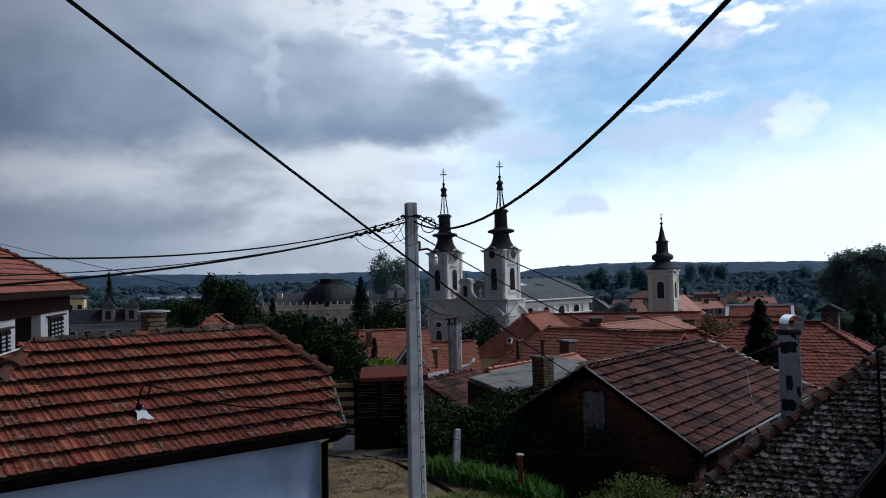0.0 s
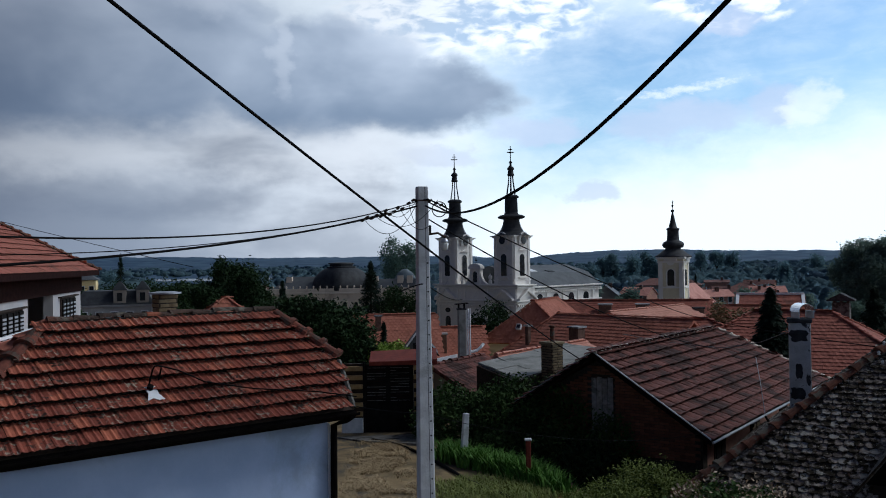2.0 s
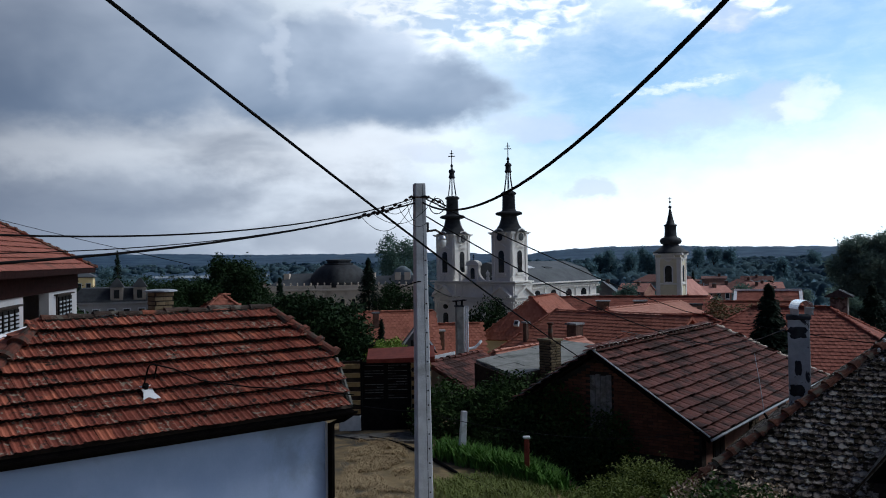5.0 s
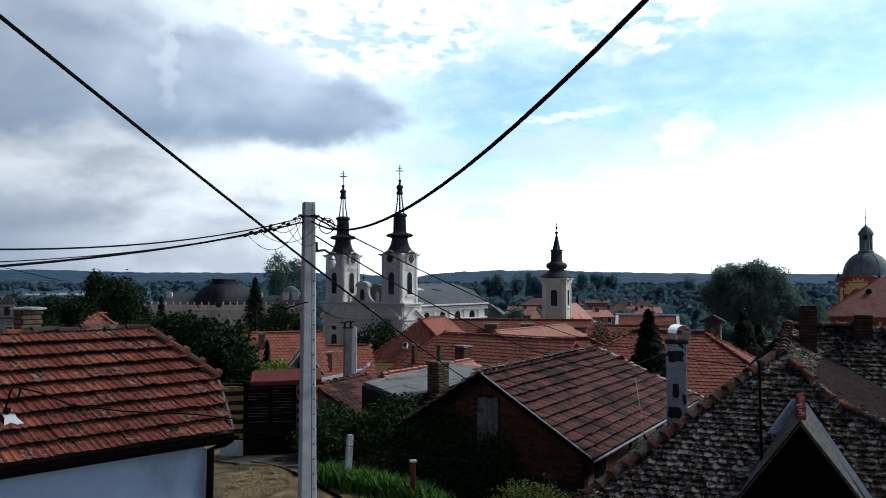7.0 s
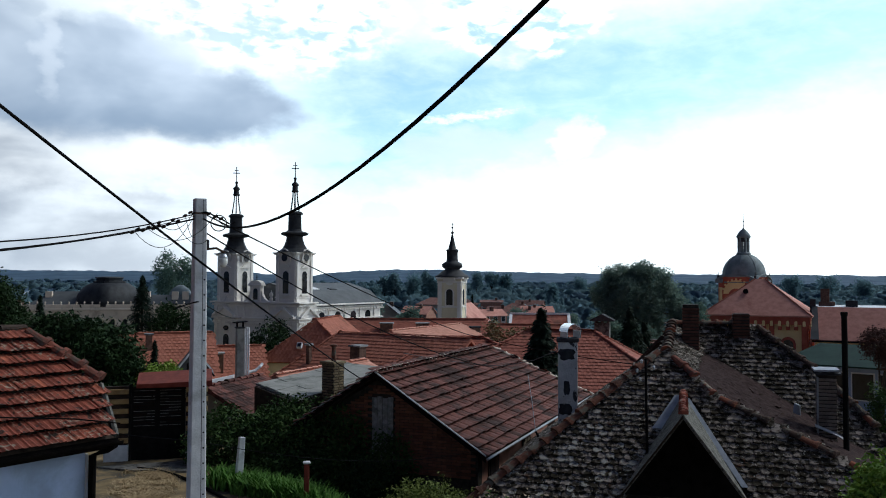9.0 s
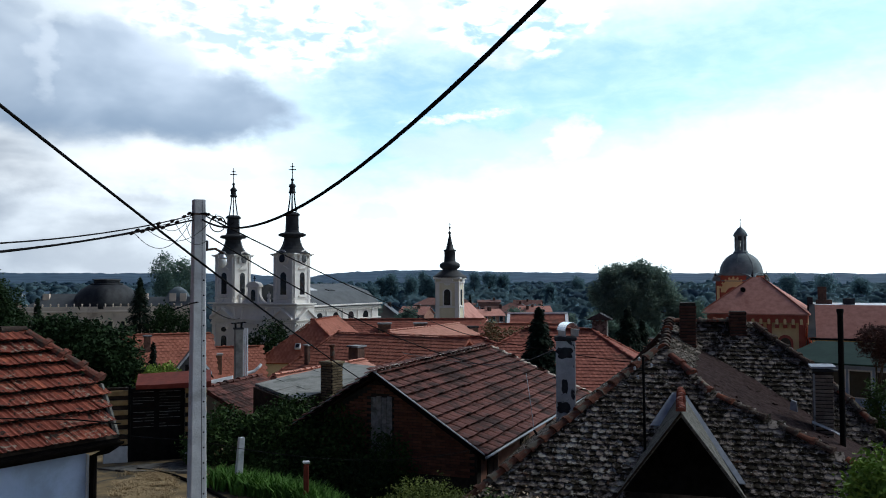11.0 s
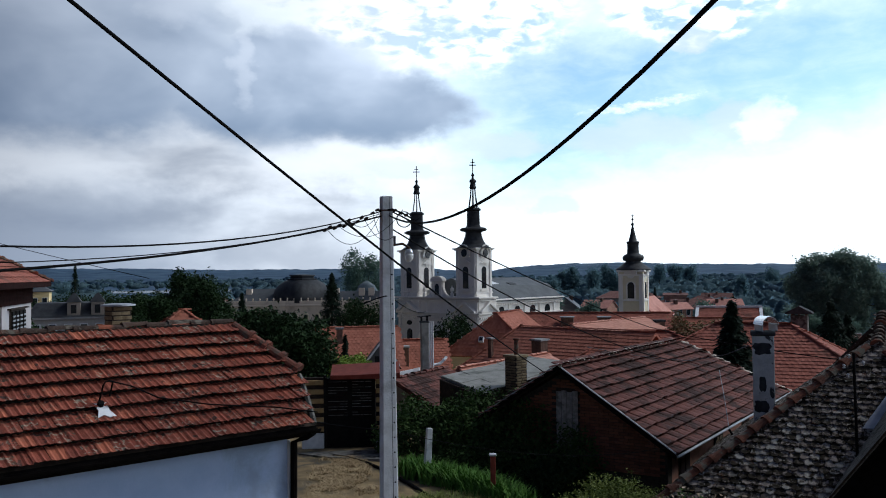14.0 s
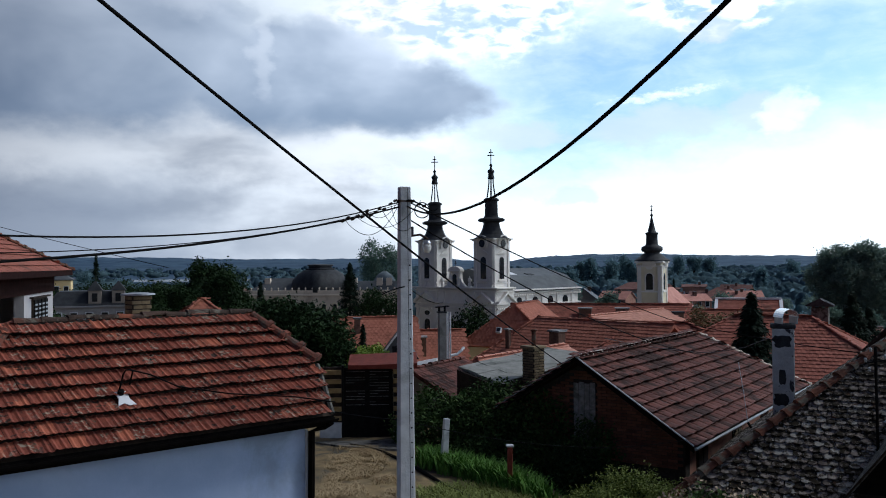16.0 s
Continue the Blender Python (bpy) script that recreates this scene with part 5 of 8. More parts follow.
def spruce(label, at, height, width, count, size, mat, seed, group=""):
    rnd = random.Random(seed)
    t = thing("tree", label, "tree", pose(*at), group)
    Shape().tube([(0, 0, -0.4), (0, 0, height * 0.5), (0, 0, height * 0.97)], [height * 0.022, height * 0.014, height * 0.003], 7).done("trunk", bark, t)
    s = Shape()
    for k in range(count):
        h = rnd.random() ** 0.8
        tier = math.floor(h * 13) / 13 + 0.04
        r = width * (1 - tier) ** 0.85 * (0.25 + 0.75 * rnd.random())
        a = rnd.uniform(0, 6.283)
        a = round(a * 2.2) / 2.2 + rnd.gauss(0, 0.16)
        z = height * (0.05 + 0.95 * tier) - r * 0.38 + rnd.gauss(0, 0.02) * height
        p = Vector((r * math.cos(a), r * math.sin(a), z))
        d = Vector((math.cos(a), math.sin(a), -0.45 + rnd.gauss(0, 0.25))).normalized()
        e = d.cross(Vector((rnd.gauss(0, 0.4), rnd.gauss(0, 0.4), 1))).normalized()
        hh = size * rnd.uniform(0.6, 1.3)
        o = len(s.v)
        s.v += [tuple(p - d * hh), tuple(p + e * hh * 0.35), tuple(p + d * hh), tuple(p - e * hh * 0.35)]
        s.f.append((o, o + 1, o + 2, o + 3))
    s.done("crown", mat, t)
    return t


def shrub(label, at, lobes, count, size, mat, seed, name="bush", category="bush", extra=None):
    rnd = random.Random(seed)
    t = thing(name, label, category, pose(*at))
    st = Shape()
    for l in lobes:
        st.tube([(l[0] * 0.8, l[1] * 0.8, -0.3), (l[0], l[1], l[2])], [0.03, 0.01], 6)
    st.done("stems", bark, t)
    scatter_leaves(rnd, lobes, count, size).done("leaves", mat, t)
    if extra:
        scatter_leaves(rnd, [(l[0], l[1], l[2] + 0.1, l[3] * 1.02, l[4] * 1.02, l[5] * 1.0) for l in lobes], *extra[:2], shell=0.9).done("faded_bloom", extra[2], t)
        tagged([o for o in t.children if o.name.startswith("faded_bloom")][0], extra[3], kind="stuff")
    return t


shrub("dense dark green overgrown hedge in shade", (1.7, 22.4, -0.76), [(-1.7, 0.2, 1.3, 1.3, 1.0, 1.35), (-0.2, 0.0, 1.45, 1.5, 1.0, 1.4), (1.3, -0.5, 1.5, 1.5, 1.0, 1.35), (2.3, -1.3, 1.0, 1.1, 0.9, 1.2), (0.4, -1.0, 0.7, 2.2, 0.9, 1.0)], 52000, 0.06, leaf_hedge, 61, "hedge", "hedge")
shrub("dark shaded shrubs against the brick gable", (4.0, 19.6, -1.2), [(-0.7, 0.8, 1.0, 1.0, 0.7, 1.0), (0.4, 0.1, 0.7, 0.9, 0.6, 0.8), (1.1, -0.5, 0.4, 0.7, 0.5, 0.6)], 7000, 0.05, leaf_dark, 66)
shrub("low olive-green garden shrubs", (2.2, 14.6, -0.22), [(-1.3, 0.2, 0.45, 0.8, 0.7, 0.55), (-0.4, 0.0, 0.55, 0.9, 0.7, 0.6), (0.6, 0.4, 0.75, 1.0, 0.8, 0.65), (1.5, 1.2, 0.85, 1.0, 0.8, 0.7), (-0.6, -0.9, 0.3, 1.3, 0.6, 0.55), (0.7, -0.6, 0.5, 1.1, 0.7, 0.6), (2.2, 0.6, 0.7, 0.9, 0.8, 0.7)], 42000, 0.028, leaf_olive, 62)
shrub("bush with dark leaves and faded blooms", (3.7, 12.3, 0.3), [(-0.5, 0.0, 0.6, 0.6, 0.5, 0.7), (0.3, 0.2, 0.85, 0.7, 0.6, 0.6), (1.0, 0.3, 0.7, 0.6, 0.6, 0.6)], 6000, 0.045, leaf_mid, 63, extra=(1500, 0.04, leaf_dry, "faded brown flower heads"))
shrub("light green leafy shrub top", (7.25, 8.2, 0.3), [(0.25, 0.2, 1.95, 0.55, 0.6, 0.72), (0.65, 0.3, 2.25, 0.55, 0.5, 0.6), (0.10, 0.35, 2.2, 0.30, 0.3, 0.34), (-0.9, 0.6, 1.5, 0.5, 0.45, 0.52), (-1.3, 1.0, 1.5, 0.3, 0.3, 0.3)], 8000, 0.048, leaf_light, 64)

shrub("light green shrub behind the gate canopy", (-2.2, 27.0, 0.28), [(0.0, 0.0, 1.75, 0.5, 0.4, 0.42), (0.45, 0.1, 1.85, 0.4, 0.35, 0.36)], 2600, 0.05, leaf_light, 68)


def garden_parasol():
    t = thing("parasol", "closed-ribbed dark blue canvas garden parasol", "parasol", pose(1.32, 8.85, 0.3))
    Shape().tube([(0, 0, 0), (0, 0, 2.16)], 0.025, 10).done("pole", zinc, t)
    s = Shape()
    n = 6
    ring = [(0.80 * math.cos(2 * math.pi * k / n + 0.35), 0.80 * math.sin(2 * math.pi * k / n + 0.35)) for k in range(n)]
    s.add([(0, 0, 2.15)] + [(x, y, 1.80) for x, y in ring] + [(x * 1.01, y * 1.01, 1.66) for x, y in ring],
          [(0, 1 + k, 1 + (k + 1) % n) for k in range(n)] + [(1 + k, 1 + n + k, 1 + n + (k + 1) % n, 1 + (k + 1) % n) for k in range(n)])
    s.done("canopy", canvas_blue, t, "dark blue canvas canopy")
    for x, y in ring:
        Shape().tube([(0, 0, 2.14), (x, y, 1.79)], 0.008, 5).done("rib", zinc, t)
    Shape().lathe([(0.24, 0), (0.24, 0.05), (0.05, 0.09), (0.04, 0.2)], 16).done("foot", concrete, t)


garden_parasol()


def blades(name, label, mat, area, count, height, seed, lean=0.35, width=0.018):
    rnd = random.Random(seed)
    s = Shape()
    for _ in range(count):
        x, y = area(rnd)
        z = ground_z(x, y)
        h = height * rnd.uniform(0.5, 1.15)
        a, l = rnd.uniform(0, 6.283), rnd.uniform(0.1, lean) * h * 2
        dx, dy = math.cos(a), math.sin(a)
        w = width * rnd.uniform(0.7, 1.3)
        o = len(s.v)
        s.v += [(x - dy * w, y + dx * w, z - 0.02), (x + dy * w, y - dx * w, z - 0.02), (x + dx * l * 0.4 + dy * w * 0.8, y + dy * l * 0.4 - dx * w * 0.8, z + h * 0.62), (x + dx * l * 0.4 - dy * w * 0.8, y + dy * l * 0.4 + dx * w * 0.8, z + h * 0.62), (x + dx * l, y + dy * l, z + h)]
        s.f += [(o, o + 1, o + 2, o + 3), (o + 3, o + 2, o + 4)]
    ob = s.done(name, mat)
    return tagged(ob, label, "grass", kind="stuff")


def bank(rnd):
    t = rnd.random()
    return (-0.15 + 2.4 * t + rnd.gauss(0, 0.18), 20.3 - 2.9 * t + rnd.gauss(0, 0.20))


def lawn(rnd):
    while True:
        y = rnd.uniform(10, 22)
        x = -2.3 + (3.2 - 0.12 * y) * rnd.random() * 1.5 + rnd.gauss(0, 0.1)
        if noise.noise(Vector((x * 1.3, y * 1.0, 3.0))) + 0.8 * noise.noise(Vector((x * 3, y * 3, 1.0))) > rnd.uniform(-0.35, 0.35):
            return (x, y)


blades("grass", "tall green strap-leaved plants on the garden bank", grass_green, bank, 4200, 0.38, 71, 0.55, 0.022)
blades("grass", "short dry straw-coloured grass in the yard", grass_dry, lawn, 42000, 0.07, 72, 1.6, 0.006)


def weeds(rnd):
    while True:
        x, y = rnd.uniform(-0.6, 3.2), rnd.uniform(11.5, 18.2)
        if x > 0.35 * (18.0 - y) - 0.9 and noise.noise(Vector((x * 1.1, y * 0.9, 8.0))) > rnd.uniform(-0.5, 0.25):
            return (x, y)


blades("grass", "short green and yellowish weeds in the yard", grass_weed, weeds, 16000, 0.13, 73, 1.2, 0.009)


def yard_posts():
    t = thing("fence_post", "leaning pale concrete fence post", "post", pose(0.26, 19.9, 0.1, 0, 4, 20))
    Shape().taper(0, 0, -0.3, 1.3, 0.085, 0.07, 0.065, 0.055).done("shaft", concrete, t, bevel=0.01)
    t = thing("fence_post", "short rust-red post with a pale cap", "post", pose(1.62, 17.85, 0.1))
    Shape().box(-0.052, 0.052, -0.052, 0.052, -0.4, 1.08).done("shaft", rust_paint, t, bevel=0.01)
    Shape().box(-0.075, 0.075, -0.075, 0.075, 1.08, 1.12).done("cap", concrete, t, "pale concrete cap", bevel=0.01)
    pts = [(-2.1, 22.2), (-1.7, 21.9), (-1.2, 21.3), (-0.7, 20.4), (-0.1, 19.0), (0.3, 18.0), (0.75, 17.2), (1.15, 16.6)]
    hose = Shape().tube([(x, y, ground_z(x, y) + 0.03) for x, y in pts], 0.04, 8).done("water_pipe", rubber)
    tagged(hose, "black plastic water pipe lying on the ground", "pipe")
    walk_edge = Shape().slab([(-1.86, 13.3, 0.315), (-1.52, 13.6, 0.315), (-2.55, 17.9, 0.315), (-2.95, 17.6, 0.315)], (0, 0, -0.1)).done("path", cement_dirty)
    tagged(walk_edge, "grey worn concrete strip along the house wall", "path", kind="structure")
    curb = Shape().slab([(-3.1, 22.6, 0.33), (-0.3, 23.0, 0.33), (-0.5, 21.4, 0.36), (-2.2, 21.9, 0.36)], (0, 0, -0.1)).done("pavement", cement_dirty)
    tagged(curb, "small concrete apron in front of the gate", "pavement", kind="structure")


yard_posts()


# ---- roofs of the town ----
ROUGH_TILE = pan_tile(0.24, 0.33, True)


def house(label, at, yaw, length, depth, eave, pitch, hips=(0, 0), wall=None, tiles=None, over=0.35, windows=(), detail=True, chimneys=(), name="house", group="", verge=False):
    """A house with its ridge along local x; at is the middle on the ground, eave the eave's height above it."""
    wall, tiles = wall or plaster_cream, tiles or tile_orange
    t = thing(name, label, "house", pose(*at, 0, 0, yaw), group)
    L, D = length / 2, depth / 2
    rise = D * math.tan(radians(pitch))
    zr = eave + rise
    sl = math.hypot(D, rise)
    ha, hb = hips
    seed = int(abs(at[0] * 13 + at[1] * 7)) + 1
    for sgn, nm in ((-1, "roof_front"), (1, "roof_back")):
        a, b = (ha, hb) if sgn < 0 else (hb, ha)
        fr = slope_frame((-L if sgn < 0 else L, sgn * D, eave), (1 if sgn < 0 else -1, 0, 0), (0, -sgn * D, rise))
        poly = [(0, 0), (length, 0), (length - b, sl), (a, sl)]
        r = deck(nm, fr, poly, tiles, t, 0.12)
        if detail:
            joined("roof_tile", ROUGH_TILE, tile_places(fr, poly, 0.24, 0.26, seed, jitter=0.008, tilt=0.014, lift=0.014), tiles, r)
    for h, sgn in ((ha, -1), (hb, 1)):
        if h:
            e = Vector((-sgn * h, 0, rise))
            fr = slope_frame((sgn * L, D if sgn < 0 else -D, eave), (0, -1 if sgn < 0 else 1, 0), e)
            poly = [(0, 0), (depth, 0), (D, e.length)]
            r = deck("roof_hip", fr, poly, tiles, t, 0.12)
            if detail:
                joined("roof_tile", ROUGH_TILE, tile_places(fr, poly, 0.24, 0.26, seed + 3, jitter=0.008, tilt=0.014, lift=0.014), tiles, r)
    caps = cap_line((-L + ha, 0, zr), (L - hb, 0, zr), 0.4, seed)
    for h, sgn in ((ha, -1), (hb, 1)):
        if h:
            for yy in (-D, D):
                caps += cap_line((sgn * L, yy, eave), (sgn * (L - h), 0, zr), 0.4, seed + 1)
    if detail:
        joined("ridge_cap", ridge_tile(0.44, 0.075), caps, tiles, t)
    if verge:
        for sgn in (-1, 1):
            Shape().slab([(sgn * (L + 0.03), -D, eave + 0.1), (sgn * (L + 0.03), 0, zr + 0.1), (sgn * (L - 0.22), 0, zr + 0.1), (sgn * (L - 0.22), -D, eave + 0.1)], (0, 0, -0.12)).done("verge", paint_white, t, "white painted verge")
        Shape().box(-L, L, -0.14, 0.14, zr + 0.02, zr + 0.17).done("ridge_strip", paint_white, t, "white painted ridge strip")
    wl, wd = L - over, D - over
    Shape().box(-wl, wl, -wd, wd, -1.5, eave + 0.05).done("wall", wall, t)
    for h, sgn in ((ha, -1), (hb, 1)):
        if not h:
            x = sgn * wl
            Shape().extrude([(-wd, eave), (wd, eave), (0, eave + rise * wd / D - 0.02)], x - 0.02, x + 0.02, Matrix(((0, 1, 0, 0), (1, 0, 0, 0), (0, 0, 1, 0), (0, 0, 0, 1)))).done("gable", wall, t)
    for face, x, z, w, h in windows:
        m = {"f": pose(x, -wd, z), "l": pose(-wl, x, z, 0, 0, -90), "r": pose(wl, x, z, 0, 0, 90), "b": pose(x, wd, z, 0, 0, 180)}[face]
        fr_ = Shape().box(-w / 2, w / 2, -0.06, 0.04, 0, h, m).done("window", paint_white, t)
        Shape().box(-w / 2 + 0.07, w / 2 - 0.07, -0.075, -0.04, 0.07, h - 0.07, m).done("pane", glass_dark, fr_)
    for x, y, w, h in chimneys:
        zt = eave + rise * (1 - abs(y) / D)
        ch = Shape().box(x - w / 2, x + w / 2, y - w / 2, y + w / 2, zt - 0.6, zt + h).done("chimney", brick_chim, t, bevel=0.02)
        Shape().box(x - w / 2 - 0.06, x + w / 2 + 0.06, y - w / 2 - 0.06, y + w / 2 + 0.06, zt + h, zt + h + 0.08).done("chimney_cap", cement, ch)
    return t


brick_chim = surface("soot_brown_brick", (0.085, 0.052, 0.042), (0.17, 0.105, 0.082), 4, 0.95, 0.4)


def G(x, y):
    return ground_z(x, y)


house("long orange tiled house with a hipped roof", (7.77, 42.71, -3.6), -45.8, 10.01, 7.95, 3.15, 32.9, (2.00, 0.00), plaster_cream, tile_orange, chimneys=((-0.3, -1.9, 0.58, 0.75), (-3.2, -2.2, 0.22, 0.9)))
house("hipped red tiled house behind the brown roof", (11.25, 41.10, -3.4), -11.8, 8.90, 6.25, 3.87, 26.8, (3.68, 3.33), blue_wall, tile_red, chimneys=())
house("orange tiled house with a steep roof and a skylight", (5.80, 52.86, -4.4), 67.4, 7.20, 6.00, 4.51, 38.5, (1.61, 0.00), plaster_cream, tile_orange, chimneys=())
house("long low house with a pale salmon tiled roof", (11.90, 50.70, -4.2), 47.5, 8.90, 5.20, 5.01, 25.0, (0.00, 0.00), plaster_cream, tile_pale, chimneys=())
house("long red tiled house row in the middle of town", (12.40, 62.10, -5.4), -12.0, 13.00, 8.90, 4.83, 29.6, (0.00, 0.00), plaster_cream, tile_red, chimneys=((-4.9, -1, 1.1, 0.8), (-1.0, -1.5, 0.9, 0.6), (1.6, -1.5, 0.9, 0.6)))
house("low orange tiled house behind the gate", (-3.20, 46.37, -4.0), 6.0, 5.00, 8.00, 3.78, 30.1, (0.00, 0.00), plaster_cream, tile_orange, chimneys=((-0.8, -1.2, 0.32, 0.7),))
house("low orange tiled house beside the flues", (0.30, 50.00, -4.4), 4.0, 3.40, 8.00, 3.22, 29.7, (0.00, 0.00), plaster_cream, tile_orange, chimneys=((-1.0, -2.0, 0.6, 0.9),))
house("small low house with a pale salmon roof", (3.70, 33.50, -2.8), 52.0, 6.70, 3.97, 3.28, 27.9, (0.00, 0.00), plaster_beige, tile_pale, chimneys=())
house("small red tiled outbuilding with a white flashing", (0.29, 29.34, -1.72), 58.4, 3.65, 4.15, 2.19, 27.9, (0.00, 0.00), plaster_beige, tile_brown_far, chimneys=())
house("orange tiled hipped house behind the cement chimney", (15.33, 38.22, -3.4), -26.0, 12.2, 10.4, 3.24, 27.4, (4.6, 4.44), plaster_pink, tile_red, chimneys=())
house("orange tiled house at the edge of the centre", (22.50, 64.00, -5.5), -22.0, 8.00, 8.00, 4.56, 29.9, (0.00, 0.00), plaster_cream, tile_orange, chimneys=())
house("red roofed house with white painted verges", (26.4, 70.1, -6.0), -20.7, 5.2, 7.0, 6.5, 21.0, (0.00, 0.00), plaster_white, tile_red, chimneys=(), verge=True)

def gabled_chimney():
    t = thing("chimney", "broad brown rendered chimney block with a gabled cap", "chimney", pose(18.85, 40.85, 0.2, 0, 0, -30))
    Shape().box(-0.38, 0.38, -0.38, 0.38, 0, 2.55).done("shaft", cement_dirty, t, bevel=0.02)
    Shape().extrude([(-0.62, 2.62), (0.62, 2.62), (0.62, 2.68), (0, 3.0), (-0.62, 2.68)], -0.5, 0.5).done("cap", cement_dark, t, "dark gabled cap")
    for x in (-0.3, 0, 0.3):
        Shape().box(x - 0.05, x + 0.05, -0.3, 0.3, 2.5, 2.65).done("cap_post", brick_chim, t)


gabled_chimney()


def roof_window():
    t = thing("skylight", "small white-framed skylight in an orange tiled roof", "skylight", pose(4.03, 50.2, 1.05, 0, 0, -22.6))
    m = pose(0, 0, 0, 56, 0, 0)
    Shape().box(-0.15, 0.15, -0.17, 0.17, -0.1, 0.09, m).done("frame", paint_white, t, bevel=0.01)
    Shape().box(-0.11, 0.11, -0.12, 0.12, 0.085, 0.10, m).done("pane", glass_dark, t)


roof_window()


def upper_house():
    t = thing("house", "white two-storey house with brown eaves and a red hipped roof", "house", pose(-10.7, 19.8, 0, 0, 0, 103.4))
    e, D, end = 4.82, 4.6, 13.1
    rise = D * math.tan(radians(31))
    far = 13.8
    fr = slope_frame((-6, 0, e), (1, 0, 0), (0, D, rise))
    sl = math.hypot(D, rise)
    poly = [(0, 0), (far + 6, 0), (far + 6 - D, sl), (0, sl)]
    r = deck("roof", fr, poly, wood_brown, t, 0.1)
    joined("roof_tile", pan_tile(0.24, 0.42, True), tile_places(fr, poly, 0.24, 0.36, 81, tilt=0.045), tile_red, r)
    en = Vector((-D, 0, rise))
    fe = slope_frame((far, 0, e), (0, 1, 0), en)
    pe = [(0, 0), (2 * D, 0), (D, en.length)]
    re = deck("roof_hip", fe, pe, wood_brown, t, 0.1)
    joined("roof_tile", pan_tile(0.24, 0.42, True), tile_places(fe, pe, 0.24, 0.36, 82, tilt=0.045), tile_red, re)
    fb = slope_frame((far, 2 * D, e), (-1, 0, 0), (0, -D, rise))
    deck("roof_back", fb, poly[:0] + [(0, 0), (far + 6, 0), (far + 6, sl), (D, sl)], tile_red, t, 0.1)
    cap = ridge_tile(0.40, 0.12).mesh("ridge_cap", tile_ridge)
    bed = Shape().box(-6, far - D, D - 0.05, D + 0.05, e + rise - 0.02, e + rise + 0.02).done("ridge_bed", mortar, t)
    pieces("ridge_cap", cap, cap_line((far + 0.1, 0, e), (far - D, D, e + rise), 0.36, 83), bed)
    Shape().box(-6, far, 0.0, 0.55, e - 0.16, e - 0.06).done("soffit", wood_brown, t, "brown boarded eave")
    Shape().box(-6, far, -0.03, 0.0, e - 0.16, e + 0.02).done("fascia", wood_brown, t)
    Shape().box(-6, end + 0.03, 0.5, 0.545, e - 0.74, e - 0.1).done("frieze", wood_brown, t, "brown band under the eave, its shade put into the colour")
    # white wall with a recessed porch between shuttered windows
    end = 13.1
    for a, b in ((-6, 5.1), (8.4, end)):
        Shape().box(a, b, 0.55, 0.85, -0.5, e - 0.72).done("front_wall", plaster_clean, t)
    Shape().box(5.1, 8.4, 2.2, 2.4, -0.5, e - 0.1).done("porch_wall", wood_dark, t)
    Shape().box(end - 0.3, end, 0.85, 2 * D - 0.9, -0.5, e - 0.1).done("end_wall", plaster_clean, t)
    Shape().box(-6, end, 2 * D - 1.2, 2 * D - 0.9, -0.5, e - 0.1).done("back_wall", plaster_clean, t)
    for a, w, z0, z1 in ((2.0, 2.35, 2.95, 3.82), (9.46, 2.32, 2.85, 3.92)):
        win = Shape().box(a, a + w, 0.50, 0.56, z0, z1).done("window", wood_dark, t)
        for k in range(4):
            Shape().box(a + 0.08 + k * w / 4, a - 0.06 + (k + 1) * w / 4, 0.46, 0.50, z0 + 0.05, z1 - 0.05).done("shutter", iron_dark, win)
            for j in range(6):
                zz = z0 + 0.1 + j * (z1 - z0 - 0.2) / 6
                Shape().box(a + 0.14 + k * w / 4, a - 0.12 + (k + 1) * w / 4, 0.445, 0.46, zz, zz + 0.06).done("slat", zinc_dull, win)
        Shape().box(a - 0.3, a + w + 0.3, 0.42, 0.55, z1 + 0.01, z1 + 0.06).done("lintel", wood_dark, t)
    Shape().slab([(-2.0, -1.9, 2.36), (5.9, -1.9, 2.36), (5.9, 0.5, 3.10), (-2.0, 0.5, 3.10)], (0, 0, -0.06)).done("porch_roof", tile_hall, t, "dull pink tiled lean-to roof")
    Shape().box(-2.0, 6.4, 0.40, 0.52, 3.13, 3.20).done("porch_flashing", paint_white, t, "white metal flashing strip")


upper_house()


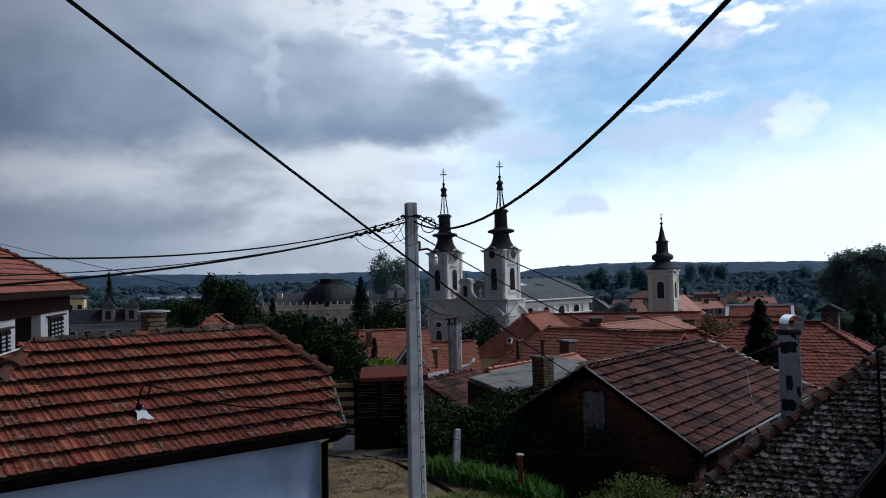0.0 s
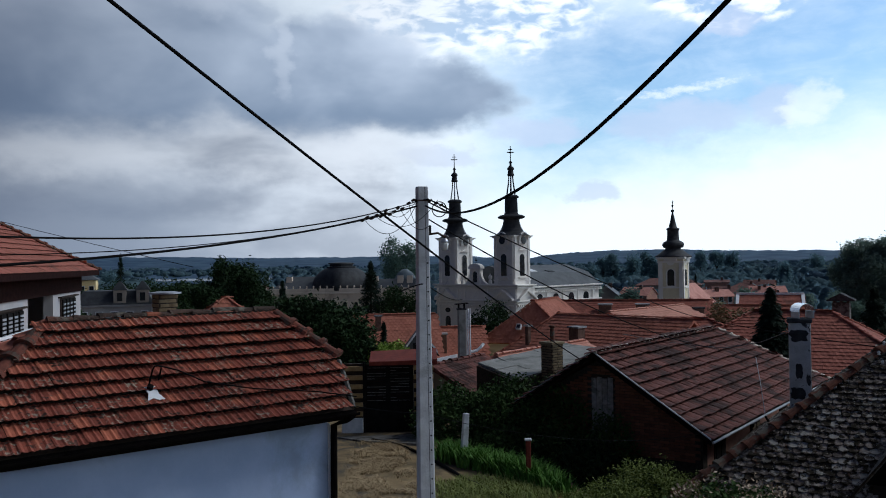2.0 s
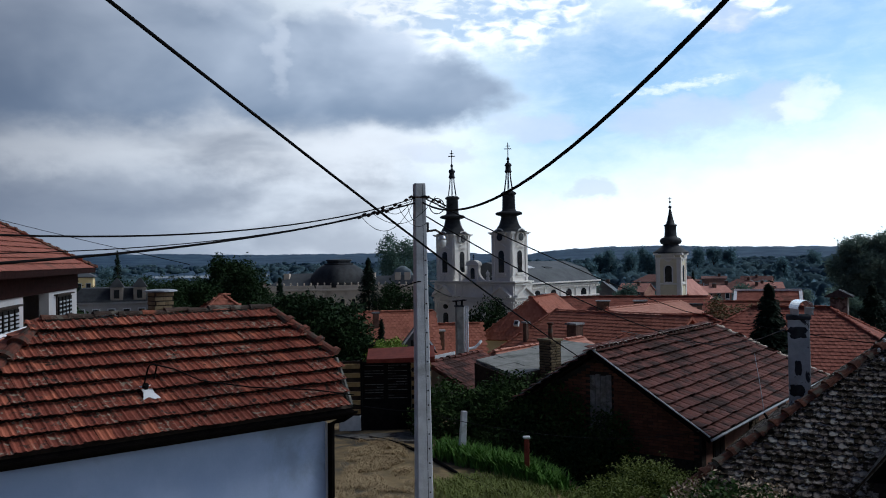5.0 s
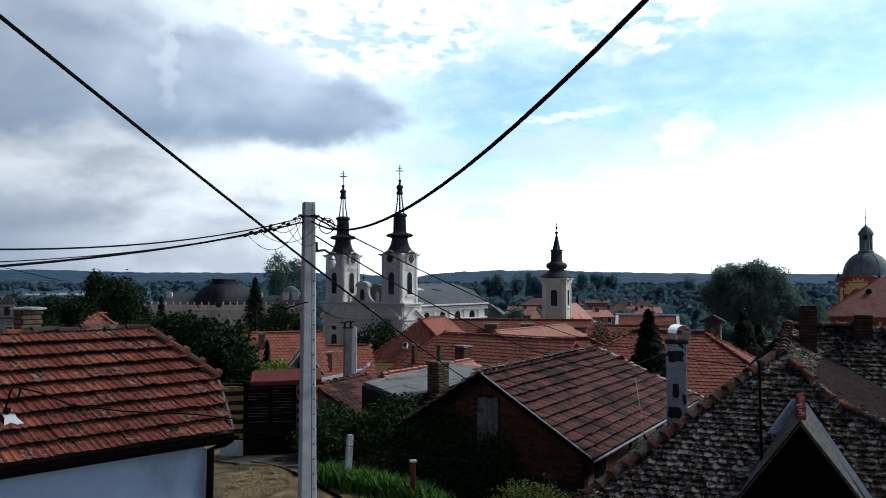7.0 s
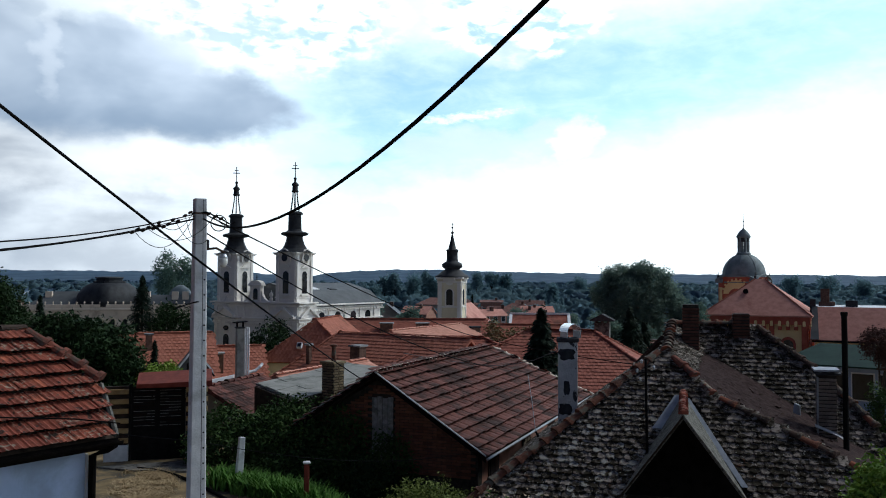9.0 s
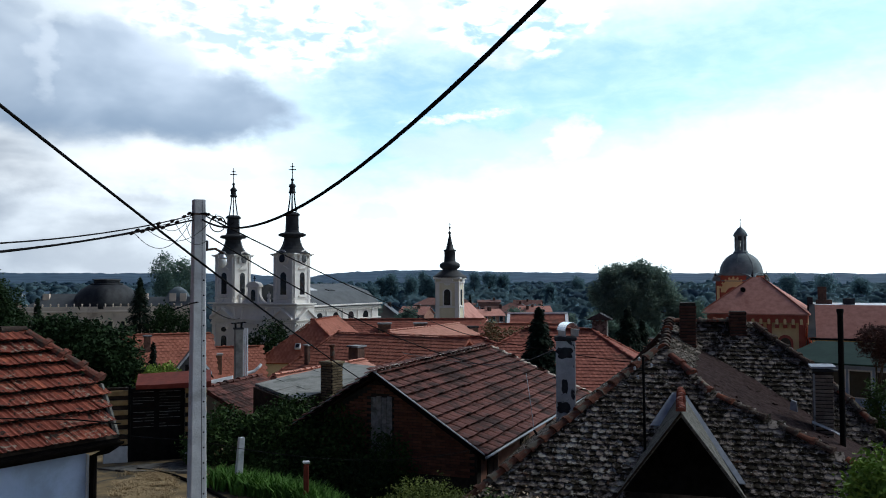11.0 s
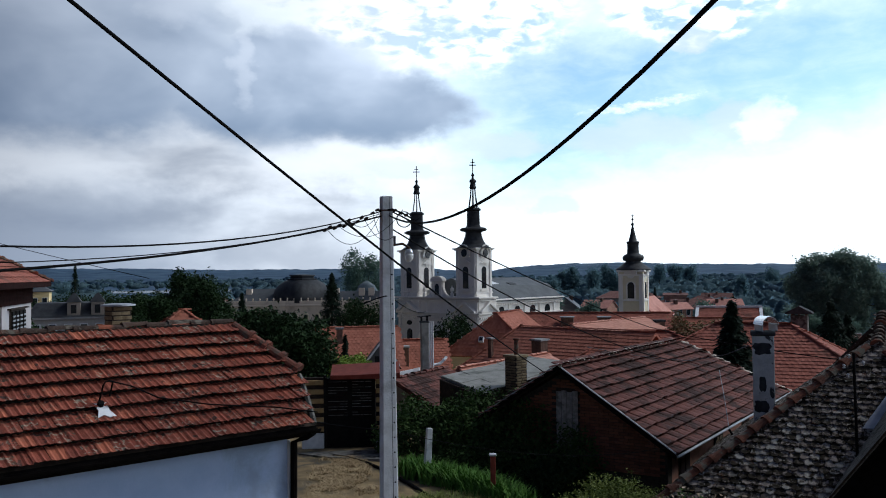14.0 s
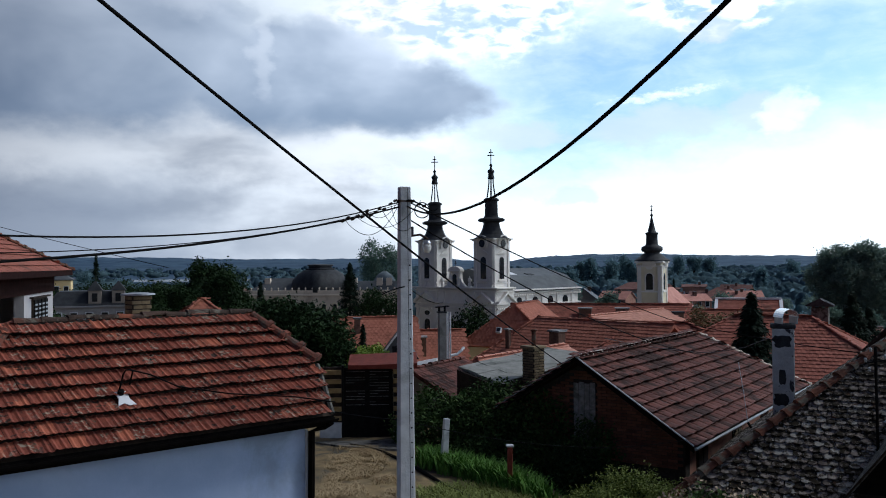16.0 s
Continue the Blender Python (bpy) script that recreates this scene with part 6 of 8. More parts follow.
def shed():
    t = thing("shed", "low shed with a grey fibre cement roof", "shed", pose(0, 0, 0))
    a, b, c, d = Vector((0.85, 26.6, 1.78)), Vector((4.0, 29.4, 2.08)), Vector((5.2, 27.4, 2.08)), Vector((1.9, 24.0, 1.62))
    u, v = (d - a), (b - a)
    s = Shape()
    r = Shape().slab([a, d, c, b], (0, 0, -0.05)).done("roof", slate_sheet, t, "lichen-grey fibre cement roof")
    sheet = Shape()
    for i in range(4):
        for j in range(5):
            p = [a + u * ((i + x) / 4) + v * ((j + y) / 5) + Vector((0, 0, 0.02 + 0.012 * ((i + j) % 2))) for x, y in ((0.01, 0.02), (0.99, 0.02), (0.99, 1.03), (0.01, 1.03))]
            Shape().slab(p, (0, 0, -0.012)).done("roof_sheet", slate_sheet, r)
    for p, q in ((a, d), (a, b), (d, c)):
        n = (q - p).cross(Vector((0, 0, 1))).normalized() * 0.1
        p, q = p.lerp(q, 0.04), q.lerp(p, 0.04)
        Shape().slab([p + Vector((0, 0, -0.06)), q + Vector((0, 0, -0.06)), Vector((q.x, q.y, -2.2)), Vector((p.x, p.y, -2.2))], n).done("wall", wood_dark, t)
    stack("old brick chimney with a clay pot on the shed", (2.95, 24.6, 0.6), 0.46, 0.46, 1.95, brick_pale, True, 40)
    pot = thing("chimney_pot", "thin brick-red flue pot", "flue", pose(2.97, 24.6, 2.6))
    Shape().lathe([(0.07, 0), (0.065, 0.42), (0.10, 0.44), (0.10, 0.48), (0.05, 0.5)], 10).done("pot", tile_ridge, pot)


shed()


def twin_flue():
    t = thing("chimney", "grey rendered chimney with two steel flue pipes", "chimney", pose(0.5, 30.9, 0.6, 0, 0, 10))
    Shape().box(-0.22, 0.03, -0.17, 0.17, -2.5, 2.62).done("shaft", cement_shaft, t, bevel=0.01)
    Shape().box(-0.25, 0.06, -0.2, 0.2, 2.62, 2.67).done("cap", cement_dark, t)
    for x in (-0.2, 0.01):
        Shape().box(x - 0.015, x + 0.015, -0.12, 0.12, 2.67, 2.84).done("hood_leg", iron_dark, t)
    Shape().slab([(-0.32, -0.2, 2.84), (0.14, -0.2, 2.88), (0.14, 0.2, 2.88), (-0.32, 0.2, 2.84)], (0, 0, -0.03)).done("hood", iron_dark, t, "dark flat metal hood")
    for x in (0.07, 0.13, 0.195):
        Shape().tube([(x, -0.1, -0.3), (x, -0.1, 2.66)], 0.026, 10).done("flue_pipe", paint_white, t, "bright steel flue pipe")
    Shape().box(-0.3, 0.3, -0.26, 0.0, -0.35, -0.05).done("flashing", zinc_dull, t, "crumpled lead flashing", bevel=0.03)


def roof_trims():
    """White sheet trims and a dormer on the roofs behind the gate."""
    t = thing("flashing", "white sheet metal strip along an outbuilding ridge", "flashing", pose(0, 0, 0))
    Shape().slab([(-0.70, 28.5, 1.68), (0.20, 29.9, 1.70), (0.20, 30.0, 1.56), (-0.70, 28.6, 1.54)], (0.03, 0.12, 0.0)).done("strip", paint_white, t)
    t = thing("flashing", "bent white metal gutter piece by the flue", "flashing", pose(0, 0, 0))
    Shape().tube([(0.72, 31.0, 1.66), (0.95, 31.05, 1.70), (1.12, 31.1, 1.84), (1.2, 31.2, 1.93)], 0.055, 8).done("gutter", paint_white, t)
    t = thing("dormer", "small dark gabled dormer with a white verge", "dormer", pose(-1.58, 41.3, 0.22, 0, 0, 2))
    Shape().extrude([(-0.95, 0.2), (0.95, 0.2), (0.0, 1.42)], 0, 2.6).done("roof", lead_roof, t)
    Shape().slab([(-1.02, -0.05, 0.16), (0.0, -0.05, 1.50), (0.0, -0.05, 1.38), (-0.92, -0.05, 0.16)], (0, 0.2, 0)).done("verge", paint_white, t, "white painted verge board")
    Shape().slab([(1.02, -0.05, 0.16), (0.0, -0.05, 1.50), (0.0, -0.05, 1.38), (0.92, -0.05, 0.16)], (0, 0.2, 0)).done("verge", wood_dark, t)
    Shape().box(-0.28, 0.28, -0.03, 0.05, 0.3, 0.8).done("window", glass_dark, t)
    t = thing("chimney", "dull brown rendered chimney behind a salmon roof", "chimney", pose(15.66, 53.8, -1, 0, 0, 10))
    Shape().box(-0.33, 0.33, -0.33, 0.33, -1.5, 2.75).done("shaft", brick_chim, t, bevel=0.02)
    Shape().box(-0.37, 0.37, -0.37, 0.37, 2.75, 2.87).done("cap", cement_dark, t, bevel=0.01)


cement_shaft = surface("sand_grey_cement", (0.26, 0.25, 0.23), (0.36, 0.35, 0.325), 5, 0.95, 0.4, stain=(0.17, 0.165, 0.155), stain_scale=2.0)
roof_trims()
twin_flue()


# ---- white church with two towers ----
def arch(w, h, n=8):
    """Outline of a round-headed opening, its foot at z = 0."""
    r = w / 2
    return [(-r, 0), (r, 0)] + [(r * math.cos(a), h - r + r * math.sin(a)) for a in np.linspace(0, math.pi, n)]


def cathedral():
    # origin midway between the towers, local x along the front, local y back along the nave
    t = thing("church", "white baroque church with twin black-capped towers", "church", pose(5.1, 147.3, -10.5, 0, 0, -44))
    Shape().box(-9.3, 9.3, -1.2, 3.5, -1, 11.4).done("front_block", church_white, t)
    Shape().box(-7.6, 7.6, 3.5, 25, -1, 10.6).done("nave_wall", church_white, t)
    Shape().extrude([(-8.2, 10.6), (8.2, 10.6), (5.0, 13.2), (0, 14.6), (-5.0, 13.2)], 2.5, 25.3).done("nave_roof", lead_roof, t, "grey sheet metal nave roof")
    Shape().slab([(2.4, 9.0, 14.02), (4.2, 9.0, 13.51), (4.2, 10.8, 13.51), (2.4, 10.8, 14.02)], (0, 0, -0.1)).done("skylight", paint_white, t)
    Shape().slab([(3.6, 13.6, 13.70), (4.6, 13.6, 13.42), (4.6, 15.4, 13.42), (3.6, 15.4, 13.70)], (0, 0, -0.1)).done("roof_hatch", copper_dark, t)
    for z, o in ((10.75, 0.4), (11.2, 0.65), (8.55, 0.45), (8.1, 0.2)):
        Shape().box(-9.3 - o, 9.3 + o, -1.2 - o, 3.3, z, z + 0.28).done("cornice", church_white, t, bevel=0.05)
        Shape().box(-7.6 - o, 7.6 + o, 3.6, 25 + o, z - 0.5, z - 0.22).done("cornice", church_white, t, bevel=0.05)
    # pediments over the cornice
    for x in (-6.6, 6.6):
        for m in (pose(x, -1.55, 8.9), pose(x * 1.42, 1.1, 8.9, 0, 0, 90 if x > 0 else -90)):
            Shape().extrude([(-2.0, 0), (2.0, 0), (0, 1.5)], -0.15, 0.3, m).done("pediment", church_white, t)
            Shape().extrude([(-2.4, -0.1), (0, 1.45), (2.4, -0.1), (2.4, 0.22), (0, 1.85), (-2.4, 0.22)], -0.6, 0.3, m).done("pediment_edge", church_white, t)
    gable = Shape().box(-1.15, 1.15, -1.2, -0.4, 11.4, 14.2).done("centre_gable", church_white, t, bevel=0.04)
    for q in (-1, 1):
        curve = [(1.15 + 1.9 * (1 - math.sin(a)), 11.5 + 2.3 * (1 - math.cos(a))) for a in np.linspace(0, math.pi / 2, 9)]
        Shape().extrude([(q * a, b) for a, b in curve] + [(q * 1.1, 11.4), (q * 3.1, 11.4)], -1.1, -0.6).done("volute", church_white, gable)
        Shape().box(q * 0.9 - 0.2, q * 0.9 + 0.2, -1.34, -1.1, 11.5, 14.1).done("pilaster", church_white, gable, bevel=0.03)
        Shape().lathe([(0.30, 11.4), (0.30, 12.1), (0.18, 12.2), (0.34, 12.6), (0.30, 12.9), (0.10, 13.1), (0.05, 13.4)], 10, q * 3.2, -0.9).done("urn", church_white, gable)
    Shape().box(-1.45, 1.45, -1.5, -0.3, 14.1, 14.32).done("gable_cornice", church_white, gable, bevel=0.05)
    Shape().extrude([(1.45 * math.cos(a), 14.3 + 0.75 * math.sin(a)) for a in np.linspace(0, math.pi, 11)], -1.4, -0.4).done("gable_head", church_white, gable)
    Shape().extrude([(x, z + 11.8) for x, z in arch(0.9, 1.9)], -1.26, -1.16).done("niche", glass_dark, gable)
    for k in range(38):
        Shape().box(-9.4 + k * 0.5, -9.15 + k * 0.5, -1.62, -1.2, 7.75, 8.1).done("dentil", church_white, t)
    for k in range(44):
        Shape().box(7.6, 7.98, 3.8 + k * 0.5, 4.05 + k * 0.5, 9.85, 10.2).done("dentil", church_white, t)
    for k in range(9):
        Shape().box(9.3, 9.72, -1.2 + k * 0.5, -0.95 + k * 0.5, 7.75, 8.1).done("dentil", church_white, t)
    Shape().tube([(0, -0.9, 14.8), (0, -0.9, 16.0)], 0.06, 6).tube([(-0.3, -0.9, 15.6), (0.3, -0.9, 15.6)], 0.06, 6).done("cross", iron_dark, t)
    Shape().extrude([(x, z) for x, z in arch(1.7, 4.2)], -1.3, -1.15).done("door", wood_dark, t)
    for x in (-6.6, 6.6):
        for m in (pose(x, -1.2, 0), pose(x * 1.409, 1.1, 0, 0, 0, 90 if x > 0 else -90)):
            Shape().extrude([(a, z + 2.9) for a, z in arch(1.25, 2.9)], -0.08, 0.05, m).done("window", glass_dark, t)
            Shape().extrude([(1.35 * a, 1.1 * z + 2.75) for a, z in arch(1.25, 2.9)], -0.04, 0.05, m).done("window_surround", church_white, t)
            Shape().extrude([(0.62 * math.cos(a), 6.85 + 0.42 * math.sin(a)) for a in np.linspace(0, 2 * math.pi, 17)[:-1]], -0.10, 0.05, m).done("oval_window", glass_dark, t)
            Shape().extrude([(0.85 * math.cos(a), 6.85 + 0.62 * math.sin(a)) for a in np.linspace(0, 2 * math.pi, 17)[:-1]], -0.06, 0.05, m).done("window_surround", church_white, t)
            Shape().extrude([(1.2 * math.cos(a), 7.3 + 0.45 * math.sin(a)) for a in np.linspace(0, math.pi, 9)], -0.35, 0.05, m).done("window_hood", church_white, t)
        Shape().box(x - 1.3, x + 1.3, -1.55, -1.15, 2.5, 2.75).done("window_sill", church_white, t)
    for k in range(4):
        for sgn in (-1, 1):
            y = 7 + k * 4.6
            Shape().extrude([(a, z + 8.35) for a, z in arch(1.5, 1.25)], -0.12, 0.12, pose(sgn * 7.62, y, 0, 0, 0, 90)).done("lunette", glass_dark, t)
            Shape().box(sgn * 7.6 - 0.22, sgn * 7.6 + 0.22, y + 1.9, y + 2.6, -1, 10.0).done("pilaster", church_white, t)
            Shape().extrude([(a, z + 3.0) for a, z in arch(1.3, 4.0)], -0.1, 0.1, pose(sgn * 7.62, y, 0, 0, 0, 90)).done("window", glass_dark, t)
    for x in (-4.3, -2.6, 2.6, 4.3, -8.9, 8.9):
        Shape().box(x - 0.3, x + 0.3, -1.45, -1.1, -1, 10.7).done("pilaster", church_white, t)
    for sx in (-1, 1):
        x0, y0 = sx * 6.6, 0.9
        w = 2.15
        tw = Shape().box(x0 - w, x0 + w, y0 - w, y0 + w, 11.3, 19.6).done("tower", church_white, t)
        for zc, o, h in ((12.1, 0.12, 0.25), (19.3, 0.25, 0.2), (19.5, 0.45, 0.2)):
            Shape().box(x0 - w - o, x0 + w + o, y0 - w - o, y0 + w + o, zc, zc + h).done("tower_cornice", church_white, tw, bevel=0.05)
        for m in [pose(x0, y0, 0, 0, 0, q) @ pose(0, -w, 0) for q in (0, 90, 180, 270)]:
            Shape().extrude([(a, z + 12.9) for a, z in arch(1.2, 3.7)], -0.06, 0.05, m).done("louvre_window", glass_dark, tw)
            Shape().extrude([(a * 1.3, z * 1.08 + 12.7) for a, z in arch(1.2, 3.7)], -0.03, 0.05, m).done("window_surround", church_white, tw)
            Shape().box(-1.0, 1.0, -0.3, 0.1, 12.5, 12.75, m).done("window_sill", church_white, tw)
            Shape().extrude([(-1.1, 17.15), (1.1, 17.15), (0.6, 17.5), (0, 17.75), (-0.6, 17.5)], -0.28, 0.05, m).done("window_hood", church_white, tw)
            Shape().lathe([(0.60, 0.0), (0.60, 0.10)], 14).done("round_window", glass_dark, tw).matrix_basis = m @ pose(0, -0.36, 18.85, 90, 0, 0) @ Matrix.Diagonal((1.0, 1.1, 1, 1))
            Shape().extrude([(-1.1, 18.2)] + [(1.12 * math.cos(q), 18.95 + 1.2 * math.sin(q)) for q in np.linspace(math.pi, 0, 11)] + [(1.05, 18.2)], -0.36, -0.02, m).done("round_gable", church_white, tw)
            Shape().extrude([(1.25 * math.cos(q), 18.95 + 1.35 * math.sin(q)) for q in np.linspace(math.pi, 0, 11)] + [(1.05 * math.cos(q), 18.95 + 1.12 * math.sin(q)) for q in np.linspace(0, math.pi, 11)], -0.6, -0.05, m).done("gable_rim", church_white, tw)
            for xx in (-1.75, 1.75):
                Shape().box(xx - 0.26, xx + 0.26, -0.14, 0.05, 11.4, 19.3, m).done("pilaster", church_white, tw)
        prof = [(3.05, 19.72), (2.6, 19.92), (2.05, 20.4), (1.72, 20.95), (1.48, 21.6), (1.34, 22.25), (1.42, 22.45), (2.2, 22.65), (2.3, 22.9), (2.0, 23.1), (1.28, 23.25), (1.12, 23.55), (1.05, 26.0), (1.3, 26.1), (1.28, 26.35), (0.9, 26.6)]
        Shape().lathe(prof, 24, x0, y0, math.pi / 4, 0.45).done("cap", copper_dark, tw, "black copper tower cap")
        for k in range(6):
            a = k * math.pi / 3 + 0.3
            Shape().tube([(x0 + 0.78 * math.cos(a), y0 + 0.78 * math.sin(a), 26.7), (x0 + 0.45 * math.cos(a), y0 + 0.45 * math.sin(a), 28.8), (x0 + 0.36 * math.cos(a), y0 + 0.36 * math.sin(a), 30.0)], 0.085, 6).done("lantern_post", paint_white if k % 2 else copper_dark, tw)
        Shape().lathe([(0.5, 29.8), (0.62, 30.0), (0.5, 30.2), (0.45, 30.8), (0.62, 31.0), (0.5, 31.3), (0.22, 31.5), (0.16, 31.9), (0.3, 32.1), (0.1, 32.4)], 14, x0, y0).done("finial", copper_dark, tw, smooth=True)
        m = pose(x0, y0, 0, 0, 0, 44)
        Shape().box(-0.07, 0.07, -0.05, 0.05, 32.3, 34.9, m).box(-0.6, 0.6, -0.05, 0.05, 33.75, 33.9, m).box(-0.35, 0.35, -0.05, 0.05, 34.25, 34.37, m).done("cross", iron_dark, tw, "thin iron cross")


cathedral()


def small_church():
    t = thing("church", "cream church tower with a black onion spire", "church", pose(39.75, 151.0, -11.45, 0, 0, -28))
    w = 2.12
    Shape().box(-w, w, -w, w, -1, 16.4).done("tower", church_pale, t)
    Shape().box(-w - 0.25, w + 0.25, -w - 0.25, w + 0.25, -1, 6.9).done("plinth", church_pale, t, bevel=0.06)
    for z, o, h in ((8.3, 0.15, 0.3), (15.6, 0.2, 0.3), (16.3, 0.42, 0.35)):
        Shape().box(-w - o, w + o, -w - o, w + o, z, z + h).done("cornice", church_white, t, bevel=0.05)
    for m in [pose(0, 0, 0, 0, 0, q) @ pose(0, -w, 0) for q in (0, 90, 180, 270)]:
        Shape().extrude([(a, z + 11.6) for a, z in arch(1.2, 2.9)], -0.05, 0.05, m).done("louvre_window", glass_dark, t)
        Shape().extrude([(a * 1.35, z * 1.1 + 11.4) for a, z in arch(1.2, 2.9)], -0.02, 0.05, m).done("window_surround", church_white, t)
        Shape().box(-1.4, 1.4, -0.025, 0.05, 8.9, 11.1, m).done("panel", church_cream, t)
        Shape().box(-1.4, -0.95, -0.025, 0.05, 11.5, 15.2, m).done("panel", church_cream, t)
        Shape().box(0.95, 1.4, -0.025, 0.05, 11.5, 15.2, m).done("panel", church_cream, t)
        Shape().box(-1.45, 1.45, -0.25, 0.05, 11.15, 11.4, m).done("window_sill", church_white, t)
        Shape().lathe([(0.75, -0.03), (0.75, 0.05)], 16).done("clock_ring", church_white, t).matrix_basis = m @ pose(0, 0, 15.9, 90, 0, 0)
        Shape().extrude([(1.15 * math.cos(q), 15.9 + 1.25 * math.sin(q)) for q in np.linspace(math.pi, 0, 11)], -0.46, 0.6, m).done("round_gable", church_white, t)
        for xx in (-1.76, 1.76):
            Shape().box(xx - 0.3, xx + 0.3, -0.12, 0.05, 8.4, 15.7, m).done("pilaster", church_white, t)
    prof = [(3.0, 16.62), (2.9, 16.85), (2.4, 17.2), (1.75, 17.72), (1.3, 18.08), (1.25, 18.2), (1.6, 18.35), (1.78, 18.7), (1.72, 19.1), (1.45, 19.35), (1.1, 19.5), (1.0, 19.7), (0.94, 20.6), (0.95, 21.4), (1.05, 21.5), (1.08, 21.7), (0.7, 21.85), (0.45, 22.9), (0.22, 24.1), (0.12, 24.6), (0.28, 24.8), (0.28, 24.95), (0.1, 25.1)]
    Shape().lathe(prof, 22, 0, 0, math.pi / 4, 0.35).done("spire", copper_dark, t, "black sheet metal onion spire", smooth=True)
    Shape().box(-0.05, 0.05, -0.05, 0.05, 25.0, 26.7).lathe([(0.03, 25.55), (0.2, 25.7), (0.2, 25.85), (0.03, 26.0)], 10).box(-0.3, 0.3, -0.04, 0.04, 26.4, 26.47).done("cross", iron_dark, t)
    Shape().box(-3.5, 3.5, 2.0, 17, -1, 8.0).done("nave_wall", church_cream, t)
    Shape().extrude([(-4.0, 7.9), (4.0, 7.9), (0, 11.6)], 2.0, 17.3).done("nave_roof", tile_hall, t, "faded red tiled nave roof")


small_church()


def domed_hall():
    t = thing("public_building", "yellow and red public hall with a grey dome", "hall", pose(100.9, 151.5, -12, 0, 0, -56))
    w = 3.7
    Shape().box(-w, w, -w, w, -1, 16.3).done("drum", red_trim, t)
    bow = [(3.9 * math.cos(q), 16.3 + 1.55 * math.sin(q)) for q in np.linspace(math.pi, 0, 15)]
    for m in [pose(0, 0, 0, 0, 0, q) @ pose(0, -w, 0) for q in (0, 90, 180, 270)]:
        Shape().extrude(bow, -0.05, 1.2, m).done("arched_gable", red_trim, t)
        Shape().extrude(bow + [(a * 1.07, b + 0.22) for a, b in bow[::-1]], -0.55, 1.0, m).done("arched_cornice", copper_grey, t, "grey sheet metal cornice")
        Shape().extrude([(a * 2.65, 14.1 + b * 2.75) for a, b in ((math.cos(q), math.sin(q)) for q in np.linspace(0, math.pi, 15))], -0.12, 0.05, m).done("tympanum", plaster_yellow, t)
        for q in np.linspace(0.35, math.pi - 0.35, 9):
            Shape().box(-0.19, 0.19, -0.14, 0.05, -0.2, 0.42, m @ pose(2.6 * math.cos(q), 0, 14.1 + 2.68 * math.sin(q), 0, 90 - math.degrees(q), 0)).done("merlon", plaster_yellow, t)
        Shape().extrude([(a, z + 11.6) for a, z in arch(3.3, 3.6)], -0.20, 0.05, m).done("lunette", red_trim, t)
        Shape().extrude([(a, z + 11.6) for a, z in arch(2.3, 2.9)], -0.26, 0.05, m).done("window", glass_dark, t)
        for xx in (-3.2, 3.2):
            Shape().box(xx - 0.27, xx + 0.27, -0.12, 0.05, 11.4, 15.4, m).done("panel", plaster_yellow, t)
        Shape().box(-w - 0.3, w + 0.3, -0.25, 0.1, 10.7, 11.1, m).done("string_course", red_trim, t)
        Shape().lathe([(0.22, 16.4), (0.28, 16.9), (0.14, 17.2), (0.26, 17.6), (0.10, 17.9), (0.04, 18.5)], 8, -w, -0.1).done("finial", copper_dark, t).matrix_basis = m
    Shape().taper(0, 0, 16.3, 17.75, 3.9, 3.9, 3.1, 3.1).done("dome_skirt", copper_grey, t)
    prof = [(4.35, 17.45), (4.25, 17.7)] + [(4.2 * math.cos(a), 17.75 + 4.45 * math.sin(a)) for a in np.linspace(0.03, 1.28, 12)] + [(1.15, 22.1)]
    Shape().lathe(prof, 32).done("dome", copper_grey, t, "grey metal dome", smooth=True)
    for k in range(8):
        a = k * math.pi / 4 + 0.2
        Shape().tube([((r + 0.03) * math.cos(a), (r + 0.03) * math.sin(a), z) for r, z in prof[1:]], 0.06, 5).done("dome_rib", copper_grey, t)
    Shape().lathe([(1.45, 21.9), (1.4, 22.3), (1.2, 22.5)], 16).done("lantern_base", copper_grey, t)
    for k in range(6):
        a = k * math.pi / 3 + 0.28
        Shape().tube([(0.84 * math.cos(a), 0.84 * math.sin(a), 22.4), (0.84 * math.cos(a), 0.84 * math.sin(a), 25.5)], 0.34, 8).done("lantern_post", copper_grey, t)
    Shape().lathe([(1.12, 24.6), (1.12, 25.4)], 16).done("lantern_band", copper_dark, t)
    Shape().lathe([(1.32, 25.4), (1.42, 25.65), (1.15, 26.2), (0.72, 26.8), (0.25, 27.2), (0.08, 27.5), (0.05, 28.6), (0.16, 28.75), (0.05, 28.95), (0.035, 30.4)], 16).done("lantern_cap", copper_grey, t, smooth=True)
    # front wing with a hipped roof and side wing
    f = thing("public_building", "yellow wing with red arcaded cornice and hipped tile roof", "hall", pose(93.6, 135.3, -12, 0, 0, -41.7))
    L, W, e, top = 9.07, 7.75, 10.8, 17.1
    Shape().box(-L + 1.0, L - 1.0, -W + 1.0, W - 1.0, -1, 9.4).done("wall", plaster_yellow, f)
    Shape().add([(-L, -W, e), (L, -W, e), (L, W, e), (-L, W, e), (-1.0, 0, top), (0.7, 0, top), (-L, -W, e - 0.2), (L, -W, e - 0.2), (L, W, e - 0.2), (-L, W, e - 0.2)], [(0, 1, 5, 4), (1, 2, 5), (2, 3, 4, 5), (3, 0, 4), (9, 8, 7, 6), (0, 6, 7, 1), (1, 7, 8, 2), (2, 8, 9, 3), (3, 9, 6, 0)]).done("roof", tile_hall, f, "brown-red hipped tile roof")
